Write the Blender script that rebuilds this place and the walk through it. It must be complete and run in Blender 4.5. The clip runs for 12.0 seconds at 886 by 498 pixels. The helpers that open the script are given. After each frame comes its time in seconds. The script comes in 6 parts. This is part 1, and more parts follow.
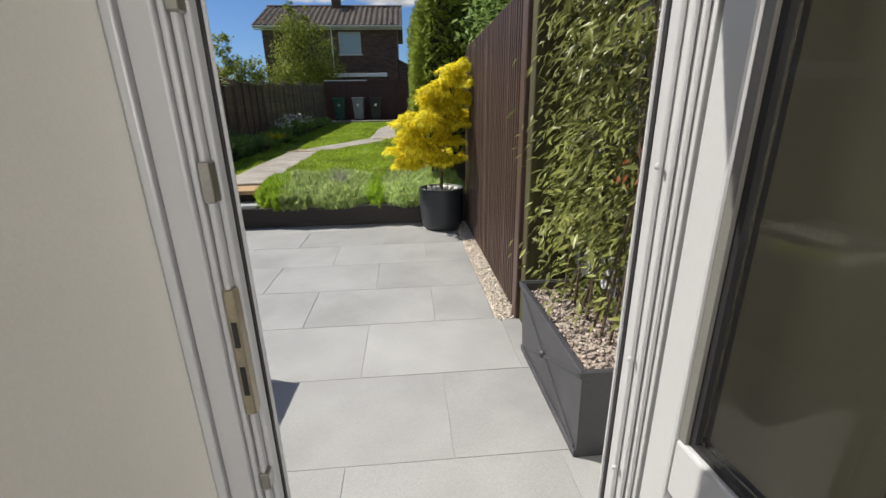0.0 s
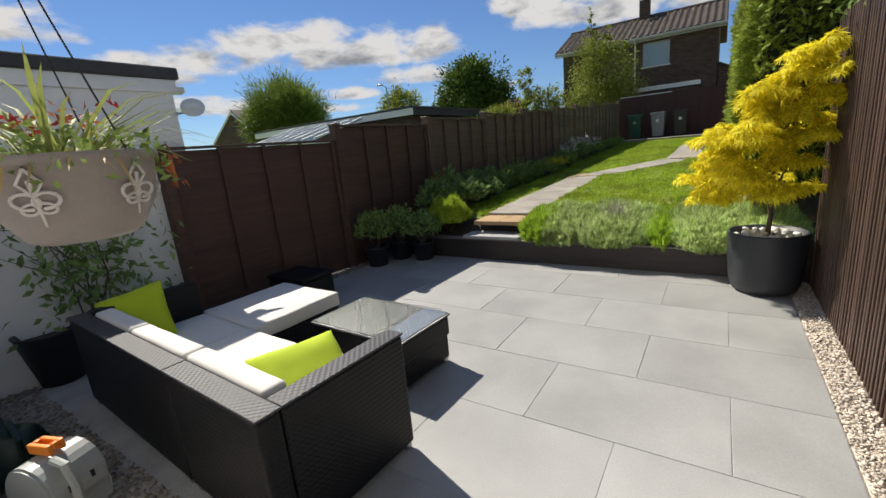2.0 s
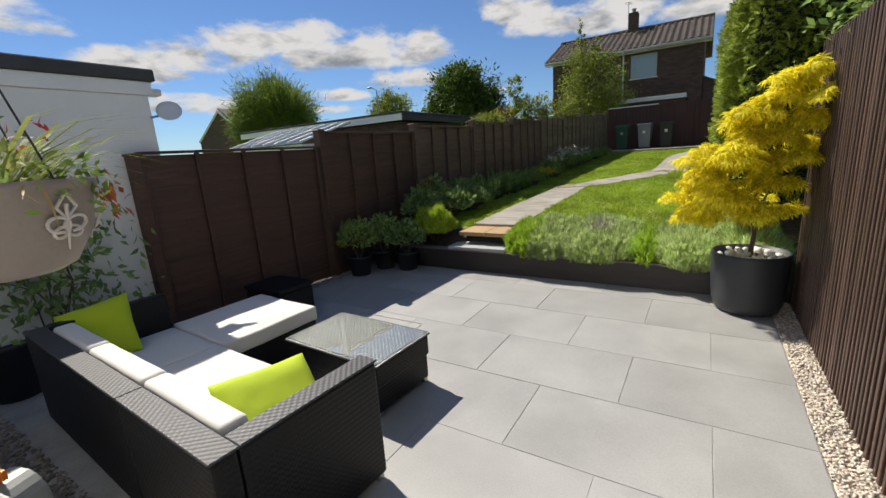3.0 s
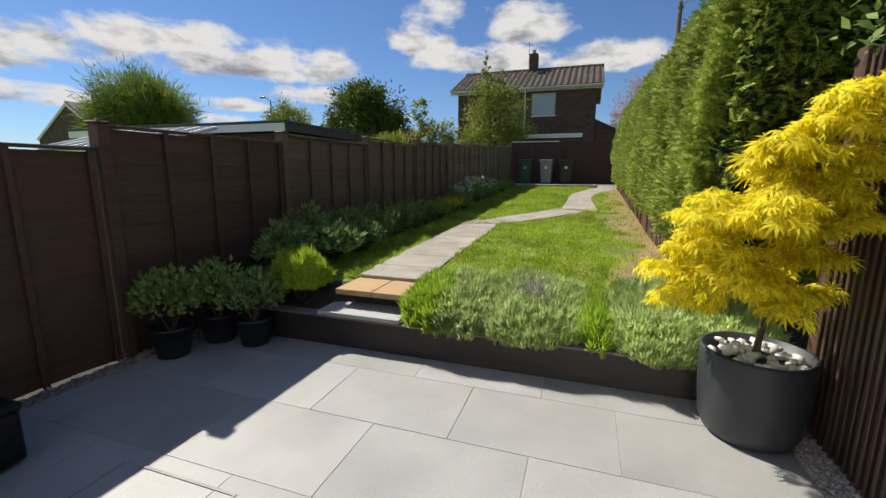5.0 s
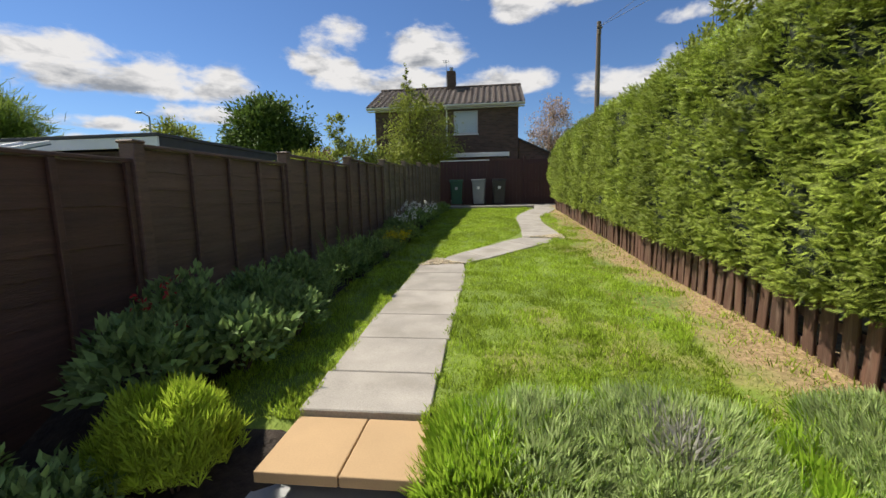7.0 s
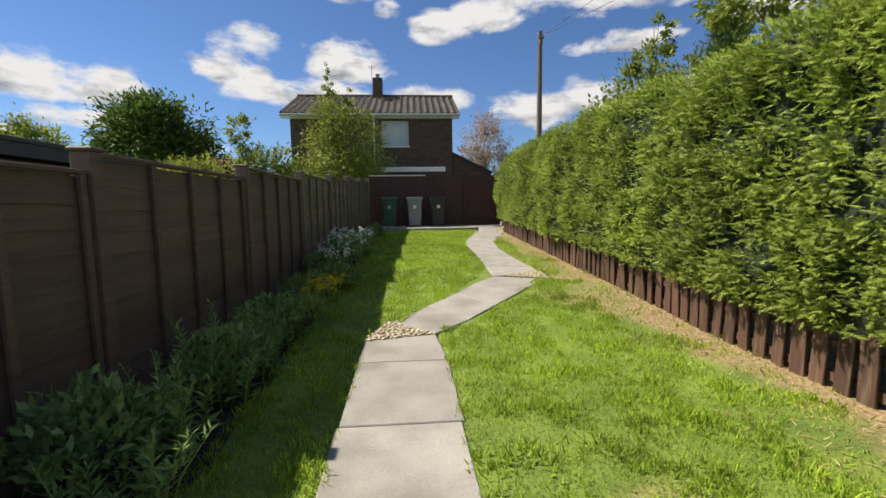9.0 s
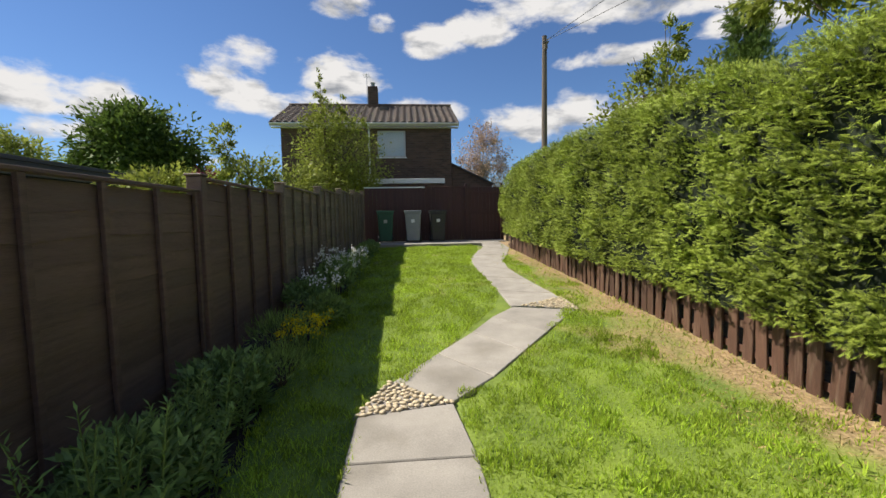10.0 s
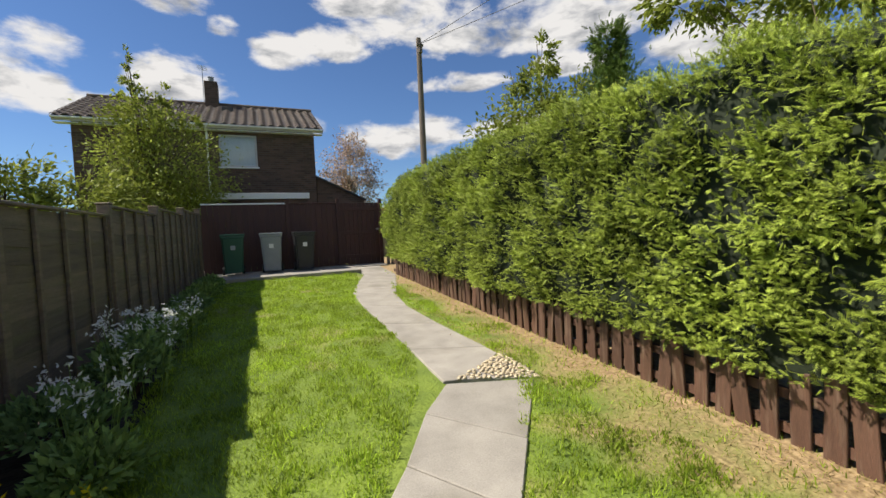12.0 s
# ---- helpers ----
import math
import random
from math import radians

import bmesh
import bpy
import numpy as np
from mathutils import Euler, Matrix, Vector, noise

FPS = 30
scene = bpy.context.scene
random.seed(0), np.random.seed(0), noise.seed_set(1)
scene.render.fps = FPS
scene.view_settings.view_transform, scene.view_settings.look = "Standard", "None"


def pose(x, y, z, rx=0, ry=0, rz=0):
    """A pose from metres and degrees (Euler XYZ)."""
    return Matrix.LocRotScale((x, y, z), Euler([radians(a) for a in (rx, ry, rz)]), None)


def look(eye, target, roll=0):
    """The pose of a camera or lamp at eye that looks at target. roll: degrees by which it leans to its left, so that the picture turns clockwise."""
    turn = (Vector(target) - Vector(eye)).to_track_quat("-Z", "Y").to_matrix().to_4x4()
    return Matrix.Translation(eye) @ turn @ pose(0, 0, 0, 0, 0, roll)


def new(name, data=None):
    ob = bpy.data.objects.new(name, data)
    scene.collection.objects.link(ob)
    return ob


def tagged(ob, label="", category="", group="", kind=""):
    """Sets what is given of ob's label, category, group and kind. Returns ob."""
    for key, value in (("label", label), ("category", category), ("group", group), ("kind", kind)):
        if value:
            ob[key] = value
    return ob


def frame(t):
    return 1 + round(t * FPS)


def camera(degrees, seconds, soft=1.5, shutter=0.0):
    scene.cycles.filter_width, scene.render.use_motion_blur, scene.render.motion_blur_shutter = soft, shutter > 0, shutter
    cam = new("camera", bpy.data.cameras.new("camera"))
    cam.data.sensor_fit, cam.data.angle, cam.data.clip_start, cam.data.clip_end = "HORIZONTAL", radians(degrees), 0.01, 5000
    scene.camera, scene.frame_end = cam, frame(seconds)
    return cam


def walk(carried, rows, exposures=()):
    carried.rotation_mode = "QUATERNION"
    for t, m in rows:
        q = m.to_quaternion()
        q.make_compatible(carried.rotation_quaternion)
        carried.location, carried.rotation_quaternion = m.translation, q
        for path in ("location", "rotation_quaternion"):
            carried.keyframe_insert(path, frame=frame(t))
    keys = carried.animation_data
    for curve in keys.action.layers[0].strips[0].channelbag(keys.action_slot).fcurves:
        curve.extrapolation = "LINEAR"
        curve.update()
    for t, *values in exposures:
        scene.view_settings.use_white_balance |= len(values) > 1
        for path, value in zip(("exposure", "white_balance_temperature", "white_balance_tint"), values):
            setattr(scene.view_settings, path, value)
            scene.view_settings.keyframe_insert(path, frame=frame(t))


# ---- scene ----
cam = camera(93.6, 12.0)
PATH = [
    (0, (-0.045, 0.449, 1.383), (0.105, 2.341, 0.753), -1.0),
    (0.5, (-0.011, 0.719, 1.33), (-0.083, 2.634, 0.757), -2.4),
    (1, (-0.031, 0.99, 1.337), (-0.413, 2.885, 0.824), -2.9),
    (1.5, (-0.028, 1.168, 1.364), (-0.836, 2.93, 0.872), -4.5),
    (2, (-0.008, 1.262, 1.398), (-1.101, 2.871, 0.932), -5.5),
    (2.5, (0.018, 1.3, 1.444), (-1.137, 2.873, 1.005), -5.5),
    (3, (-0.017, 1.368, 1.46), (-1.062, 3.012, 1.007), -4.0),
    (5, (-0.611, 2.856, 1.458), (-1.241, 4.72, 1.099), 0.2),
    (5.5, (-0.859, 3.348, 1.439), (-1.419, 5.243, 1.128), -0.6),
    (6, (-1.061, 3.684, 1.499), (-1.53, 5.606, 1.204), -0.7),
    (6.5, (-1.418, 4.129, 1.517), (-1.767, 6.079, 1.237), -0.7),
    (7, (-1.686, 4.471, 1.553), (-1.916, 6.44, 1.283), -1.2),
    (9, (-2.248, 6.542, 1.695), (-2.101, 8.526, 1.491), -0.8),
    (9.5, (-2.312, 7.016, 1.742), (-2.156, 9.002, 1.565), -1.0),
    (10, (-2.332, 7.523, 1.765), (-2.161, 9.51, 1.616), -1.0),
    (10.5, (-2.373, 8.019, 1.816), (-2.102, 9.996, 1.678), -1.6),
    (11, (-2.356, 8.463, 1.85), (-1.948, 10.417, 1.727), -1.7),
    (11.5, (-2.367, 8.936, 1.88), (-1.777, 10.844, 1.774), -2.1),
    (12, (-2.365, 9.388, 1.905), (-1.566, 11.219, 1.811), -2.5),
]
walk(cam, [(t, look(eye, target, roll)) for t, eye, target, roll in PATH], [(0.0, 0.72, 6500, 10), (1.5, 0.74, 6750, 10), (5.0, 0.84, 6750, 10), (6.5, 0.95, 6700, 10), (12.0, 1.0, 6800, 10)])

# ---- sky and sun ----
SUN_TO = Vector((-0.84, 0.30, 1.0)).normalized()


def build_world():
    w = bpy.data.worlds.new("sky")
    w.use_nodes = True
    scene.world = w
    nt = w.node_tree
    N, L = nt.nodes, nt.links
    bg = N["Background"]
    sky = N.new("ShaderNodeTexSky")
    sky.sky_type, sky.sun_disc = "NISHITA", False
    sky.sun_elevation = math.asin(SUN_TO.z)
    sky.sun_rotation = math.atan2(SUN_TO.x, SUN_TO.y)
    sky.air_density, sky.dust_density, sky.ozone_density = 1.0, 0.05, 2.8
    tc = N.new("ShaderNodeTexCoord")
    sep = N.new("ShaderNodeSeparateXYZ")
    L.new(tc.outputs["Generated"], sep.inputs[0])

    def mth(op, a, b=0.0, c=0.0):
        n = N.new("ShaderNodeMath")
        n.operation = op
        for i, v in enumerate((a, b, c)):
            if isinstance(v, (int, float)):
                n.inputs[i].default_value = v
            else:
                L.new(v, n.inputs[i])
        return n.outputs[0]

    az = mth("ARCTAN2", sep.outputs["X"], sep.outputs["Y"])
    el = mth("ARCSINE", sep.outputs["Z"])

    def puff(scale, detail, stretch, shift):
        mp = N.new("ShaderNodeMapping")
        mp.inputs["Location"].default_value, mp.inputs["Scale"].default_value = shift, (1.0, 1.0, stretch)
        L.new(tc.outputs["Generated"], mp.inputs["Vector"])
        n = N.new("ShaderNodeTexNoise")
        n.inputs["Scale"].default_value, n.inputs["Detail"].default_value, n.inputs["Roughness"].default_value = scale, detail, 0.58
        n.inputs["Distortion"].default_value = 0.2
        L.new(mp.outputs[0], n.inputs["Vector"])
        return n.outputs["Fac"]

    # fair-weather cumulus: heaps with rounded tops and flatter, greyer undersides (bearing, height, half width, half height in degrees)
    HEAPS = [(-50, 12.6, 13, 3.6), (-38, 12.4, 10, 3.0), (-59, 11.6, 7, 2.4), (-36, 9.2, 7, 1.5), (-46, 7.8, 6, 1.1), (-61, 7.0, 7, 1.5), (-65, 10.8, 6, 2.3), (-74, 14.4, 6, 2.3), (-52, 6.2, 9, 0.9), (-28, 7.2, 7, 1.0),
             (-19.8, 16.6, 5.5, 4.0), (-8.2, 17.4, 6.2, 3.3), (-13, 14.0, 9.5, 2.6), (1, 13.2, 7.5, 2.3), (-7, 25.6, 4.2, 2.4), (-2.8, 24, 2.2, 1.9), (4.2, 21.6, 5.0, 2.4), (10, 22.8, 5.0, 2.4),
             (28, 25.0, 15, 4.6), (15, 28, 7, 3.0), (45, 24, 12, 4.6), (27, 18.8, 6, 1.6), (42, 19.6, 6, 1.8), (58, 19.5, 10, 3.4), (18.5, 11.8, 8.5, 3.4), (34, 12.5, 7, 2.0), (-88, 20, 12, 4), (-20, 37, 9, 4), (35, 42, 14, 6), (90, 22, 16, 6)]
    best, low = -1.0, 0.0
    for a, e, ra, re_ in HEAPS:
        u = mth("MULTIPLY_ADD", az, 1 / radians(ra), -a / ra)
        v = mth("MULTIPLY_ADD", el, 1 / radians(re_), -e / re_)
        v = mth("MINIMUM", v, mth("MULTIPLY", v, 1.6))
        val = mth("SUBTRACT", 1.0, mth("MULTIPLY_ADD", u, u, mth("MULTIPLY", v, v)))
        best = mth("MAXIMUM", best, val)
        low = mth("MULTIPLY_ADD", mth("MAXIMUM", val, 0.0), mth("SUBTRACT", 0.25, v), low)
    # broken cloud goes on behind and to the sides
    far = N.new("ShaderNodeMapRange")
    far.inputs["From Min"].default_value, far.inputs["From Max"].default_value = radians(85), radians(120)
    far.inputs["To Min"].default_value, far.inputs["To Max"].default_value = -1.0, 0.1
    L.new(mth("ABSOLUTE", az), far.inputs["Value"])
    best = mth("MAXIMUM", best, far.outputs["Result"])
    rough = mth("SUBTRACT", puff(8.0, 12, 2.0, (3.1, 1.3, 0.4)), 0.5)
    dens = mth("MULTIPLY_ADD", rough, 5.2, mth("MULTIPLY_ADD", mth("MINIMUM", best, 0.8), 1.2, -0.10))
    mask = N.new("ShaderNodeMapRange")
    mask.interpolation_type = "SMOOTHSTEP"
    mask.inputs["From Min"].default_value, mask.inputs["From Max"].default_value = -0.25, 0.85
    L.new(dens, mask.inputs["Value"])
    under = mth("MULTIPLY_ADD", mth("SUBTRACT", puff(14.0, 6, 2.5, (1.7, 0.2, 2.0)), 0.5), -2.2, mth("MULTIPLY", low, 0.5))
    shade = N.new("ShaderNodeValToRGB")
    shade.color_ramp.elements[0].position, shade.color_ramp.elements[1].position = 0.0, 0.6
    shade.color_ramp.elements[0].color = (3.45, 3.45, 3.5, 1)
    shade.color_ramp.elements[1].color = (1.25, 1.36, 1.55, 1)
    L.new(under, shade.inputs["Fac"])
    mix = N.new("ShaderNodeMixRGB")
    L.new(mask.outputs["Result"], mix.inputs["Fac"])
    deep = N.new("ShaderNodeMixRGB")
    deep.blend_type, deep.inputs["Fac"].default_value = "MULTIPLY", 1.0
    deep.inputs["Color2"].default_value = (0.28, 0.36, 0.475, 1)
    L.new(sky.outputs["Color"], deep.inputs["Color1"])
    L.new(deep.outputs["Color"], mix.inputs["Color1"])
    L.new(shade.outputs["Color"], mix.inputs["Color2"])
    L.new(mix.outputs["Color"], bg.inputs["Color"])
    bg.inputs["Strength"].default_value = 0.122


build_world()
sun = new("sun", bpy.data.lights.new("sun", "SUN"))
sun.data.energy, sun.data.angle, sun.data.color = 3.75, radians(0.55), (1.0, 0.95, 0.86)
sun.matrix_basis = look(SUN_TO * 40, (0, 0, 0))


# added fill lamp that brightens the hall from an unseen opening at the back
hall_fill = new("hall_fill_light", bpy.data.lights.new("hall_fill_light", "AREA"))
hall_fill.data.shape, hall_fill.data.size, hall_fill.data.size_y, hall_fill.data.energy, hall_fill.data.color = "RECTANGLE", 0.9, 1.2, 35.0, (1.0, 0.97, 0.95)
hall_fill.matrix_basis = look((0.29, -2.62, 1.5), (0.29, 0, 1.4))

# ---- helpers of this scene ----
PI = math.pi


def gz(y):
    """Height of the garden ground along its length."""
    ys = (-300, 5.80, 5.84, 6.34, 8.0, 10.0, 12.0, 14.0, 20.3, 30.0, 400.0)
    zs = (-0.06, -0.06, 0.22, 0.47, 0.52, 0.56, 0.66, 0.735, 1.00, 1.05, 1.05)
    return float(np.interp(y, ys, zs))


def fence_x(y):
    return -4.02 + 0.0225 * (y - 4.9)


def picket_x(y):
    return 0.31 + 0.012 * (y - 8.0)


def mesh_of(bm, name):
    bmesh.ops.recalc_face_normals(bm, faces=bm.faces)
    me = bpy.data.meshes.new(name)
    bm.to_mesh(me)
    bm.free()
    return me


def part(name, bm, material, parent=None, label="", m=None, smooth=False):
    me = mesh_of(bm, name) if isinstance(bm, bmesh.types.BMesh) else bm
    if material and not me.materials:
        me.materials.append(material)
    if smooth:
        for p in me.polygons:
            p.use_smooth = True
    ob = new(name, me)
    if parent:
        ob.parent = parent
    if m is not None:
        ob.matrix_basis = m
    if label:
        ob["label"] = label
    return ob


def thing(name, x, y, z, label, category, group="", kind="", rz=0.0):
    e = new(name)
    e.empty_display_size = 0.1
    e.matrix_basis = pose(x, y, z, 0, 0, rz)
    return tagged(e, label, category, group, kind)


def box(bm, x0, x1, y0, y1, z0, z1, bevel=0.0, seg=1, m=None):
    r = bmesh.ops.create_cube(bm, size=1.0)
    vs = r["verts"]
    mm = Matrix.Translation(((x0 + x1) / 2, (y0 + y1) / 2, (z0 + z1) / 2)) @ Matrix.Diagonal((x1 - x0, y1 - y0, z1 - z0, 1))
    bmesh.ops.transform(bm, matrix=mm, verts=vs)
    if bevel > 0:
        es = list({e for v in vs for e in v.link_edges})
        rb = bmesh.ops.bevel(bm, geom=es, offset=bevel, segments=seg, profile=0.5, affect="EDGES")
        vs = list({v for f in rb["faces"] for v in f.verts} | {v for v in vs if v.is_valid})
    if m is not None:
        bmesh.ops.transform(bm, matrix=m, verts=[v for v in vs if v.is_valid])
    return bm


def boxes(*args, bevel=0.0, seg=1):
    bm = bmesh.new()
    for a in args:
        box(bm, *a, bevel=bevel, seg=seg)
    return bm


def lathe(bm, profile, steps=32, cx=0.0, cy=0.0):
    rings = []
    for r, z in profile:
        rings.append([bm.verts.new((cx + r * math.cos(2 * PI * i / steps), cy + r * math.sin(2 * PI * i / steps), z)) for i in range(steps)])
    for a, b in zip(rings, rings[1:]):
        for i in range(steps):
            j = (i + 1) % steps
            bm.faces.new((a[i], a[j], b[j], b[i]))
    if profile[0][0] > 1e-4:
        bm.faces.new(rings[0][::-1])
    if profile[-1][0] > 1e-4:
        bm.faces.new(rings[-1])
    return bm


def tube(bm, pts, radii, sides=6):
    pts = [Vector(p) for p in pts]
    rings = []
    for i, p in enumerate(pts):
        d = (pts[min(i + 1, len(pts) - 1)] - pts[max(i - 1, 0)]).normalized()
        a = d.orthogonal().normalized()
        b = d.cross(a)
        r = radii[i] if isinstance(radii, (list, tuple)) else radii
        rings.append([bm.verts.new(p + r * (math.cos(2 * PI * k / sides) * a + math.sin(2 * PI * k / sides) * b)) for k in range(sides)])
    for ra, rb in zip(rings, rings[1:]):
        best = min(range(sides), key=lambda s: sum((ra[k].co - rb[(k + s) % sides].co).length for k in range(sides)))
        for k in range(sides):
            bm.faces.new((ra[k], ra[(k + 1) % sides], rb[(k + 1 + best) % sides], rb[(k + best) % sides]))
    bm.faces.new(rings[0][::-1])
    bm.faces.new(rings[-1])
    return bm


def prism(bm, poly, z_of, depth):
    """A slab over a polygon in plan whose top follows z_of(x, y)."""
    top = [bm.verts.new((x, y, z_of(x, y))) for x, y in poly]
    bot = [bm.verts.new((x, y, z_of(x, y) - depth)) for x, y in poly]
    bm.faces.new(top)
    bm.faces.new(bot[::-1])
    n = len(poly)
    for i in range(n):
        j = (i + 1) % n
        bm.faces.new((top[i], bot[i], bot[j], top[j]))
    return bm


RNG = np.random.default_rng(7)

# leaf shapes: vertices (length along +y, face towards +z) and triangles
LEAF = (np.array([(0, 0, 0), (-0.22, 0.42, 0.06), (0.22, 0.42, 0.06), (0, 0.45, 0), (0, 1, -0.08)], float),
        [(0, 3, 1), (0, 2, 3), (1, 3, 4), (3, 2, 4)])
NARROW = (np.array([(0, 0, 0), (-0.11, 0.42, 0.05), (0.11, 0.42, 0.05), (0, 0.45, 0), (0, 1, -0.05)], float),
          [(0, 3, 1), (0, 2, 3), (1, 3, 4), (3, 2, 4)])
BLADE = (np.array([(-0.05, 0, 0), (0.05, 0, 0), (-0.035, 0.55, 0.03), (0.035, 0.55, 0.03), (0, 1, 0.16)], float),
         [(0, 1, 3), (0, 3, 2), (2, 3, 4)])


def fan(angles, lengths, width, droop=0.0, spine=0.0):
    v, f = [], []
    for a, l in zip(angles, lengths):
        a = radians(a)
        d, s = np.array((math.sin(a), math.cos(a), 0)), np.array((math.cos(a), -math.sin(a), 0))
        o = np.array((0, spine * l, 0))
        i = len(v)
        v += [o, o + d * l * 0.5 + s * width * l * 0.5, o + d * l * 0.5 - s * width * l * 0.5, o + d * l + np.array((0, 0, -droop * l))]
        f += [(i, i + 2, i + 1), (i + 1, i + 2, i + 3)]
    return np.array(v, float), f


def frond():
    """A flat spray of conifer: a stem with side fingers."""
    v, f = [], []
    for k in range(5):
        for s in (-1, 1):
            y0, l = 0.1 + 0.17 * k, 0.46 * (1 - 0.13 * k)
            a = radians(38 - 3 * k) * s
            d, n = np.array((math.sin(a), math.cos(a), 0)), np.array((math.cos(a), -math.sin(a), 0))
            o = np.array((0, y0, 0))
            i = len(v)
            v += [o + n * 0.045, o - n * 0.045, o + d * l + np.array((0, 0, -0.06))]
            f += [(i, i + 1, i + 2)]
    i = len(v)
    v += [np.array((-0.03, 0, 0)), np.array((0.03, 0, 0)), np.array((0.0, 1.0, -0.08))]
    f += [(i, i + 1, i + 2)]
    return np.array(v, float), f


FROND = frond()
# a long strap leaf that arches over
ARCH = (np.array([(-0.03, 0, 0), (0.03, 0, 0), (-0.032, 0.35, 0.07), (0.032, 0.35, 0.07), (-0.024, 0.7, 0.02), (0.024, 0.7, 0.02), (0, 1, -0.2)], float),
        [(0, 1, 3), (0, 3, 2), (2, 3, 5), (2, 5, 4), (4, 5, 6)])
MAPLE = fan((-100, -62, -30, 0, 30, 62, 100), (0.5, 0.8, 0.95, 1.05, 0.95, 0.8, 0.5), 0.2, droop=0.3)
TUFT = fan((-34, -12, 12, 34), (0.8, 1.0, 0.95, 0.75), 0.12)


def scatter(name, shape, pos, ydir, up, size, material, parent=None, label="", kind="stuff", width=1.0):
    """One mesh of many small leaves: each at pos, along ydir, its face towards up."""
    sv, sf = shape
    n, k = len(pos), len(sv)
    y = ydir / np.maximum(np.linalg.norm(ydir, axis=1, keepdims=True), 1e-6)
    x = np.cross(y, up)
    x /= np.maximum(np.linalg.norm(x, axis=1, keepdims=True), 1e-6)
    z = np.cross(x, y)
    s = np.asarray(size, float).reshape(-1, 1, 1) * np.ones((n, 1, 1))
    co = pos[:, None, :] + s * (width * sv[None, :, 0:1] * x[:, None, :] + sv[None, :, 1:2] * y[:, None, :] + sv[None, :, 2:3] * z[:, None, :])
    tri = np.array(sf, np.int32)
    idx = (np.arange(n, dtype=np.int32)[:, None, None] * k + tri[None]).reshape(-1)
    me = bpy.data.meshes.new(name)
    me.vertices.add(n * k)
    me.vertices.foreach_set("co", co.reshape(-1).astype(np.float32))
    nt = n * len(sf)
    me.loops.add(nt * 3)
    me.loops.foreach_set("vertex_index", idx)
    me.polygons.add(nt)
    me.polygons.foreach_set("loop_start", np.arange(0, nt * 3, 3, dtype=np.int32))
    me.update(calc_edges=True)
    ob = part(name, me, material, parent, label)
    if kind and parent is None:
        ob["kind"] = kind
    return ob


def unit(n):
    v = RNG.normal(size=(n, 3))
    return v / np.linalg.norm(v, axis=1, keepdims=True)


# ---- materials ----
def nodes_of(name):
    m = bpy.data.materials.new(name)
    m.use_nodes = True
    nt = m.node_tree
    return m, nt, nt.nodes["Principled BSDF"]


def link(nt, a, b):
    nt.links.new(a, b)


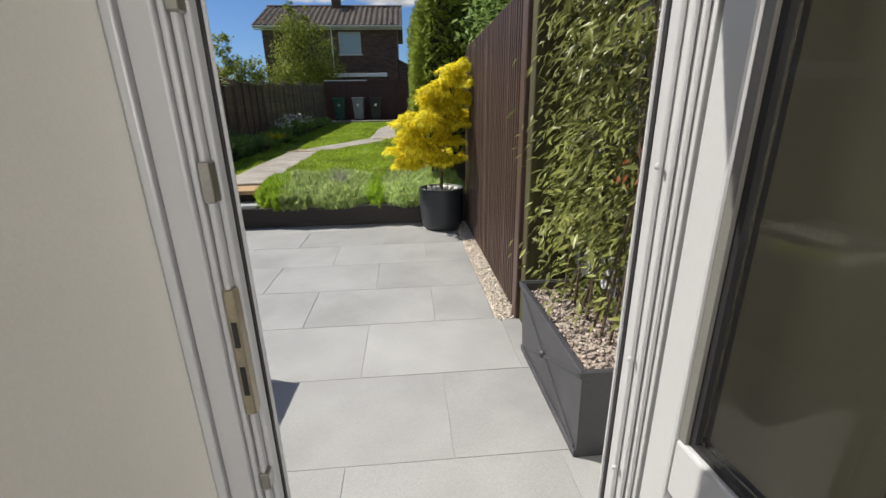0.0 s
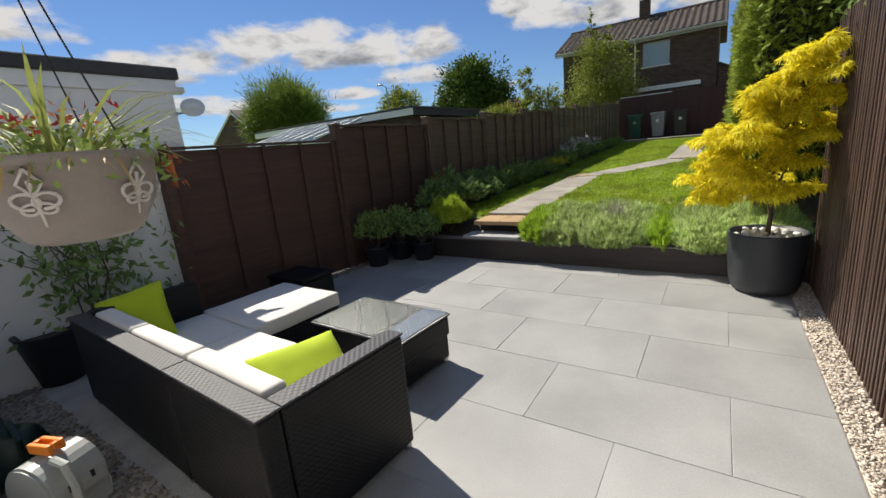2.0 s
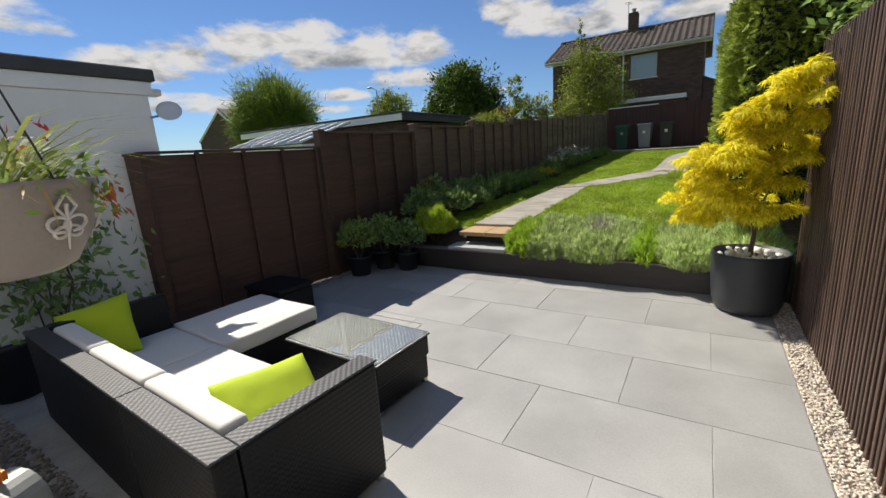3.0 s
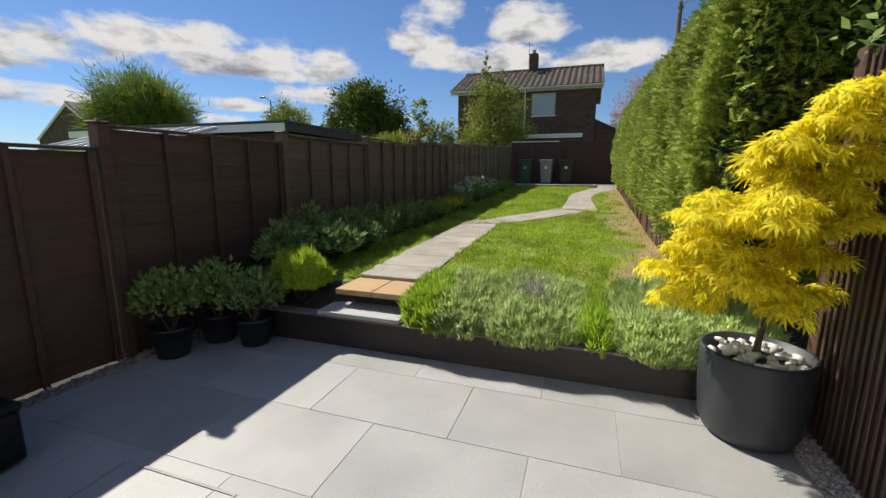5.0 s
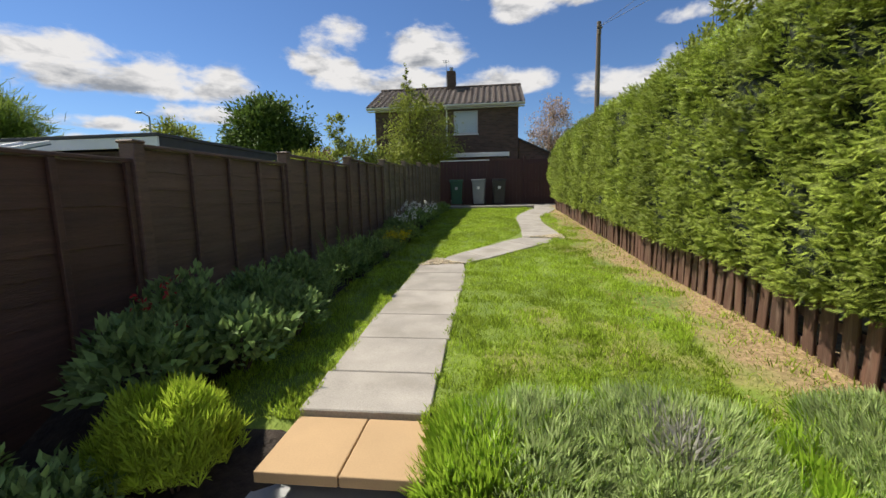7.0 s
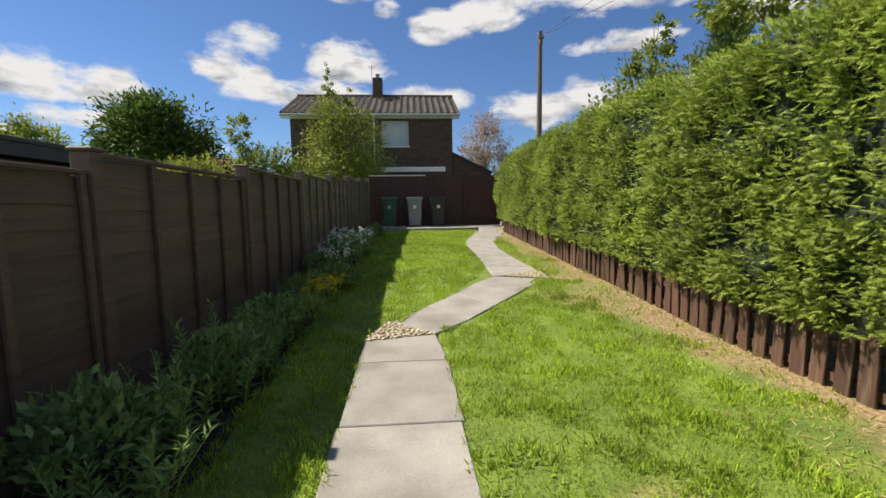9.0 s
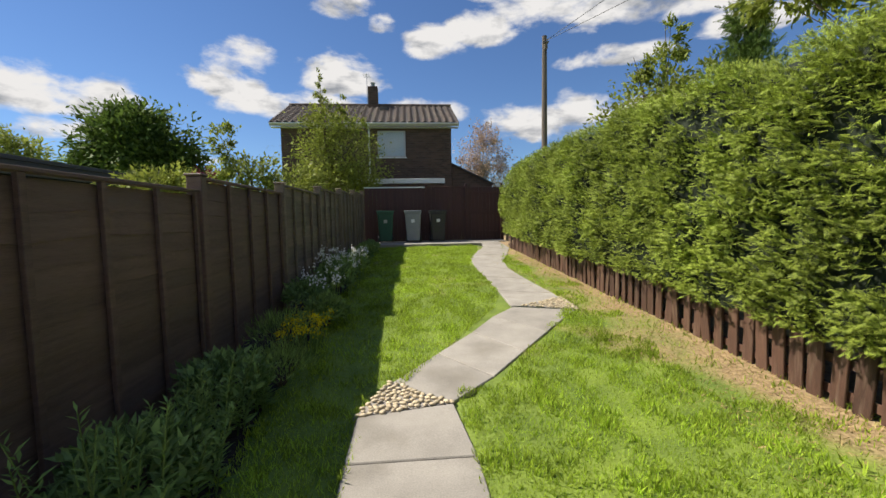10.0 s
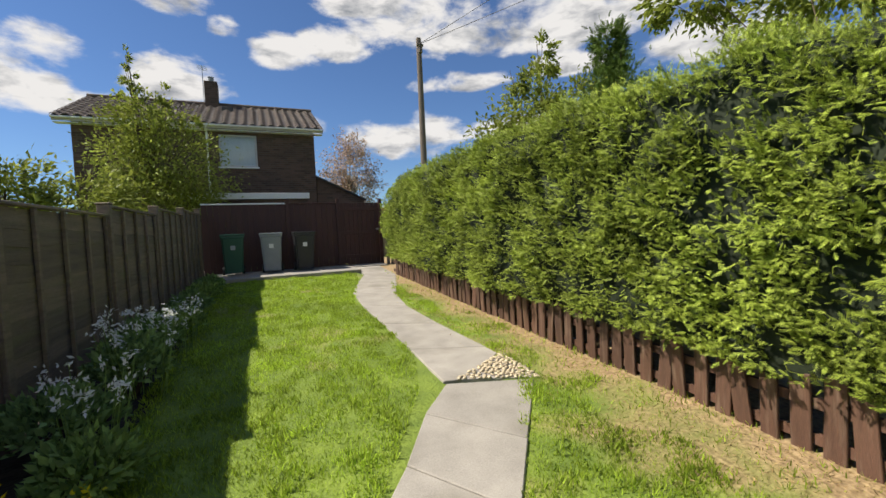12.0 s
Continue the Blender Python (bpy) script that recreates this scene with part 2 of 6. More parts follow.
def surface(name, colour, rough=0.7, vary=0.25, scale=6.0, fine=90.0, bump=0.15, metal=0.0, stretch=(1, 1, 1), dirt=None, dirt_amount=0.5, dirt_scale=1.5,
            per_object=0.0, spec=0.5, coat=0.0, island=0.0, translucent=0.0, bump_dist=0.01):
    """A painted, stone, wooden or plant surface: base colour with a broad and a fine variation, stains and fine relief."""
    m, nt, p = nodes_of(name)
    N = nt.nodes
    tc = N.new("ShaderNodeTexCoord")
    mp = N.new("ShaderNodeMapping")
    mp.inputs["Scale"].default_value = stretch
    link(nt, tc.outputs["Object"], mp.inputs["Vector"])
    vec = mp.outputs["Vector"]
    if per_object:
        oi = N.new("ShaderNodeObjectInfo")
        add = N.new("ShaderNodeVectorMath")
        add.operation = "MULTIPLY_ADD"
        add.inputs[1].default_value = (37.0, 17.0, 53.0)
        cmb = N.new("ShaderNodeCombineXYZ")
        for i in range(3):
            link(nt, oi.outputs["Random"], cmb.inputs[i])
        link(nt, cmb.outputs[0], add.inputs[0])
        link(nt, vec, add.inputs[2])
        vec = add.outputs[0]
    n1, n2 = N.new("ShaderNodeTexNoise"), N.new("ShaderNodeTexNoise")
    n1.inputs["Scale"].default_value, n2.inputs["Scale"].default_value = scale, fine
    n1.inputs["Detail"].default_value, n2.inputs["Detail"].default_value = 5, 3
    link(nt, vec, n1.inputs["Vector"])
    link(nt, vec, n2.inputs["Vector"])
    mix = N.new("ShaderNodeMath")
    mix.operation = "MULTIPLY_ADD"
    mix.inputs[1].default_value = 0.45
    link(nt, n2.outputs["Fac"], mix.inputs[0])
    half = N.new("ShaderNodeMath")
    half.operation = "MULTIPLY"
    half.inputs[1].default_value = 0.55
    link(nt, n1.outputs["Fac"], half.inputs[0])
    link(nt, half.outputs[0], mix.inputs[2])
    ramp = N.new("ShaderNodeValToRGB")
    c = Vector(colour[:3])
    lo, hi = c * (1 - vary), c * (1 + vary)
    ramp.color_ramp.elements[0].position, ramp.color_ramp.elements[1].position = 0.3, 0.7
    ramp.color_ramp.elements[0].color = (*lo, 1)
    ramp.color_ramp.elements[1].color = (*[min(1, v) for v in hi], 1)
    link(nt, mix.outputs[0], ramp.inputs["Fac"])
    out = ramp.outputs["Color"]
    rnd = None
    if per_object:
        rnd, amount = oi.outputs["Random"], per_object
    if island:
        ge = N.new("ShaderNodeNewGeometry")
        rnd, amount = ge.outputs["Random Per Island"], island
    if rnd is not None:
        mr = N.new("ShaderNodeMapRange")
        mr.inputs["To Min"].default_value, mr.inputs["To Max"].default_value = 1 - amount, 1 + amount
        link(nt, rnd, mr.inputs["Value"])
        vm = N.new("ShaderNodeVectorMath")
        vm.operation = "SCALE"
        link(nt, out, vm.inputs[0])
        link(nt, mr.outputs["Result"], vm.inputs["Scale"])
        out = vm.outputs[0]
    if dirt:
        n3 = N.new("ShaderNodeTexNoise")
        n3.inputs["Scale"].default_value, n3.inputs["Detail"].default_value = dirt_scale, 7
        link(nt, vec, n3.inputs["Vector"])
        r3 = N.new("ShaderNodeValToRGB")
        r3.color_ramp.elements[0].position, r3.color_ramp.elements[1].position = 0.52, 0.72
        r3.color_ramp.elements[1].color = (dirt_amount,) * 3 + (1,)
        link(nt, n3.outputs["Fac"], r3.inputs["Fac"])
        mc = N.new("ShaderNodeMixRGB")
        mc.inputs["Color2"].default_value = (*dirt, 1)
        link(nt, r3.outputs["Color"], mc.inputs["Fac"])
        link(nt, out, mc.inputs["Color1"])
        out = mc.outputs["Color"]
    link(nt, out, p.inputs["Base Color"])
    p.inputs["Roughness"].default_value, p.inputs["Metallic"].default_value = rough, metal
    p.inputs["Specular IOR Level"].default_value = spec
    p.inputs["Coat Weight"].default_value = coat
    if bump:
        b = N.new("ShaderNodeBump")
        b.inputs["Strength"].default_value, b.inputs["Distance"].default_value = bump, bump_dist
        link(nt, mix.outputs[0], b.inputs["Height"])
        link(nt, b.outputs["Normal"], p.inputs["Normal"])
    if translucent:
        tr = N.new("ShaderNodeBsdfTranslucent")
        link(nt, out, tr.inputs["Color"])
        ms = N.new("ShaderNodeMixShader")
        ms.inputs["Fac"].default_value = translucent
        link(nt, p.outputs[0], ms.inputs[1])
        link(nt, tr.outputs[0], ms.inputs[2])
        link(nt, ms.outputs[0], N["Material Output"].inputs["Surface"])
    return m


def leafy(name, colour, vary=0.35, rough=0.6, translucent=0.3, island=0.35):
    return surface(name, colour, rough=rough, vary=vary, scale=1.3, fine=25.0, bump=0.0, island=island, translucent=translucent, spec=0.18)


def glass(name, colour=(0.9, 0.95, 0.93), rough=0.0):
    m, nt, p = nodes_of(name)
    p.inputs["Base Color"].default_value = (*colour, 1)
    p.inputs["Transmission Weight"].default_value = 1.0
    p.inputs["Roughness"].default_value = rough
    p.inputs["IOR"].default_value = 1.45
    return m


def woven(name, colour, period=0.024, flat=False):
    """Flat synthetic cane woven over and under; flat: for a level top, else for upright sides."""
    m, nt, p = nodes_of(name)
    N = nt.nodes
    tc = N.new("ShaderNodeTexCoord")

    def band(axis):
        w = N.new("ShaderNodeTexWave")
        w.wave_type, w.bands_direction = "BANDS", axis
        w.inputs["Scale"].default_value = 2 * PI / (20 * period)
        w.inputs["Distortion"].default_value = 0.25
        link(nt, tc.outputs["Object"], w.inputs["Vector"])
        s = N.new("ShaderNodeMath")
        s.operation, s.inputs[1].default_value, s.inputs[2].default_value = "MULTIPLY_ADD", 2.0, -1.0
        link(nt, w.outputs["Fac"], s.inputs[0])
        return s.outputs[0]

    def times(a, b):
        n = N.new("ShaderNodeMath")
        n.operation = "MULTIPLY"
        link(nt, a, n.inputs[0])
        link(nt, b, n.inputs[1])
        return n.outputs[0]

    if flat:
        h = times(band("X"), band("Y"))
    else:
        s = N.new("ShaderNodeMath")
        link(nt, times(band("X"), band("Z")), s.inputs[0])
        link(nt, times(band("Y"), band("Z")), s.inputs[1])
        h = s.outputs[0]
    f = N.new("ShaderNodeMapRange")
    f.inputs["From Min"].default_value, f.inputs["From Max"].default_value = -1.0, 1.0
    link(nt, h, f.inputs["Value"])
    r = N.new("ShaderNodeValToRGB")
    r.color_ramp.elements[0].color = (*[v * 0.6 for v in colour], 1)
    r.color_ramp.elements[1].color = (*[v * 1.25 for v in colour], 1)
    link(nt, f.outputs["Result"], r.inputs["Fac"])
    link(nt, r.outputs["Color"], p.inputs["Base Color"])
    bp = N.new("ShaderNodeBump")
    bp.inputs["Strength"].default_value, bp.inputs["Distance"].default_value = 0.45, 0.003
    link(nt, f.outputs["Result"], bp.inputs["Height"])
    link(nt, bp.outputs["Normal"], p.inputs["Normal"])
    p.inputs["Roughness"].default_value = 0.5
    p.inputs["Specular IOR Level"].default_value = 0.3
    return m


def brickwork(name, colour, mortar, course=0.075, length=0.225):
    m, nt, p = nodes_of(name)
    N = nt.nodes
    tc = N.new("ShaderNodeTexCoord")
    sep, cmb = N.new("ShaderNodeSeparateXYZ"), N.new("ShaderNodeCombineXYZ")
    link(nt, tc.outputs["Object"], sep.inputs[0])
    s = N.new("ShaderNodeMath")
    link(nt, sep.outputs["X"], s.inputs[0])
    link(nt, sep.outputs["Y"], s.inputs[1])
    link(nt, s.outputs[0], cmb.inputs["X"])
    link(nt, sep.outputs["Z"], cmb.inputs["Y"])
    b = N.new("ShaderNodeTexBrick")
    b.inputs["Scale"].default_value = 1.0
    b.inputs["Brick Width"].default_value, b.inputs["Row Height"].default_value = length, course
    b.inputs["Mortar Size"].default_value = 0.006
    c = Vector(colour)
    b.inputs["Color1"].default_value = (*(c * 0.65), 1)
    b.inputs["Color2"].default_value = (*(c * 1.3), 1)
    b.inputs["Mortar"].default_value = (*mortar, 1)
    link(nt, cmb.outputs[0], b.inputs["Vector"])
    n = N.new("ShaderNodeTexNoise")
    n.inputs["Scale"].default_value, n.inputs["Detail"].default_value = 1.2, 6
    link(nt, tc.outputs["Object"], n.inputs["Vector"])
    mx = N.new("ShaderNodeMixRGB")
    mx.blend_type, mx.inputs["Fac"].default_value = "MULTIPLY", 0.5
    link(nt, b.outputs["Color"], mx.inputs["Color1"])
    link(nt, n.outputs["Fac"], mx.inputs["Color2"])
    link(nt, mx.outputs["Color"], p.inputs["Base Color"])
    bp = N.new("ShaderNodeBump")
    bp.inputs["Strength"].default_value, bp.inputs["Distance"].default_value, bp.invert = 0.5, 0.006, True
    link(nt, b.outputs["Fac"], bp.inputs["Height"])
    link(nt, bp.outputs["Normal"], p.inputs["Normal"])
    p.inputs["Roughness"].default_value = 0.85
    return m


def ground_material():
    """Grass with worn straw-coloured earth beside the low picket fence, and dark soil in the flower bed."""
    m, nt, p = nodes_of("lawn_and_soil")
    N = nt.nodes
    tc = N.new("ShaderNodeTexCoord")
    sep = N.new("ShaderNodeSeparateXYZ")
    link(nt, tc.outputs["Object"], sep.inputs[0])

    def noise_tex(scale, detail=5):
        n = N.new("ShaderNodeTexNoise")
        n.inputs["Scale"].default_value, n.inputs["Detail"].default_value = scale, detail
        link(nt, tc.outputs["Object"], n.inputs["Vector"])
        return n.outputs["Fac"]

    def ramp(fac, a, b, ca, cb):
        r = N.new("ShaderNodeValToRGB")
        r.color_ramp.elements[0].position, r.color_ramp.elements[1].position = a, b
        r.color_ramp.elements[0].color, r.color_ramp.elements[1].color = (*ca, 1), (*cb, 1)
        link(nt, fac, r.inputs["Fac"])
        return r.outputs["Color"]

    def math2(op, a, b):
        n = N.new("ShaderNodeMath")
        n.operation = op
        for i, v in enumerate((a, b)):
            if isinstance(v, (int, float)):
                n.inputs[i].default_value = v
            else:
                link(nt, v, n.inputs[i])
        return n.outputs[0]

    def mixc(fac, a, b):
        n = N.new("ShaderNodeMixRGB")
        link(nt, fac, n.inputs["Fac"])
        link(nt, a, n.inputs["Color1"])
        link(nt, b, n.inputs["Color2"])
        return n.outputs["Color"]

    grass = ramp(noise_tex(3.0), 0.3, 0.7, (0.105, 0.16, 0.020), (0.20, 0.27, 0.032))
    straw = ramp(noise_tex(28.0), 0.3, 0.7, (0.20, 0.13, 0.06), (0.46, 0.33, 0.17))
    soil = ramp(noise_tex(14.0), 0.3, 0.7, (0.016, 0.011, 0.007), (0.055, 0.038, 0.025))
    # strip of worn earth along the pickets
    edge = math2("ADD", sep.outputs["X"], math2("MULTIPLY", math2("SUBTRACT", noise_tex(1.6), 0.5), 1.3))
    edge = math2("SUBTRACT", edge, math2("MULTIPLY", math2("SUBTRACT", sep.outputs["Y"], 8.0), 0.012))
    inside = math2("MULTIPLY", math2("LESS_THAN", sep.outputs["X"], 1.6), math2("GREATER_THAN", sep.outputs["X"], -4.7))
    worn_soft = N.new("ShaderNodeMapRange")
    worn_soft.inputs["From Min"].default_value, worn_soft.inputs["From Max"].default_value = -0.26, 0.12
    link(nt, edge, worn_soft.inputs["Value"])
    patch = N.new("ShaderNodeMapRange")
    patch.inputs["From Min"].default_value, patch.inputs["From Max"].default_value = 0.60, 0.74
    link(nt, noise_tex(0.9, 3), patch.inputs["Value"])
    worn2 = math2("MAXIMUM", worn_soft.outputs["Result"], math2("MULTIPLY", patch.outputs["Result"], 0.8))
    worn2 = math2("MULTIPLY", worn2, inside)
    bed = math2("LESS_THAN", math2("ADD", sep.outputs["X"], math2("MULTIPLY", math2("SUBTRACT", noise_tex(1.2), 0.5), 0.30)), -3.22)
    bed2 = math2("LESS_THAN", sep.outputs["Y"], 6.25)
    soil_mask = math2("MULTIPLY", math2("MAXIMUM", bed, bed2), inside)
    col = mixc(soil_mask, mixc(worn2, grass, straw), soil)
    link(nt, col, p.inputs["Base Color"])
    b = N.new("ShaderNodeBump")
    b.inputs["Strength"].default_value, b.inputs["Distance"].default_value = 0.6, 0.03
    link(nt, noise_tex(40.0), b.inputs["Height"])
    link(nt, b.outputs["Normal"], p.inputs["Normal"])
    p.inputs["Roughness"].default_value = 0.9
    return m


M_ground = ground_material()
M_tile = surface("porcelain_paving", (0.33, 0.33, 0.322), rough=0.55, vary=0.20, scale=2.2, fine=160, bump=0.05, per_object=0.075, dirt=(0.225, 0.225, 0.215), dirt_amount=0.55, dirt_scale=1.3)
M_joint = surface("paving_joint", (0.34, 0.335, 0.32), rough=0.9)
M_concrete = surface("path_concrete", (0.32, 0.292, 0.25), rough=0.85, vary=0.28, scale=4, fine=120, bump=0.25, per_object=0.07, dirt=(0.17, 0.15, 0.115), dirt_amount=0.65)
M_buff = surface("buff_slab", (0.43, 0.285, 0.145), rough=0.85, vary=0.10, scale=4, fine=120, bump=0.2, per_object=0.05, dirt=(0.4, 0.28, 0.15), dirt_amount=0.4)
M_white_slab = surface("pale_step_slab", (0.38, 0.385, 0.38), rough=0.7, vary=0.08, dirt=(0.4, 0.4, 0.38), dirt_amount=0.4)
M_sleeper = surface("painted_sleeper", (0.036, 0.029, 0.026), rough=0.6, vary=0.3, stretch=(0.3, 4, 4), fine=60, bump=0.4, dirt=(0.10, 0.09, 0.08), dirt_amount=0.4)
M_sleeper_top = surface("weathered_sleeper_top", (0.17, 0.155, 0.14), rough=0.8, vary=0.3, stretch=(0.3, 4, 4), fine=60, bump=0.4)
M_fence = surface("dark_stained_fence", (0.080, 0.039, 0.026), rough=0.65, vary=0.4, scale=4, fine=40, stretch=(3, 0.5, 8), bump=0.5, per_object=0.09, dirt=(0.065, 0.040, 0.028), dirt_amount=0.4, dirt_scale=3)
M_fence_mid = surface("lighter_brown_fence", (0.125, 0.076, 0.054), rough=0.7, vary=0.4, scale=4, fine=40, stretch=(3, 0.5, 8), bump=0.5, per_object=0.15, dirt=(0.10, 0.075, 0.055), dirt_amount=0.5, dirt_scale=2)
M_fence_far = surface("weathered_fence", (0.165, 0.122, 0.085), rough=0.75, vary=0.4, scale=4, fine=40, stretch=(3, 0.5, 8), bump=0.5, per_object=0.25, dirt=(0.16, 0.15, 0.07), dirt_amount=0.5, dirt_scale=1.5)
M_fence_red = surface("red_brown_fence", (0.050, 0.015, 0.010), rough=0.6, vary=0.3, stretch=(6, 3, 0.5), bump=0.3, per_object=0.12)
M_picket = surface("brown_picket", (0.085, 0.042, 0.026), rough=0.65, vary=0.35, stretch=(6, 6, 0.6), fine=50, bump=0.4, per_object=0.3, dirt=(0.22, 0.16, 0.11), dirt_amount=0.5, dirt_scale=5)
M_slat = surface("brown_slat", (0.078, 0.046, 0.035), rough=0.45, vary=0.3, stretch=(8, 8, 0.6), fine=40, bump=0.3, per_object=0.3)
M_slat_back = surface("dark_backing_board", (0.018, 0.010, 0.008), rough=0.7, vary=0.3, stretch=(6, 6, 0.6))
M_post_green = surface("mossy_post", (0.060, 0.048, 0.018), rough=0.75, vary=0.4, stretch=(6, 6, 0.7), fine=40, bump=0.4, dirt=(0.085, 0.10, 0.02), dirt_amount=0.8, dirt_scale=2.5)
M_render = surface("white_rendered_wall", (0.80, 0.80, 0.78), rough=0.85, vary=0.06, scale=3, fine=140, bump=0.25, dirt=(0.5, 0.49, 0.45), dirt_amount=0.35)
M_cream = surface("cream_inner_wall", (0.82, 0.79, 0.73), rough=0.8, vary=0.04, scale=2, fine=180, bump=0.08)
# dark olive stands for the dim reflection in the door pane
M_pane_backdrop = surface("dark_pane_backdrop", (0.095, 0.088, 0.062), rough=0.8, vary=0.12, scale=1.5, fine=120, stretch=(1, 6, 0.4))
M_upvc = surface("white_plastic_frame", (0.47, 0.475, 0.48), rough=0.32, vary=0.03, bump=0.0)
M_bead = surface("grey_glazing_bead", (0.16, 0.155, 0.14), rough=0.4, vary=0.08, bump=0.0)
M_gasket = surface("black_rubber", (0.015, 0.015, 0.016), rough=0.55, vary=0.2)
M_steel = surface("dull_steel", (0.42, 0.41, 0.38), rough=0.35, metal=1.0, vary=0.15)
M_brass = surface("worn_lock_plate", (0.45, 0.40, 0.30), rough=0.35, metal=1.0, vary=0.2)
M_glass = glass("window_glass")
M_door_glass = glass("door_glass", (0.86, 0.88, 0.84))
M_door_glass.node_tree.nodes["Principled BSDF"].inputs["IOR"].default_value = 1.22
M_glass_dark = surface("dark_reflecting_pane", (0.10, 0.14, 0.17), rough=0.05, vary=0.1, bump=0.0, spec=0.8)
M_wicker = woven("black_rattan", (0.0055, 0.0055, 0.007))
# same black rattan for level tops, the light they catch put into the colour
M_wicker_lit_top = woven("black_rattan_lit_top", (0.060, 0.060, 0.066), 0.030, True)
M_cushion = surface("cream_white_fabric", (0.69, 0.665, 0.625), rough=0.9, vary=0.04, scale=5, fine=300, bump=0.15)
M_lime = surface("lime_green_fabric", (0.42, 0.54, 0.015), rough=0.85, vary=0.07, scale=6, fine=300, bump=0.2)
M_tabletop = surface("table_glass_over_weave", (0.03, 0.034, 0.04), rough=0.08, vary=0.2, bump=0.0, spec=0.8)
M_pot = surface("dark_grey_pot", (0.030, 0.034, 0.040), rough=0.5, vary=0.15, scale=3, bump=0.1, dirt=(0.09, 0.09, 0.09), dirt_amount=0.25)
M_pot_black = surface("black_plastic_pot", (0.014, 0.014, 0.016), rough=0.45, vary=0.2)
M_planter = surface("grey_lead_look_planter", (0.050, 0.050, 0.056), rough=0.5, vary=0.2, scale=6, bump=0.1, dirt=(0.14, 0.14, 0.14), dirt_amount=0.3)
M_pebble = surface("white_pebble", (0.62, 0.59, 0.54), rough=0.7, vary=0.15, bump=0.1, island=0.25)
M_white_peb = surface("white_pot_pebble", (0.72, 0.70, 0.66), rough=0.6, vary=0.15, bump=0.1, per_object=0.15)
M_pebble_buff = surface("buff_cobble", (0.50, 0.41, 0.27), rough=0.75, vary=0.2, bump=0.1, per_object=0.25)
M_gravel = surface("cream_gravel", (0.58, 0.51, 0.43), rough=0.8, vary=0.2, bump=0.1, island=0.35)
M_mulch = surface("grey_brown_mulch_stone", (0.36, 0.30, 0.26), rough=0.85, vary=0.3, bump=0.1, island=0.5)
M_border = surface("brown_grey_stones", (0.27, 0.235, 0.195), rough=0.85, vary=0.25, bump=0.1, island=0.4)
M_soil = surface("soil", (0.03, 0.021, 0.014), rough=0.95, vary=0.4, scale=12, bump=0.6)
M_bark = surface("bark", (0.10, 0.07, 0.045), rough=0.85, vary=0.4, stretch=(8, 8, 1.5), bump=0.6)
M_bark_pale = surface("pale_bark", (0.30, 0.26, 0.20), rough=0.85, vary=0.3, stretch=(8, 8, 1.5), bump=0.4)
M_hedge = leafy("conifer_hedge_sprays", (0.24, 0.30, 0.044), vary=0.55, island=0.6, translucent=0.25)
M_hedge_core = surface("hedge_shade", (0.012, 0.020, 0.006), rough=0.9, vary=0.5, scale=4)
M_grass = leafy("grass_blades", (0.33, 0.44, 0.05), vary=0.5, island=0.45, translucent=0.5)
M_straw = leafy("dry_grass", (0.42, 0.31, 0.14), vary=0.2, island=0.3, translucent=0.2)
M_lavender = leafy("lavender_leaf", (0.48, 0.58, 0.24), vary=0.35, island=0.4, translucent=0.6)
M_lav_fresh = leafy("fresh_green_shoots", (0.34, 0.50, 0.05), vary=0.3, island=0.3, translucent=0.55)
M_lav_grey = leafy("faded_lavender_flower", (0.42, 0.40, 0.35), vary=0.2, island=0.3)
M_euonymus = leafy("bright_green_leaf", (0.38, 0.50, 0.05), vary=0.25, island=0.3, translucent=0.4)
M_strap = leafy("striped_strap_leaf", (0.30, 0.34, 0.10), vary=0.4, island=0.4)
M_feather = leafy("feathery_leaf", (0.22, 0.33, 0.09), vary=0.3, island=0.35)
M_dark_leaf = leafy("dark_bed_leaf", (0.21, 0.31, 0.10), vary=0.4, island=0.4)
M_mid_leaf = leafy("mid_green_leaf", (0.24, 0.34, 0.09), vary=0.35, island=0.4)
M_tree_dark = leafy("dark_tree_leaf", (0.105, 0.160, 0.034), vary=0.4, island=0.4)
M_tree_mid = leafy("spring_tree_leaf", (0.24, 0.275, 0.050), vary=0.35, island=0.4, translucent=0.35)
M_willow = leafy("willow_leaf", (0.16, 0.22, 0.040), vary=0.3, island=0.3, translucent=0.35)
M_blossom = leafy("pink_buff_blossom", (0.42, 0.30, 0.22), vary=0.25, island=0.35)
M_maple = leafy("golden_maple_leaf", (0.90, 0.77, 0.05), vary=0.2, island=0.3, translucent=0.55)
M_climber = leafy("climber_leaf", (0.21, 0.225, 0.065), vary=0.5, island=0.45, rough=0.3, translucent=0.3)
M_copper = leafy("coppery_new_leaf", (0.36, 0.12, 0.05), vary=0.3, island=0.3)
M_white_flower = leafy("white_petals", (0.82, 0.80, 0.78), vary=0.05, island=0.08)
M_yellow_flower = leafy("yellow_petals", (0.75, 0.60, 0.02), vary=0.1, island=0.15)
M_red_flower = leafy("dark_red_petals", (0.30, 0.03, 0.03), vary=0.3, island=0.3)
M_purple_leaf = leafy("purple_leaf", (0.16, 0.03, 0.05), vary=0.3, island=0.3)
M_brick = brickwork("brown_brick", (0.115, 0.066, 0.046), (0.13, 0.11, 0.09))
M_brick_red = brickwork("red_brick", (0.38, 0.14, 0.08), (0.4, 0.35, 0.3))
M_rooftile = surface("brown_roof_tile", (0.085, 0.060, 0.045), rough=0.8, vary=0.25, scale=4, bump=0.3, per_object=0.2, dirt=(0.16, 0.15, 0.11), dirt_amount=0.4)
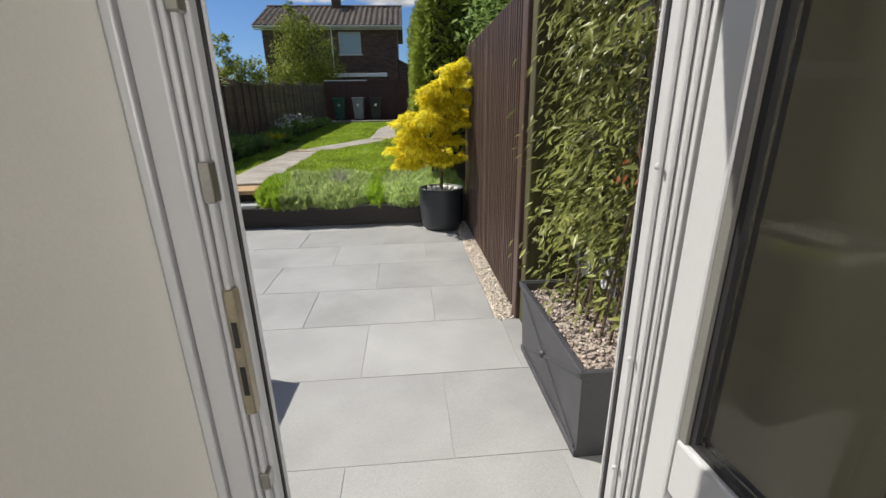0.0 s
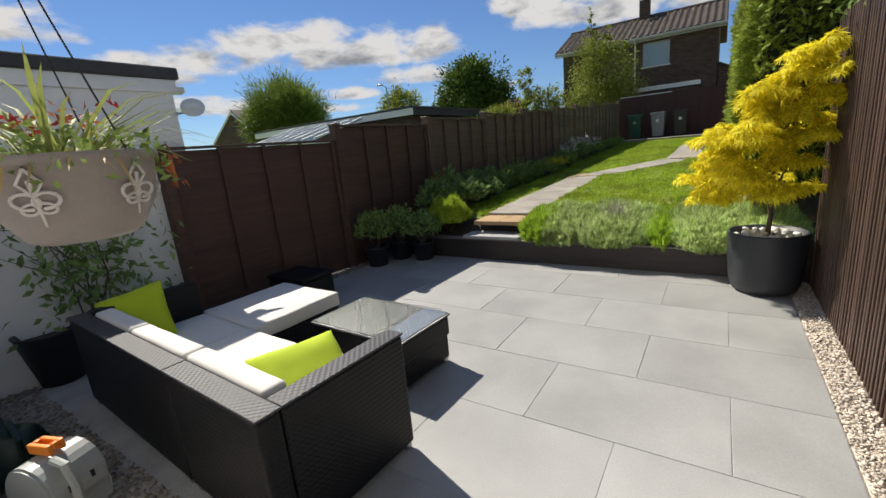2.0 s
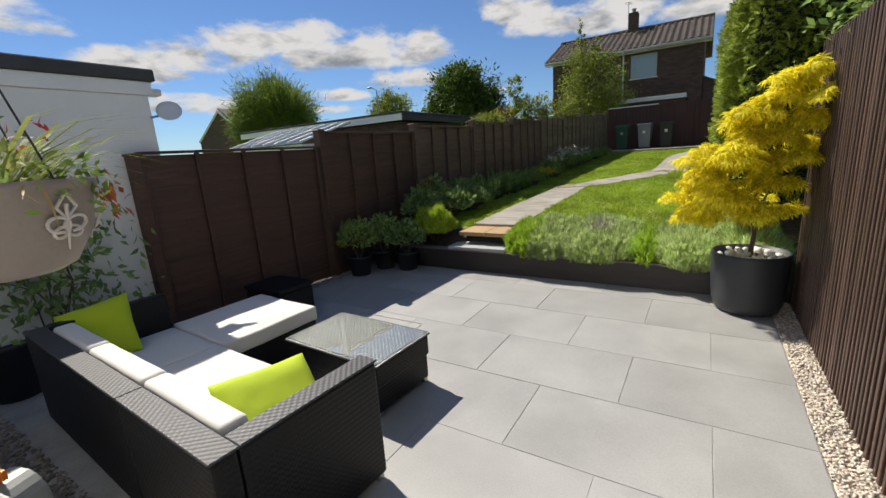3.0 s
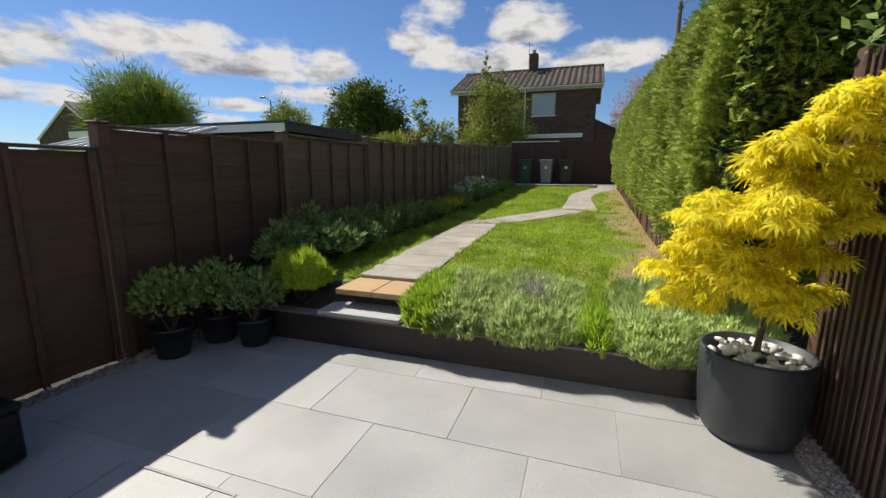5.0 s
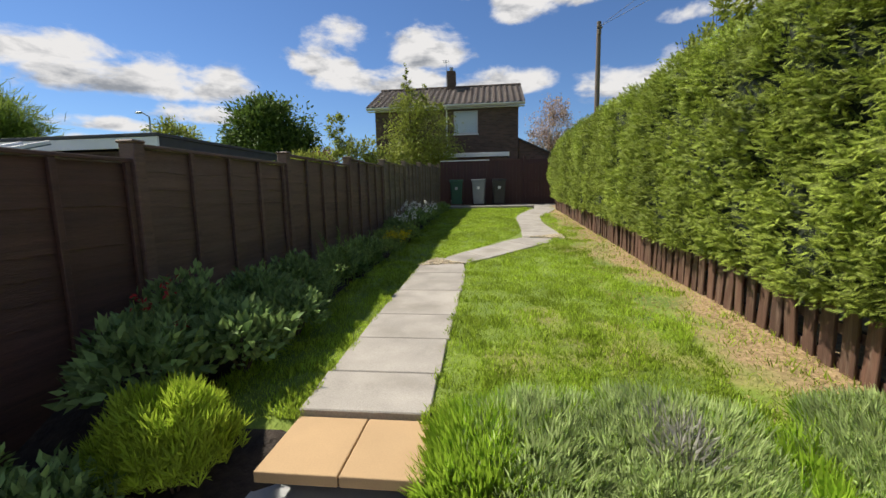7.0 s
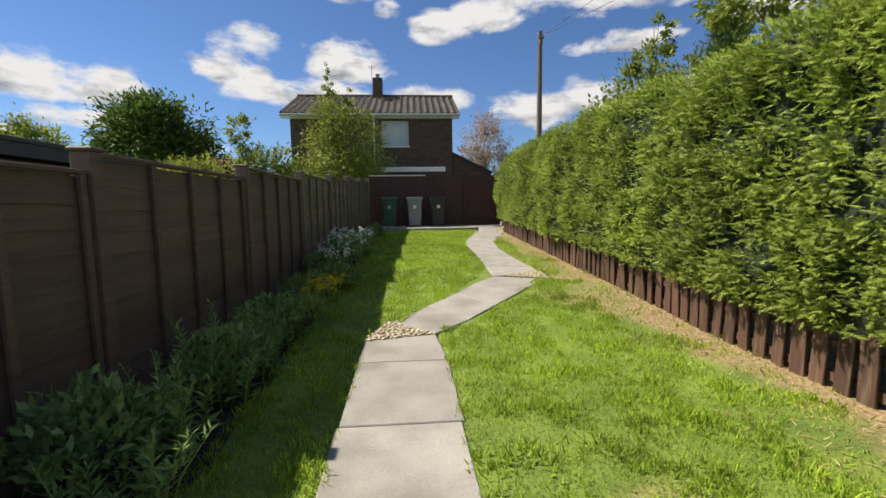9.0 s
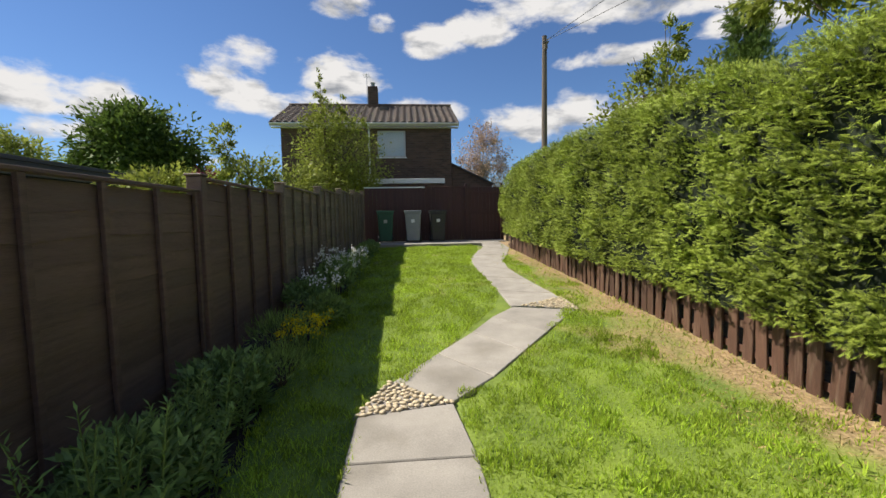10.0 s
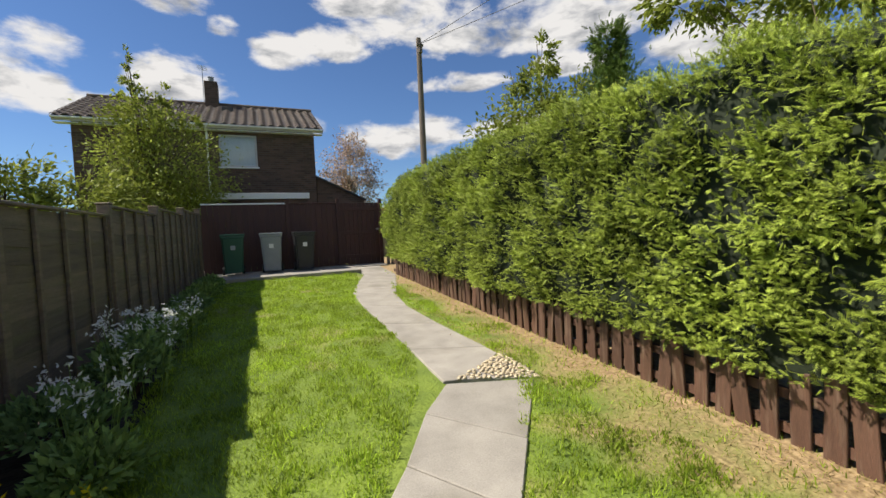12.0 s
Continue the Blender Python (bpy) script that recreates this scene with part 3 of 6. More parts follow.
M_white_board = surface("white_fascia_paint", (0.72, 0.72, 0.70), rough=0.5, vary=0.05, bump=0.0)
M_fascia = surface("weathered_cream_fascia", (0.46, 0.42, 0.36), rough=0.6, vary=0.1, bump=0.0)
M_dark_felt = surface("dark_roof_felt", (0.06, 0.06, 0.06), rough=0.85, vary=0.25)
M_curtain = surface("pale_blue_grey_curtain", (0.55, 0.62, 0.68), rough=0.9, vary=0.1, stretch=(25, 1, 0.3), scale=2)
M_bin_green = surface("green_bin_plastic", (0.012, 0.075, 0.045), rough=0.45, vary=0.15)
M_bin_grey = surface("grey_bin_plastic", (0.22, 0.24, 0.25), rough=0.5, vary=0.12)
M_bin_black = surface("black_bin_plastic", (0.016, 0.017, 0.020), rough=0.45, vary=0.15)
M_pole = surface("weathered_timber_pole", (0.14, 0.11, 0.085), rough=0.85, vary=0.3, stretch=(8, 8, 0.6))
M_cable = surface("black_cable", (0.02, 0.02, 0.02), rough=0.6)
M_basket = surface("taupe_plastic_basket", (0.29, 0.245, 0.225), rough=0.5, vary=0.1, bump=0.1)
M_basket_orn = surface("pale_ornament", (0.62, 0.57, 0.54), rough=0.5, vary=0.1)
M_reel = surface("grey_reel_plastic", (0.33, 0.35, 0.34), rough=0.45, vary=0.1)
M_orange = surface("orange_plastic", (0.85, 0.24, 0.02), rough=0.4, vary=0.08)
M_can = surface("dark_green_plastic", (0.012, 0.030, 0.020), rough=0.4, vary=0.2)
M_floor_in = surface("hall_floor_tile", (0.30, 0.28, 0.25), rough=0.4, vary=0.1)

# ---- ground ----
def build_ground():
    xs = sorted({*np.linspace(-4.2, 1.2, 55).round(3), -300, -120, -50, -25, -15, -10, -7, -5, 2, 4, 8, 15, 30, 60, 120, 300})
    ys = sorted({*np.linspace(5.95, 21, 120).round(3), -200, -60, -20, -5, 0, 1, 3, 5, 5.78, 5.80, 5.84, 22, 25, 30, 40, 60, 100, 180, 350})
    bm = bmesh.new()
    grid = []
    for y in ys:
        row = []
        for x in xs:
            z = gz(y)
            if 5.9 < y < 21 and -4.2 < x < 1.2:
                z += 0.012 * (noise.noise((x * 1.3, y * 1.3, 2.0)))
            if 5.8 < y < 10.3 and -2.62 < x < -2.02 or 10.2 <= y < 20.5 and abs(x - float(np.interp(y, (10.2, 12.4, 13.2, 16, 18, 20.3), (-2.15, -0.85, -0.70, -0.72, -0.22, 0.2)))) < 0.24:
                z -= 0.035
            if -0.5 < y < 1.9 and -1.6 > x > -4.6:
                z = -0.03
            row.append(bm.verts.new((x, y, z)))
        grid.append(row)
    for a, b in zip(grid, grid[1:]):
        for i in range(len(xs) - 1):
            bm.faces.new((a[i], a[i + 1], b[i + 1], b[i]))
    ob = part("ground", bm, M_ground, smooth=True)
    tagged(ob, "garden ground of mown grass, worn earth and dark bed soil", "lawn", kind="structure")


build_ground()

# ---- patio ----
patio = part("patio", boxes((-3.98, 0.52, 1.24, 5.76, -0.12, -0.003), (0.52, 1.02, 1.245, 2.985, -0.12, -0.003)), M_joint)
tagged(patio, "patio of large pale grey porcelain paving tiles", "patio", kind="structure")
TILE_L, TILE_W, GAP = 0.905, 0.605, 0.004
ROW_JOINT = (-0.3525, 0.10, -0.3525, 0.10, -0.3525, 0.10, -0.3525, 0.10)


def tile_mesh(w, d):
    return mesh_of(boxes((0, w, 0, d, -0.03, 0.0), bevel=0.0012), "paving_tile")


full_tile = tile_mesh(TILE_L - GAP, TILE_W - GAP)
rows_y = [1.215 + TILE_W * i for i in range(8)]

# ---- sleeper edge, steps, path ----
sleeper = thing("sleeper_edge", -1.6, 5.82, 0, "dark painted timber sleeper edging the raised bed", "edging", kind="structure")
for x0, x1 in ((-1.85, 2.2),):
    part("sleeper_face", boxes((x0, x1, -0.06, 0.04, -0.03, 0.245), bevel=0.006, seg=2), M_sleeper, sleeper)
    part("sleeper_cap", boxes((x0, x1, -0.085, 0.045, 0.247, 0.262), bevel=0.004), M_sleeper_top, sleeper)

steps = thing("garden_step", -2.4, 5.85, 0, "pale step slab with buff paving slabs above it", "step")
part("tread", boxes((-0.32, 0.44, -0.115, 0.225, 0.264, 0.30), bevel=0.004), M_white_slab, steps, "pale grey worn step slab")
# riser borrows the near-black sleeper colour as shade below the overhang
part("riser", boxes((-0.22, 0.44, 0.20, 0.26, 0.302, 0.402), bevel=0.003), M_sleeper, steps, "riser coloured dark for the shade under the buff slabs")
for a, b in ((-0.245, 0.107), (0.113, 0.462)):
    part("buff_slab", boxes((a, b, 0.06, 0.485, 0.405, 0.455), bevel=0.006, seg=2), M_buff, steps, "buff concrete paving slab")

path = thing("garden_path", -2.3, 6.2, 0.5, "winding garden path of pale concrete slabs", "path", kind="structure")


def slab(poly, material=M_concrete, lift=0.014):
    bm = bmesh.new()
    prism(bm, poly, lambda x, y: gz(y) + lift, 0.06)
    bmesh.ops.bevel(bm, geom=[e for e in bm.edges if abs(e.verts[0].co.z - e.verts[1].co.z) < 0.05], offset=0.006, segments=1, affect="EDGES")
    part("paving_slab", bm, material, path, m=Matrix.Translation((2.3, -6.2, -0.5)))


YS = (6.345, 6.78, 7.32, 7.86, 8.66, 9.52)
for a, b in zip(YS, YS[1:]):
    slab([(-2.655, a + 0.005), (-1.985, a + 0.005), (-2.0, b - 0.005), (-2.67, b - 0.005)])
slab([(-2.67, 9.525), (-2.0, 9.525), (-2.06, 10.10), (-2.66, 9.99)])
slab([(-2.47, 10.44), (-2.06, 10.12), (-1.72, 10.46), (-2.10, 10.96)])
slab([(-2.095, 10.97), (-1.715, 10.47), (-1.36, 10.93), (-1.72, 11.48)])
slab([(-1.715, 11.49), (-1.355, 10.94), (-0.98, 11.42), (-1.42, 11.97)])
slab([(-1.415, 11.98), (-0.975, 11.43), (-0.42, 12.13), (-1.09, 12.36)])
slab([(-1.09, 12.42), (-0.88, 12.37), (-0.36, 12.80), (-0.36, 13.02), (-1.06, 13.30)])
slab([(-1.06, 13.31), (-0.36, 13.03), (-0.42, 14.1), (-1.04, 14.4)])
slab([(-1.04, 14.41), (-0.42, 14.11), (-0.44, 15.2), (-1.02, 15.6)])
slab([(-1.02, 15.61), (-0.44, 15.21), (-0.30, 16.2), (-0.93, 16.7)])
slab([(-0.93, 16.71), (-0.30, 16.21), (0.02, 17.2), (-0.60, 17.8)])
slab([(-0.60, 17.81), (0.02, 17.21), (0.40, 18.5), (-0.22, 18.9)])
slab([(-0.22, 18.91), (0.40, 18.51), (0.5, 20.3), (-0.15, 20.3)])

COB = []
for k in range(3):
    bmc = bmesh.new()
    bmesh.ops.create_icosphere(bmc, subdivisions=1, radius=1.0)
    for v in bmc.verts:
        v.co *= 1 + 0.16 * noise.noise(v.co * 1.3 + Vector((k * 5, 0, 0)))
        v.co.z *= 0.55
    me = mesh_of(bmc, "cobble")
    for p_ in me.polygons:
        p_.use_smooth = True
    me.materials.append(M_pebble_buff)
    COB.append(me)


def cobble_wedge(tri, n, r):
    w = thing("cobble_wedge", *tri[0], gz(tri[0][1]), "wedge of rounded buff cobbles set in the path", "cobbles", kind="structure")
    bm = bmesh.new()
    prism(bm, [(x - tri[0][0], y - tri[0][1]) for x, y in tri], lambda x, y: gz(y + tri[0][1]) - gz(tri[0][1]) + 0.012, 0.04)
    part("mortar_bed", bm, M_concrete, w)
    placed = []
    a, b, c = [np.array(p) for p in tri]
    for _ in range(6000):
        u, v = RNG.random(2)
        if u + v > 1:
            u, v = 1 - u, 1 - v
        p = a + u * (b - a) + v * (c - a)
        if all(np.hypot(*(p - q)) > r * 1.55 for q in placed):
            placed.append(p)
            if len(placed) >= n:
                break
    for p in placed:
        s = r * RNG.uniform(0.75, 1.1)
        ob = part("cobble", COB[int(RNG.integers(3))], None, w)
        ob.matrix_basis = pose(p[0] - tri[0][0], p[1] - tri[0][1], gz(p[1]) - gz(tri[0][1]) + 0.02, 0, 0, RNG.uniform(0, 360)) @ Matrix.Diagonal((s * 1.2, s * 0.85, s * 0.8, 1))


cobble_wedge([(-2.68, 9.99), (-2.06, 10.11), (-2.48, 10.46)], 190, 0.023)
cobble_wedge([(-0.98, 12.40), (-0.36, 12.14), (-0.32, 12.78)], 170, 0.023)

pad = part("bin_pad", boxes((-3.55, -0.2, 19.3, 20.98, 0.90, 1.04), bevel=0.01), M_concrete)
tagged(pad, "pale concrete pad that the wheelie bins stand on", "paving", kind="structure")
part("gate_slab", boxes((-0.15, 0.75, 20.32, 20.98, 0.93, 1.035), bevel=0.01), M_concrete)["kind"] = "structure"
tagged(bpy.data.objects["gate_slab"], "concrete slab before the gate", "paving")

# ---- boundary fences ----
def lap_board(length):
    """A thin waney-edged lap board along y, leaning outwards at its foot."""
    bm = bmesh.new()
    n = 8
    rows = []
    for i in range(n + 1):
        y = length * i / n
        w = 0.008 * math.sin(i * 2.1) + 0.006 * math.sin(i * 5.3)
        rows.append([bm.verts.new(c) for c in ((0.0, y, 0.14), (0.008, y, w), (0.001, y, w - 0.001), (-0.006, y, 0.14))])
    for a, b in zip(rows, rows[1:]):
        for k in range(4):
            bm.faces.new((a[k], a[(k + 1) % 4], b[(k + 1) % 4], b[k]))
    bm.faces.new(rows[0])
    bm.faces.new(rows[-1][::-1])
    return mesh_of(bm, "lap_board")


PITCH = 1.92
BOARD = lap_board(PITCH - 0.06)
BOARDS = [BOARD, BOARD.copy(), BOARD.copy()]
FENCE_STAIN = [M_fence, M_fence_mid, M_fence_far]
for me, m_ in zip(BOARDS, FENCE_STAIN):
    me.materials.append(m_)


def fence_panel(y0, height, base, tone=0, length=PITCH - 0.06):
    """Panel colour 0 is dark red-brown, 1 lighter brown, 2 weathered grey-brown."""
    mat_ = FENCE_STAIN[tone]
    p = thing("garden_fence", fence_x(y0 + length / 2), y0, base, ("dark red-brown stained waney lap fence panel", "lighter brown stained waney lap fence panel", "weathered grey-brown lap fence panel")[tone], "fence", "garden fence")
    p.matrix_basis = pose(fence_x(y0), y0, base, 0, 0, -math.degrees(math.atan(0.0225)))
    n = int((height - 0.05) / 0.118)
    step = (height - 0.06) / n
    for i in range(n):
        o = part("lap_board", BOARDS[tone], None, p)
        o.matrix_basis = pose(RNG.uniform(-0.002, 0.002), 0, step * i + 0.01, 0, 0, 0) @ Matrix.Diagonal((1, length / (PITCH - 0.06), 1, 1))
    for k in range(5):
        y = 0.02 + (length - 0.06) * k / 4
        part("batten", boxes((0.012, 0.038, y - 0.019, y + 0.019, 0.0, height - 0.02), bevel=0.003), mat_, p)
    part("capping", boxes((-0.02, 0.045, 0.0, length, height - 0.02, height + 0.004), bevel=0.004), mat_, p, "weathered capping rail")
    return p


def fence_post(y, top, base, tone=0, w=0.05):
    t = thing("fence_post", fence_x(y), y, base, "dark brown square timber fence post", "fence post", "garden fence")
    h = top - base
    part("shaft", boxes((-w, w + 0.01, -w + 0.01, w - 0.01, -0.15, h), bevel=0.006), FENCE_STAIN[tone], t)
    part("post_cap", boxes((-w - 0.012, w + 0.022, -w, w, h + 0.001, h + 0.022), bevel=0.008), FENCE_STAIN[tone], t)
    return t


POSTS = [5.03 + PITCH * k for k in range(9)]


def fence_top(y):
    return 1.79 + 0.052 * (y - 5.03)


fence_panel(3.06, 1.63, 0.0, length=1.92)
fence_post(3.03, 1.60, 0.0)
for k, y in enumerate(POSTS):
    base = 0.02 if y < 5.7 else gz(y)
    fence_post(y, fence_top(y + 0.25) + 0.0, base if y > 5.7 else 0.0, tone=2 if y > 11.5 else 1 if y > 6 else 0)
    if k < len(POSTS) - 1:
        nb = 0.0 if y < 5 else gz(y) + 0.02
        fence_panel(y + 0.03, fence_top(y + 0.7) - 0.025 - nb, nb, tone=2 if y > 11.5 else 1 if y > 6 else 0)

BACK_Y, BACK_TOP = 21.0, 2.78
for x0, x1 in ((-3.66, -1.72), (-1.66, -0.42)):
    p = thing("garden_fence", x0, BACK_Y, 1.0, "red-brown stained board fence with a pale top edge", "fence", "back fence")
    n = int((x1 - x0) / 0.125)
    w = (x1 - x0) / n
    for i in range(n):
        part("board", boxes((w * i + 0.002, w * (i + 1) - 0.002, 0.0 if i % 2 else 0.006, 0.02, 0.0, 1.74), bevel=0.003), M_fence_red, p)
    part("capping", boxes((0, x1 - x0, -0.025, 0.035, 1.742, 1.775), bevel=0.004), M_white_board if x0 < -2 else M_fence_red, p, "pale capping rail")
for x in (-1.69, -0.39, 0.79):
    t = thing("fence_post", x, BACK_Y, 1.0, "dark square post of the back fence", "fence post", "back fence")
    part("shaft", boxes((-0.045, 0.045, -0.045, 0.045, -0.1, 1.86), bevel=0.005), M_fence_red, t)
gate = thing("garden_gate", -0.34, BACK_Y, 1.03, "closed red-brown boarded garden gate", "gate")
for i in range(9):
    part("board", boxes((0.12 * i + 0.002, 0.12 * i + 0.118, 0.0, 0.02, 0.0, 1.72), bevel=0.003), M_fence_red, gate)
for z in (0.2, 0.85, 1.5):
    part("ledge", boxes((0.0, 1.08, -0.024, -0.002, z, z + 0.09), bevel=0.003), M_fence_red, gate)
part("latch", boxes((0.98, 1.06, -0.045, -0.026, 0.95, 1.0), bevel=0.003), M_steel, gate, "black iron latch")
side = thing("side_fence", 0.86, 20.75, 0.98, "low grey weathered picket fence beside the hedge", "fence")
for i in range(9):
    part("pale", boxes((0.12 * i, 0.12 * i + 0.085, -0.012, 0.012, 0.0, 1.32), bevel=0.004), M_pole, side)
for z in (0.3, 1.1):
    part("rail", boxes((0, 1.05, 0.013, 0.05, z, z + 0.07), bevel=0.004), M_pole, side)

# low pickets under the hedge
PICK = []
for k in range(4):
    bmk = bmesh.new()
    box(bmk, -0.011, 0.011, -0.05, 0.05, 0, 0.43 + 0.015 * k, bevel=0.004)
    me = mesh_of(bmk, "picket")
    me.materials.append(M_picket)
    PICK.append(me)
low = thing("picket_fence", picket_x(6.2), 6.2, gz(6.2), "low brown picket fence running under the hedge", "fence")
y = 6.2
while y < 18.6:
    o = part("picket", PICK[int(RNG.integers(4))], None, low)
    o.matrix_basis = pose(picket_x(y) - picket_x(6.2) + RNG.uniform(-0.008, 0.008), y - 6.2, gz(y) - gz(6.2) - 0.03, RNG.normal(0, 2.2), RNG.normal(0, 1.5), RNG.normal(0, 4))
    y += 0.148 + RNG.uniform(-0.012, 0.012)
for a in np.arange(6.2, 18.5, 1.8):
    for h in (0.10, 0.30):
        bmr = bmesh.new()
        prism(bmr, [(picket_x(a) - picket_x(6.2) + 0.018, a - 6.2), (picket_x(a) - picket_x(6.2) + 0.05, a - 6.2), (picket_x(a + 1.8) - picket_x(6.2) + 0.05, a - 4.4), (picket_x(a + 1.8) - picket_x(6.2) + 0.018, a - 4.4)],
              lambda x, yy, h=h: gz(yy + 6.2) - gz(6.2) + h, 0.06)
        part("rail", bmr, M_picket, low)

# ---- hedge ----
def hedge_face(y, z):
    lump = 0.10 * noise.noise((y * 0.9, z * 1.1, 3.0)) + 0.07 * noise.noise((y * 2.6, z * 2.8, 9.0))
    low_in = 0.10 * max(0.0, 1 - (z - gz(y)) / 0.7)
    return picket_x(y) - 0.17 + lump + low_in + 0.012 * max(0, z - 1.2)


def hedge_top(y):
    return float(np.interp(y, (6.0, 7.5, 9.0, 11.0, 13.0, 17.5, 18.6), (2.72, 2.80, 2.86, 2.92, 3.02, 3.06, 2.8))) + 0.09 * noise.noise((y * 1.7, 0, 4.0))


def hedge_side(u, v, back=1.75):
    """Point of the hedge skin: u along y from 0 to 1, v around the profile: front face then top."""
    y = 6.05 + 12.7 * u
    zb, zt = gz(y) + 0.40, hedge_top(y)
    if v < 0.7:
        z = zb + (zt - zb) * v / 0.7
        bulge = 0.14 * max(0.0, (v / 0.7 - 0.8) / 0.2) ** 2
        return Vector((hedge_face(y, z) + bulge, y, z)), Vector((-1, 0, 0.15 + bulge * 4))
    w = (v - 0.7) / 0.3
    x = hedge_face(y, zt) + 0.14 + back * w
    return Vector((x, y, zt + 0.05 * noise.noise((x * 2, y * 2, 0)))), Vector((-0.1, 0, 1))


hedge = thing("hedge", 1.2, 12.3, 0.75, "tall clipped green conifer hedge", "hedge")
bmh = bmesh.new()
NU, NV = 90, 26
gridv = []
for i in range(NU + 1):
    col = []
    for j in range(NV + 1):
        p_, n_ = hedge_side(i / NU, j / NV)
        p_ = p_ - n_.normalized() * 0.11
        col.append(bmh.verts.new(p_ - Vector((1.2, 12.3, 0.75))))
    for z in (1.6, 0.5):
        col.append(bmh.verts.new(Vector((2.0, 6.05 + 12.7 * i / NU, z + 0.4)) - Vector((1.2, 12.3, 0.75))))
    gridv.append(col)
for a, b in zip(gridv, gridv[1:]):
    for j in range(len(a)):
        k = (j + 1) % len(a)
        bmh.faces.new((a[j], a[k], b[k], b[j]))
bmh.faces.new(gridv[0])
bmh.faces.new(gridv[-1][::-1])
# core colour stands for the shade between the sprays
part("shade_core", bmh, M_hedge_core, hedge, "solid core coloured near-black for the shade inside the hedge")


def hedge_sprays(n, seed):
    r = np.random.default_rng(seed)
    pos, dirs, ups, size = [], [], [], []
    for _ in range(n):
        u, v = r.random() ** 1.3, r.random() ** 0.95
        y_near = u
        p_, n_ = hedge_side(y_near, v)
        if (noise.noise((p_.y * 3.3, p_.z * 3.3, 8.0)) > 0.15 or noise.noise((p_.y * 8.0, p_.z * 9.0, 2.0)) > 0.22) and r.random() < 0.85:
            continue
        n_.normalize()
        q = p_ - n_ * r.uniform(-0.05, 0.11)
        out = n_ * r.uniform(0.45, 1.0) + Vector((0, r.normal(0, 0.6), r.normal(0.08, 0.42)))
        pos.append(q - Vector((1.2, 12.3, 0.75)))
        dirs.append(out)
        ups.append(Vector((r.normal(0, 0.35) - 0.9, r.normal(0, 0.4), 0.75)))
        size.append(r.uniform(0.038, 0.086))
    return np.array(pos), np.array(dirs), np.array(ups), np.array(size)


P, D, U, S = hedge_sprays(168000, 3)
scatter("foliage", FROND, P, D, U, S, M_hedge, hedge, "feathery yellow-green sprays")
# ends of the hedge
NE = 8000
P = np.column_stack([RNG.uniform(-0.98, 0.9, NE), RNG.normal(-6.27, 0.05, NE), RNG.uniform(0.05, 2.02, NE)])
P2 = np.column_stack([RNG.uniform(-0.75, 0.9, 2200), RNG.normal(6.4, 0.06, 2200), RNG.uniform(0.5, 2.15, 2200)])
P = np.vstack([P, P2])
D = np.vstack([np.tile((-0.2, -0.8, 0), (NE, 1)), np.tile((0, 1, 0), (2200, 1))]) + RNG.normal(0, 0.5, (NE + 2200, 3))
scatter("end_foliage", FROND, P, D, np.tile((-0.3, -0.3, 1), (NE + 2200, 1)) + RNG.normal(0, 0.3, (NE + 2200, 3)), RNG.uniform(0.06, 0.13, NE + 2200), M_hedge, hedge)


# ---- plants ----
def bush(name, x, y, z, rx, ry, h, n, size, shape, material, label, category="shrub", upward=0.3, group="", stems=True, lean=0.6):
    t = thing(name, x, y, z, label, category, group)
    d = unit(n)
    d[:, 2] = np.abs(d[:, 2])
    rad = RNG.uniform(0.55, 1.05, (n, 1))
    lump = np.array([1 + 0.25 * noise.noise(Vector(v) * 2.2 + Vector((x * 3, y * 3, 0))) for v in d])[:, None]
    pos = d * rad * lump * np.array((rx, ry, h * 0.62)) + np.array((0, 0, h * 0.36))
    dirs = d * lean + np.array((0, 0, upward)) + RNG.normal(0, 0.35, (n, 3))
    up = d + RNG.normal(0, 0.4, (n, 3)) + np.array((0, 0, 0.6))
    scatter("foliage", shape, pos, dirs, up, RNG.uniform(0.65, 1.2, n) * size, material, t)
    if stems:
        bm = bmesh.new()
        for k in range(9):
            a = RNG.uniform(0, 2 * PI)
            ex, ey = 0.6 * rx * math.cos(a), 0.6 * ry * math.sin(a)
            tube(bm, [(ex * 0.1, ey * 0.1, 0), (ex * 0.5, ey * 0.5, h * 0.3), (ex, ey, h * 0.62)], [0.007, 0.005, 0.003], 5)
        part("branching", bm, M_bark, t)
    return t


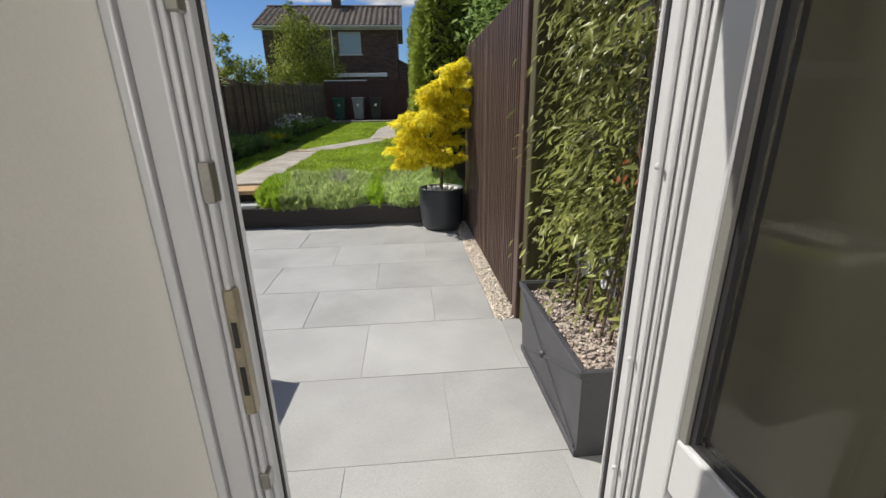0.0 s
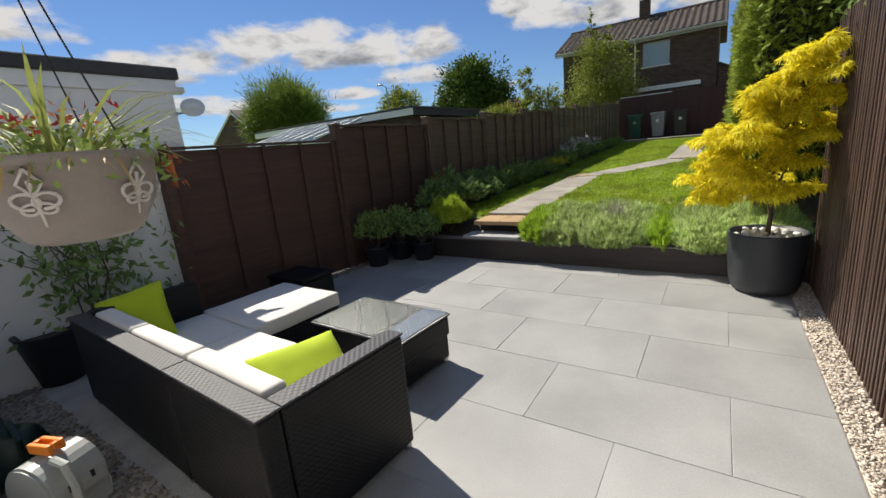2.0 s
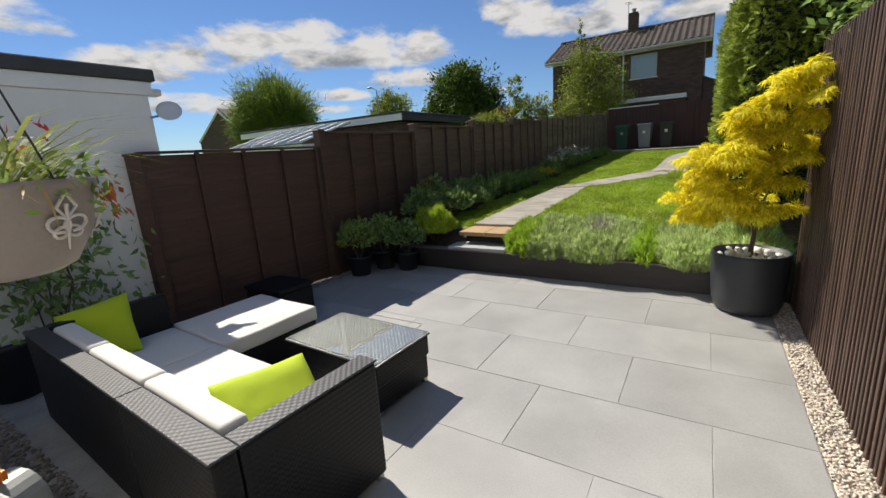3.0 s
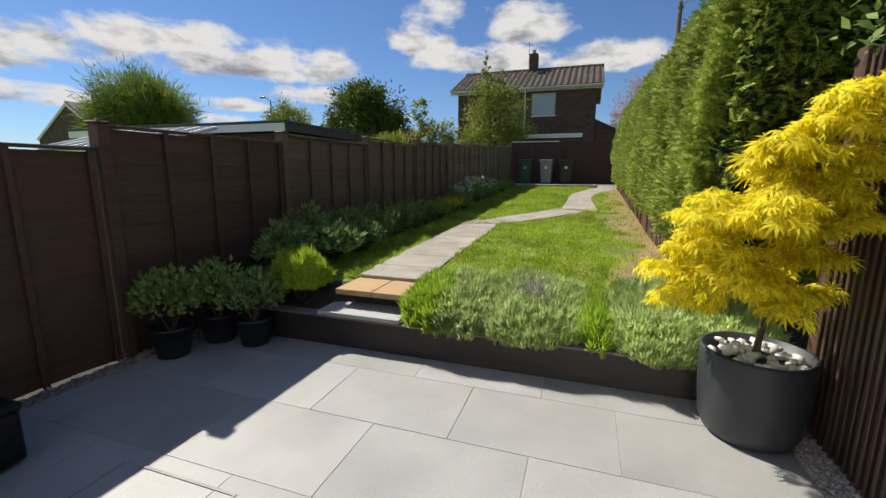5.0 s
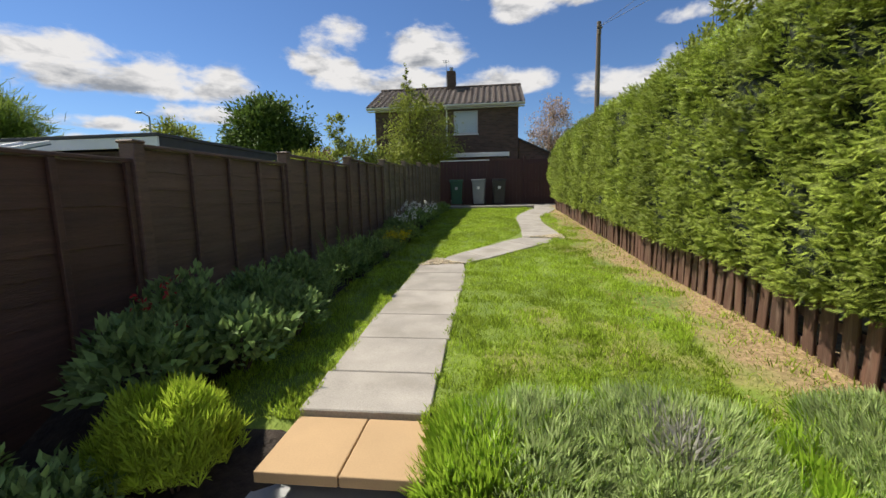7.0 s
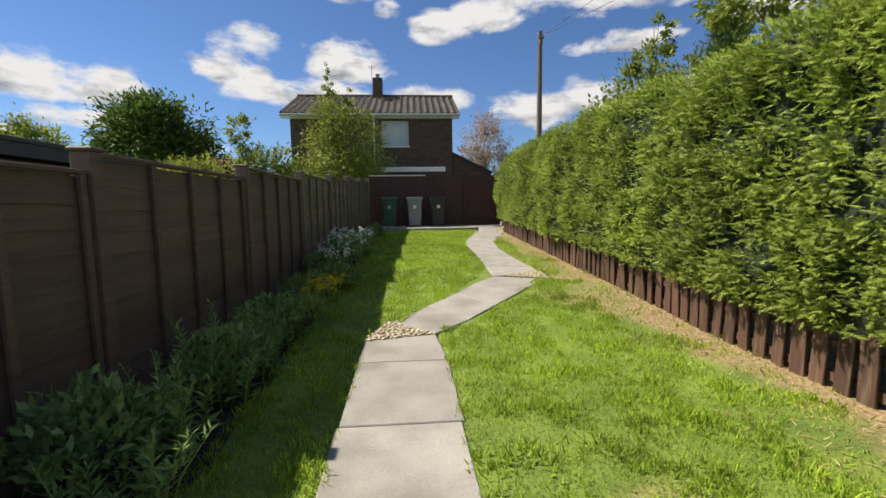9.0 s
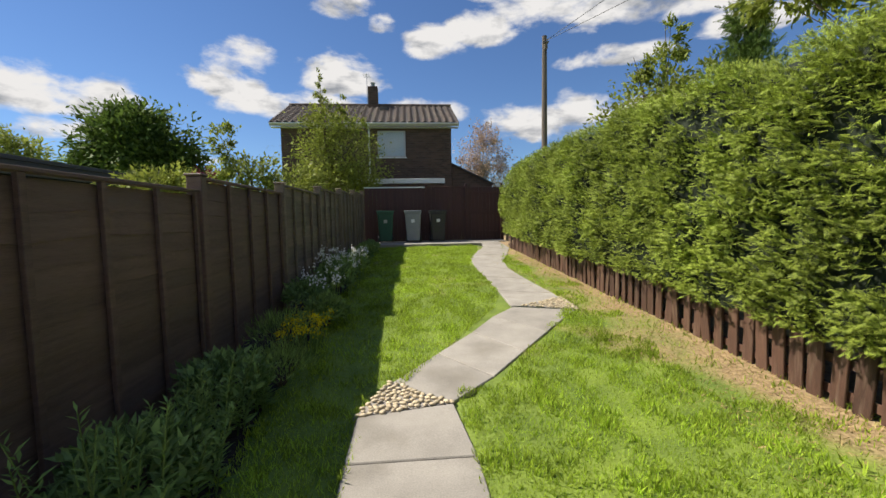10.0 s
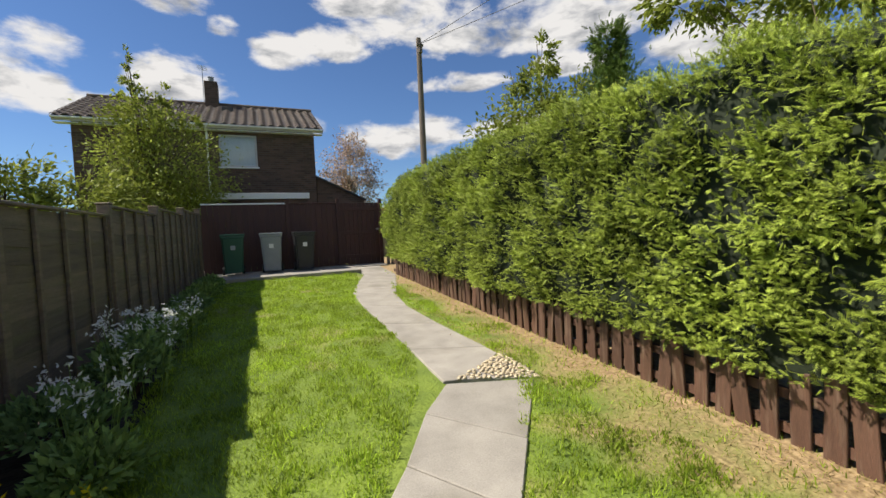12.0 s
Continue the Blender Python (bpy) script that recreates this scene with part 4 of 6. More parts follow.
def tree(name, x, y, z, trunk_h, crown, n, size, material, label, shape=LEAF, bark=M_bark, r0=0.14, density=None, limbs=9):
    """crown: ellipsoids (x, y, z, rx, ry, rz) about the foot."""
    t = thing(name, x, y, z, label, "tree")
    bm = bmesh.new()
    tube(bm, [(0, 0, -0.1), (0.03 * trunk_h * 0.3, 0.02, trunk_h * 0.5), (0, 0, trunk_h), (0.05, 0, trunk_h * 1.5)], [r0, r0 * 0.8, r0 * 0.6, r0 * 0.25], 10)
    part("trunk", bm, bark, t)
    rr = np.random.default_rng(int(abs(x * 100 + y)))
    bm = bmesh.new()
    for k in range(limbs):
        c = crown[k % len(crown)]
        e = Vector((c[0] + rr.uniform(-0.7, 0.7) * c[3], c[1] + rr.uniform(-0.7, 0.7) * c[4], c[2] + rr.uniform(-0.2, 0.8) * c[5]))
        s = Vector((0, 0, trunk_h * rr.uniform(0.55, 1.0)))
        mid = s.lerp(e, 0.5) + Vector((rr.normal(0, 0.1), rr.normal(0, 0.1), 0.15 * c[5]))
        tube(bm, [s, mid, e], [r0 * 0.35, r0 * 0.22, r0 * 0.07], 6)
    part("branchwork", bm, bark, t)
    w = np.array([c[3] * c[4] * c[5] for c in crown]) ** 0.7
    cnt = (1.5 * n * w / w.sum()).astype(int)
    P_, D_ = [], []
    for c, m_ in zip(crown, cnt):
        nb = max(6, m_ // 60)
        d = rr.normal(size=(nb, 3))
        d /= np.linalg.norm(d, axis=1, keepdims=True)
        cl = d * (rr.random((nb, 1)) ** 0.35) * np.array(c[3:6]) * rr.uniform(0.8, 1.12, (nb, 1)) + np.array(c[:3])
        which = rr.integers(nb, size=m_)
        sp = (c[3] * c[4] * c[5]) ** (1 / 3) * 0.16
        P_.append(cl[which] + rr.normal(0, sp, (m_, 3)))
        D_.append(d[which] + rr.normal(0, 0.6, (m_, 3)))
    P_, D_ = np.vstack(P_), np.vstack(D_)
    scatter("crown", shape, P_, D_, rr.normal(0, 0.6, P_.shape) + np.array((0, 0, 1)), rr.uniform(0.6, 1.2, len(P_)) * size * 1.35, material, t)
    return t


# ---- own house: doorway, hall and outer wall ----
WALL_OUT = 1.24
hw = thing("wall_house", 0, WALL_OUT, 0, "white rendered house wall round the back door", "wall", kind="structure")
part("wall_panel", boxes((-5.0, -0.455, -0.10, 0.0, -0.1, 2.55)), M_render, hw)
part("wall_panel", boxes((0.50, 1.2, -0.10, 0.0, -0.1, 2.55)), M_render, hw)
part("lintel", boxes((-0.455, 0.50, -0.10, 0.0, 2.0, 2.55)), M_render, hw)
part("brick_reveal", boxes((-0.47, -0.432, 0.003, 0.03, -0.02, 1.98), bevel=0.004), M_brick_red, hw, "narrow red brick edge beside the door")
hall = thing("wall_hall", 0, 0, 0, "plain cream plastered hall walls", "wall", kind="structure")
# last four panels: unseen back wall with an opening made for the fill lamp
for bx_ in ((-0.60, -0.437, -2.6, 1.095, -0.1, 2.5), (-0.60, -0.16, -2.75, -2.61, -0.1, 2.5), (0.74, 1.1, -2.75, -2.61, -0.1, 2.5), (-0.16, 0.74, -2.75, -2.61, -0.1, 0.9), (-0.16, 0.74, -2.75, -2.61, 2.1, 2.5)):
    part("wall_panel", boxes(bx_), M_cream, hall)
# added wall behind the pane, darkened so that the glass reads dark
tagged(part("wall_pane_backdrop", boxes((0.95, 1.1, -2.6, 1.135, -0.1, 2.5), (0.505, 0.948, 1.05, 1.135, -0.1, 2.5)), M_pane_backdrop), "added hall side wall, coloured dark for the reflection in the door pane", "wall", kind="structure")
tagged(part("ceiling", boxes((-0.6, 1.15, -2.75, 1.24, 2.52, 2.6)), M_cream), "plain white hall ceiling", "ceiling", kind="structure")
tagged(part("floor", boxes((-0.436, 0.95, -2.6, 1.10, -0.05, 0.03)), M_floor_in), "hall floor of beige tile", "floor", kind="structure")

door = thing("door_1", 0.0, 1.135, 0.0, "white plastic door frame with an open half-glazed door", "door", kind="structure")


def jamb(x, s, name):
    """Stepped plastic frame: s is +1 where the opening lies towards +x."""
    bm = bmesh.new()
    for a, b, y0, y1 in ((-0.004, 0.013, -0.040, 0.040), (0.0135, 0.056, -0.028, 0.040), (0.0565, 0.066, -0.016, 0.040), (0.0675, 0.077, -0.006, 0.040), (0.0775, 0.088, 0.012, 0.040), (0.02, 0.095, 0.050, 0.058)):
        x0, x1 = sorted((x + s * a, x + s * b))
        box(bm, x0, x1, y0, y1, 0.02, 1.96, bevel=0.0035, seg=2)
    part(name, bm, M_upvc, door)
    g0, g1 = sorted((x + s * 0.03, x + s * 0.090))
    part("seal", boxes((g0, g1, 0.0405, 0.0495, 0.03, 1.95)), M_gasket, door, "black rubber seal")


jamb(-0.434, 1, "frame_jamb")
jamb(0.476, -1, "frame_jamb")
part("frame_head", boxes((-0.44, 0.48, -0.02, 0.085, 1.962, 2.02), bevel=0.004), M_upvc, door)
part("threshold", boxes((-0.44, 0.48, -0.03, 0.11, 0.0, 0.042), bevel=0.006), M_steel, door, "worn metal threshold")
for z0, z1, m_ in ((1.25, 1.315, M_steel), (0.845, 1.10, M_brass), (0.66, 0.70, M_steel), (1.52, 1.58, M_steel)):
    part("lock_keep", boxes((-0.368, -0.349, -0.012, 0.010, z0, z1), bevel=0.002), m_, door, "metal lock keep")
part("latch_hole", boxes((-0.363, -0.354, -0.0135, -0.0115, 0.99, 1.04), (-0.363, -0.354, -0.0135, -0.0115, 0.89, 0.95)), M_gasket, door)
for z in (1.285, 0.90, 0.62):
    bmz = bmesh.new()
    lathe(bmz, [(0.006, 0), (0.006, 0.004), (0.003, 0.006)], 12)
    part("screw_cap", bmz, M_upvc, door, m=pose(0.386, 0.012, z, 90, 0, 0), smooth=True)

leaf = thing("door_leaf", 0.447, 1.095, 0.05, "open white plastic door with a tall glass pane", "door", rz=-86)
# local x runs from the hinge along the leaf
part("stile", boxes((0.0, 0.066, -0.03, 0.03, 0.0, 1.88), bevel=0.006, seg=2), M_upvc, leaf)
part("stile", boxes((0.655, 0.75, -0.03, 0.03, 0.0, 1.88), bevel=0.006, seg=2), M_upvc, leaf)
for z0, z1 in ((0.63, 0.755), (0.0, 0.12), (1.78, 1.88)):
    part("rail", boxes((0.0665, 0.6545, -0.028, 0.028, z0, z1), bevel=0.006, seg=2), M_upvc, leaf)
part("panel", boxes((0.06, 0.66, -0.012, 0.012, 0.12, 0.63)), M_upvc, leaf)
part("bead", boxes((0.067, 0.084, -0.024, 0.024, 0.756, 1.779), (0.637, 0.654, -0.024, 0.024, 0.756, 1.779)), M_bead, leaf, "grey glazing bead")
part("glazing_bead", boxes((0.0845, 0.097, -0.016, 0.016, 0.756, 1.779), (0.624, 0.6365, -0.016, 0.016, 0.756, 1.779), (0.0975, 0.6235, -0.016, 0.016, 0.756, 0.768), (0.0975, 0.6235, -0.016, 0.016, 1.767, 1.779)), M_gasket, leaf, "dark glazing gasket")
pane = part("pane", boxes((0.0975, 0.6235, -0.004, 0.004, 0.7685, 1.7665)), M_door_glass, leaf, "clear reflecting glass")
pane.visible_shadow = False

# white outbuilding wall at the side of the patio
ob_ = thing("outbuilding", -4.42, 2.2, 0, "white rendered outbuilding with a dark flat roof edge", "building")
part("wall", boxes((-3.0, 0.30, -0.96, 1.08, -0.1, 2.10)), M_render, ob_)
part("fascia", boxes((-3.03, 0.33, -0.96, 1.11, 2.102, 2.21), bevel=0.004), M_render, ob_)
part("roof_edge", boxes((-3.05, 0.36, -0.96, 1.14, 2.212, 2.31), bevel=0.01), M_dark_felt, ob_, "dark grey roof edge")
part("overflow_pipe", boxes((0.1, 0.22, 1.112, 1.24, 2.12, 2.18), bevel=0.01), M_white_board, ob_)
dish = thing("satellite_dish", -4.10, 3.36, 1.97, "small pale grey satellite dish on a bracket", "satellite dish")
bmd = bmesh.new()
lathe(bmd, [(0.005, 0), (0.05, 0.004), (0.10, 0.018), (0.098, 0.022), (0.05, 0.010), (0.005, 0.006)], 24)
part("reflector", bmd, M_white_board, dish, m=pose(0.02, 0.05, 0, 60, 0, 60), smooth=True)
bmd = bmesh.new()
tube(bmd, [(0, -0.1, -0.05), (0, 0.03, -0.02)], 0.01, 6)
part("bracket", bmd, M_steel, dish)

# neighbour's white wall behind the planter
nw = part("wall_neighbour", boxes((1.03, 1.18, 1.245, 3.0, -0.1, 2.7)), M_render)
tagged(nw, "white rendered wall behind the climber", "wall", kind="structure")

# ---- slatted screen ----
screen = thing("slat_screen", 0.67, 3.02, 0, "dark brown vertical slat screen on tall posts", "screen")
SL_TOP = 2.05
for (a, b, c, d, m_) in ((-0.02, 0.08, -0.02, 0.08, M_slat), (0.01, 0.19, -0.12, -0.022, M_post_green), (0.02, 0.11, 2.64, 2.73, M_fence)):
    part("post", boxes((a, b, c, d, -0.1, SL_TOP + 0.05), bevel=0.006), m_, screen, "mossy tall timber post")
part("infill_board", boxes((0.192, 0.355, -0.06, -0.03, 0.0, SL_TOP), bevel=0.003), M_post_green, screen)
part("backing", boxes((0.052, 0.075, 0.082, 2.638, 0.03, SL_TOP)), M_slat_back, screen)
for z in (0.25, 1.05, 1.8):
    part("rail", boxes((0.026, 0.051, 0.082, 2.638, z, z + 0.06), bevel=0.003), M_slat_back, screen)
slat_me = mesh_of(boxes((-0.008, 0.025, -0.0125, 0.0125, 0.02, SL_TOP), bevel=0.003), "slat")
slat_me.materials.append(M_slat)
yy = 0.115
while yy < 2.62:
    o = part("slat", slat_me, None, screen)
    o.matrix_basis = pose(RNG.uniform(-0.002, 0.002), yy, 0, 0, 0, RNG.normal(0, 1.5))
    yy += 0.056 + RNG.uniform(-0.003, 0.003)

# ---- gravel ----
def gravel(name, x0, x1, y0, y1, z, n, r, material, label, parent=None):
    shape_v, shape_f = [], []
    for k in range(6):
        a = k * PI / 3
        shape_v.append((math.cos(a), math.sin(a) * 0.8, 0.0))
    shape_v += [(0, 0, 0.55), (0, 0, -0.5)]
    for k in range(6):
        shape_f += [(k, (k + 1) % 6, 6), ((k + 1) % 6, k, 7)]
    pos = np.column_stack([RNG.uniform(x0, x1, n), RNG.uniform(y0, y1, n), z + RNG.uniform(-0.004, 0.010, n)])
    ob = scatter(name, (np.array(shape_v), shape_f), pos, unit(n) * np.array((1, 1, 0.3)), RNG.normal(0, 0.4, (n, 3)) + np.array((0, 0, 1)), RNG.uniform(0.6, 1.3, n) * r, material, parent)
    return tagged(ob, label, "gravel") if parent is None else ob


gravel("gravel_strip", 0.53, 0.71, 3.0, 5.72, -0.005, 5200, 0.011, M_gravel, "strip of cream gravel along the slat screen")
part("gravel_bed", boxes((0.522, 1.2, 2.99, 5.74, -0.12, -0.012)), M_gravel)["kind"] = "structure"
tagged(bpy.data.objects["gravel_bed"], "bed of cream gravel under the screen", "gravel")
gravel("gravel_border", -4.1, -1.21, 1.26, 1.84, -0.008, 6000, 0.018, M_border, "grey-brown gravel border by the house")
gravel("gravel_edge", -3.98, -3.84, 3.3, 5.7, 0.0, 900, 0.016, M_border, "loose pebbles along the fence foot")

# ---- long planter with climber ----
pl = thing("trough_planter", 0.785, 2.195, 0, "dark grey trough planter with a raised cross on its side", "planter")
bmp = bmesh.new()
vs = []
for (hx, hy, z) in ((0.185, 0.42, 0.0), (0.202, 0.44, 0.43), (0.185, 0.425, 0.43), (0.175, 0.415, 0.38)):
    vs.append([bmp.verts.new((sx * hx, sy * hy, z)) for sx, sy in ((-1, -1), (1, -1), (1, 1), (-1, 1))])
for a, b in zip(vs, vs[1:]):
    for i in range(4):
        bmp.faces.new((a[i], a[(i + 1) % 4], b[(i + 1) % 4], b[i]))
bmp.faces.new(vs[0][::-1])
bmp.faces.new(vs[-1])
part("trough", bmp, M_planter, pl)
for s in (-1, 1):
    bmx = bmesh.new()
    tube(bmx, [(-0.188, -0.40 * s, 0.04), (-0.203, 0.42 * s, 0.405)], 0.008, 5)
    part("cross_bar", bmx, M_planter, pl)
part("rim", boxes((-0.214, -0.200, -0.450, 0.450, 0.405, 0.437), (-0.214, 0.214, -0.453, -0.437, 0.405, 0.437), (-0.214, 0.214, 0.437, 0.453, 0.405, 0.437), (0.200, 0.214, -0.450, 0.450, 0.405, 0.437), bevel=0.003), M_planter, pl)
part("foot_rim", boxes((-0.196, -0.184, -0.42, 0.42, 0.0, 0.035), bevel=0.003), M_planter, pl)
bmx = bmesh.new()
bmesh.ops.create_icosphere(bmx, subdivisions=2, radius=0.022)
part("boss", bmx, M_planter, pl, m=Matrix.Translation((-0.198, 0.02, 0.22)), smooth=True)
gravel("mulch", -0.175, 0.175, -0.415, 0.415, 0.385, 1500, 0.011, M_mulch, "", pl)
part("gravel_base", boxes((-0.175, 0.175, -0.415, 0.415, 0.36, 0.384)), M_border, pl)
cl = thing("climber", 0.81, 2.22, 0.385, "leggy evergreen climber trained up a trellis against the wall", "climbing plant")
bmx = bmesh.new()
for k in range(9):
    y0 = -0.3 + 0.08 * k
    bmx = bmesh.new()
    tube(bmx, [(0.0, y0, 0), (0.05 + 0.03 * (k % 3), y0 + RNG.uniform(-0.15, 0.15), 0.7), (0.08, y0 + RNG.uniform(-0.2, 0.2), 1.4), (0.1, y0 + RNG.uniform(-0.2, 0.3), 2.1)], [0.007, 0.006, 0.004, 0.002], 6)
    part("stem", bmx, M_bark, cl)
n = 10500
P = np.column_stack([0.16 - np.abs(RNG.normal(0, 0.13, n)), RNG.uniform(-0.38, 0.62, n), RNG.uniform(0.05, 2.2, n)])
keep = np.array([noise.noise((p[1] * 3.1, p[2] * 2.4, 6.0)) + (0.25 if p[2] < 1.5 else 0.1) > -0.12 and (p[1] > -0.14 + 0.12 * noise.noise((p[2] * 3, 0, 0)) or RNG.random() < 0.05) for p in P])
P = P[keep]
n = len(P)
D = np.column_stack([RNG.normal(-0.55, 0.3, n), RNG.normal(0, 0.6, n), RNG.normal(-0.55, 0.4, n)])
scatter("foliage", LEAF, P, D, RNG.normal(0, 0.5, (n, 3)) + np.array((-0.6, -0.2, 0.7)), RNG.uniform(0.04, 0.088, n), M_climber, cl, "glossy green leaves", width=0.62)
P = np.column_stack([RNG.uniform(-0.05, 0.12, 40), RNG.normal(-0.33, 0.10, 40), RNG.normal(0.82, 0.07, 40)])
scatter("young_leaves", LEAF, P, np.tile((-0.4, 0, -0.9), (40, 1)) + RNG.normal(0, 0.3, (40, 3)), RNG.normal(0, 1, (40, 3)), RNG.uniform(0.03, 0.055, 40), M_copper, cl, "coppery new leaves")
tr_ = thing("trellis", 1.012, 2.13, 0.40, "thin weathered wooden trellis on the wall", "trellis")
for k in range(5):
    part("lath", boxes((0.0, 0.012, -0.5 + 0.24 * k, -0.482 + 0.24 * k, 0.0, 1.9)), M_pole, tr_)
for k in range(6):
    part("lath", boxes((-0.013, -0.001, -0.52, 0.52, 0.1 + 0.33 * k, 0.118 + 0.33 * k)), M_pole, tr_)

# ---- maple in its pot ----
pot = thing("plant_pot", 0.345, 5.47, 0, "large round dark grey pot topped with white pebbles", "plant pot")
bmp = bmesh.new()
lathe(bmp, [(0.175, 0.0), (0.222, 0.022), (0.247, 0.085), (0.264, 0.27), (0.272, 0.485), (0.270, 0.502), (0.252, 0.502), (0.246, 0.45), (0.0, 0.44)], 48)
part("body", bmp, M_pot, pot, smooth=True)
PEB = COB[0].copy()
PEB.materials.clear()
PEB.materials.append(M_white_peb)
for k in range(70):
    a_, r_ = RNG.uniform(0, 2 * PI), 0.22 * math.sqrt(RNG.random())
    o = part("pebble", PEB, None, pot)
    s_ = RNG.uniform(0.022, 0.04)
    o.matrix_basis = pose(r_ * math.cos(a_), r_ * math.sin(a_), 0.455 + RNG.uniform(0, 0.03), RNG.uniform(-30, 30), RNG.uniform(-30, 30), RNG.uniform(0, 360)) @ Matrix.Diagonal((s_ * 1.2, s_, s_, 1))
mp_ = thing("maple_tree", 0.345, 5.49, 0.445, "small golden yellow Japanese maple in a pot", "tree")
bmt = bmesh.new()
tube(bmt, [(0, 0, 0), (0.01, -0.02, 0.2), (-0.03, -0.05, 0.42), (0.03, -0.1, 0.75), (0.08, -0.14, 1.05), (0.1, -0.22, 1.35)], [0.02, 0.017, 0.014, 0.012, 0.009, 0.005], 8)
part("trunk", bmt, M_bark, mp_)
PADS = [(-0.46, -0.20, 0.50, 0.22, 0.24, 0.07), (-0.28, -0.28, 0.60, 0.24, 0.24, 0.08), (-0.06, -0.14, 0.46, 0.18, 0.20, 0.06), (-0.30, -0.06, 0.40, 0.20, 0.20, 0.06), (0.14, -0.16, 0.42, 0.14, 0.16, 0.04),
        (-0.30, -0.32, 0.88, 0.24, 0.24, 0.06), (-0.08, -0.28, 0.98, 0.26, 0.26, 0.09), (0.18, -0.20, 0.85, 0.18, 0.22, 0.06), (0.34, -0.14, 0.90, 0.14, 0.16, 0.04), (-0.02, -0.22, 0.78, 0.16, 0.18, 0.05),
        (-0.05, -0.28, 1.17, 0.18, 0.20, 0.07), (0.12, -0.28, 1.25, 0.20, 0.20, 0.07), (0.20, -0.34, 1.38, 0.14, 0.14, 0.05), (0.08, -0.30, 1.34, 0.12, 0.12, 0.04),
        (-0.14, -0.26, 0.76, 0.20, 0.20, 0.06), (0.10, -0.20, 0.64, 0.16, 0.18, 0.05), (-0.34, -0.26, 0.71, 0.16, 0.18, 0.05), (-0.12, -0.30, 1.08, 0.18, 0.18, 0.06), (0.24, -0.24, 1.08, 0.16, 0.16, 0.05)]
bmt = bmesh.new()
Pm, Dm = [], []
for cx, cy, cz, rx, ry, rz in PADS:
    tube(bmt, [(0.0 + 0.06 * cz, -0.08 * cz, cz * 0.72), ((cx + 0.05) * 0.5, cy * 0.5, cz * 0.9), (cx, cy, cz)], [0.008, 0.006, 0.003], 5)
    for sub in range(6):
        ox, oy, oz = RNG.normal(0, 0.45, 3) * np.array((rx, ry, rz * 1.5))
        sx, sy, sz = rx * RNG.uniform(0.4, 0.65), ry * RNG.uniform(0.4, 0.65), rz * RNG.uniform(0.5, 0.9)
        m_ = int(125 * (sx * sy) / 0.03)
        a = RNG.uniform(0, 2 * PI, m_)
        r_ = np.sqrt(RNG.random(m_)) * RNG.uniform(0.75, 1.15, m_)
        dx, dy = np.cos(a) * r_, np.sin(a) * r_
        dz = (1 - r_ ** 2 * 0.9) * RNG.uniform(0.1, 1.0, m_) - 0.7 * r_ ** 2 + RNG.normal(0, 0.2, m_)
        Pm.append(np.column_stack([cx + ox + dx * sx, cy + oy + dy * sy, cz + oz + dz * sz]))
        Dm.append(np.column_stack([dx, dy, np.full(m_, -0.65)]) + RNG.normal(0, 0.4, (m_, 3)))

part("branchwork", bmt, M_bark, mp_)
Pm, Dm = np.vstack(Pm), np.vstack(Dm)
scatter("foliage", MAPLE, Pm, Dm, RNG.normal(0, 0.35, Pm.shape) + np.array((0, 0, 1)), RNG.uniform(0.04, 0.085, len(Pm)), M_maple, mp_, "golden yellow lobed leaves")

# ---- rattan corner sofa ----
def soft_box(x0, x1, y0, y1, z0, z1, bev=0.035, sag=0.0):
    bm = bmesh.new()
    box(bm, x0, x1, y0, y1, z0, z1, bevel=bev, seg=4)
    bmesh.ops.subdivide_edges(bm, edges=[e for e in bm.edges if e.calc_length() > 0.15], cuts=5, use_grid_fill=True)
    for v in bm.verts:
        v.co.z += 0.008 * noise.noise(v.co * 4) - sag * max(0, 1 - ((v.co.x - (x0 + x1) / 2) / (x1 - x0)) ** 2 * 4) * (1 if v.co.z > (z0 + z1) / 2 else 0)
    return bm


def pillow(w, h, t):
    bm = bmesh.new()
    n = 14
    sides = []
    for s in (1, -1):
        g = []
        for i in range(n + 1):
            row = []
            for j in range(n + 1):
                u, v = 2 * i / n - 1, 2 * j / n - 1
                puff = max(0.0, (1 - u ** 4) * (1 - v ** 4)) ** 0.6
                pinch = 1 - 0.05 * (1 - abs(u)) * (abs(v)) - 0.05 * (1 - abs(v)) * abs(u)
                row.append((u * w / 2 * pinch, v * h / 2 * pinch, s * (t / 2 * puff + 0.004) + 0.006 * noise.noise((u * 3, v * 3, s))))
            g.append(row)
        sides.append([[bm.verts.new(c) for c in row] for row in g])
    for g in sides:
        for i in range(n):
            for j in range(n):
                bm.faces.new((g[i][j], g[i + 1][j], g[i + 1][j + 1], g[i][j + 1]))
    a, b = sides
    rim = [(i, 0) for i in range(n)] + [(n, j) for j in range(n)] + [(i, n) for i in range(n, 0, -1)] + [(0, j) for j in range(n, 0, -1)]
    for (i, j), (k, l) in zip(rim, rim[1:] + rim[:1]):
        bm.faces.new((a[i][j], a[k][l], b[k][l], b[i][j]))
    return bm


SOFA = "rattan corner set"
SET = pose(-1.22, 1.875, 0, 0, 0, -2.7)


def placed(t, x, y):
    t.matrix_basis = SET @ Matrix.Translation((x, y, 0))
    return t


def feet(t, xs, ys):
    for px_ in xs:
        for py_ in ys:
            part("foot", boxes((px_ - 0.02, px_ + 0.02, py_ - 0.02, py_ + 0.02, 0, 0.034), bevel=0.004), M_steel, t, "silver foot")


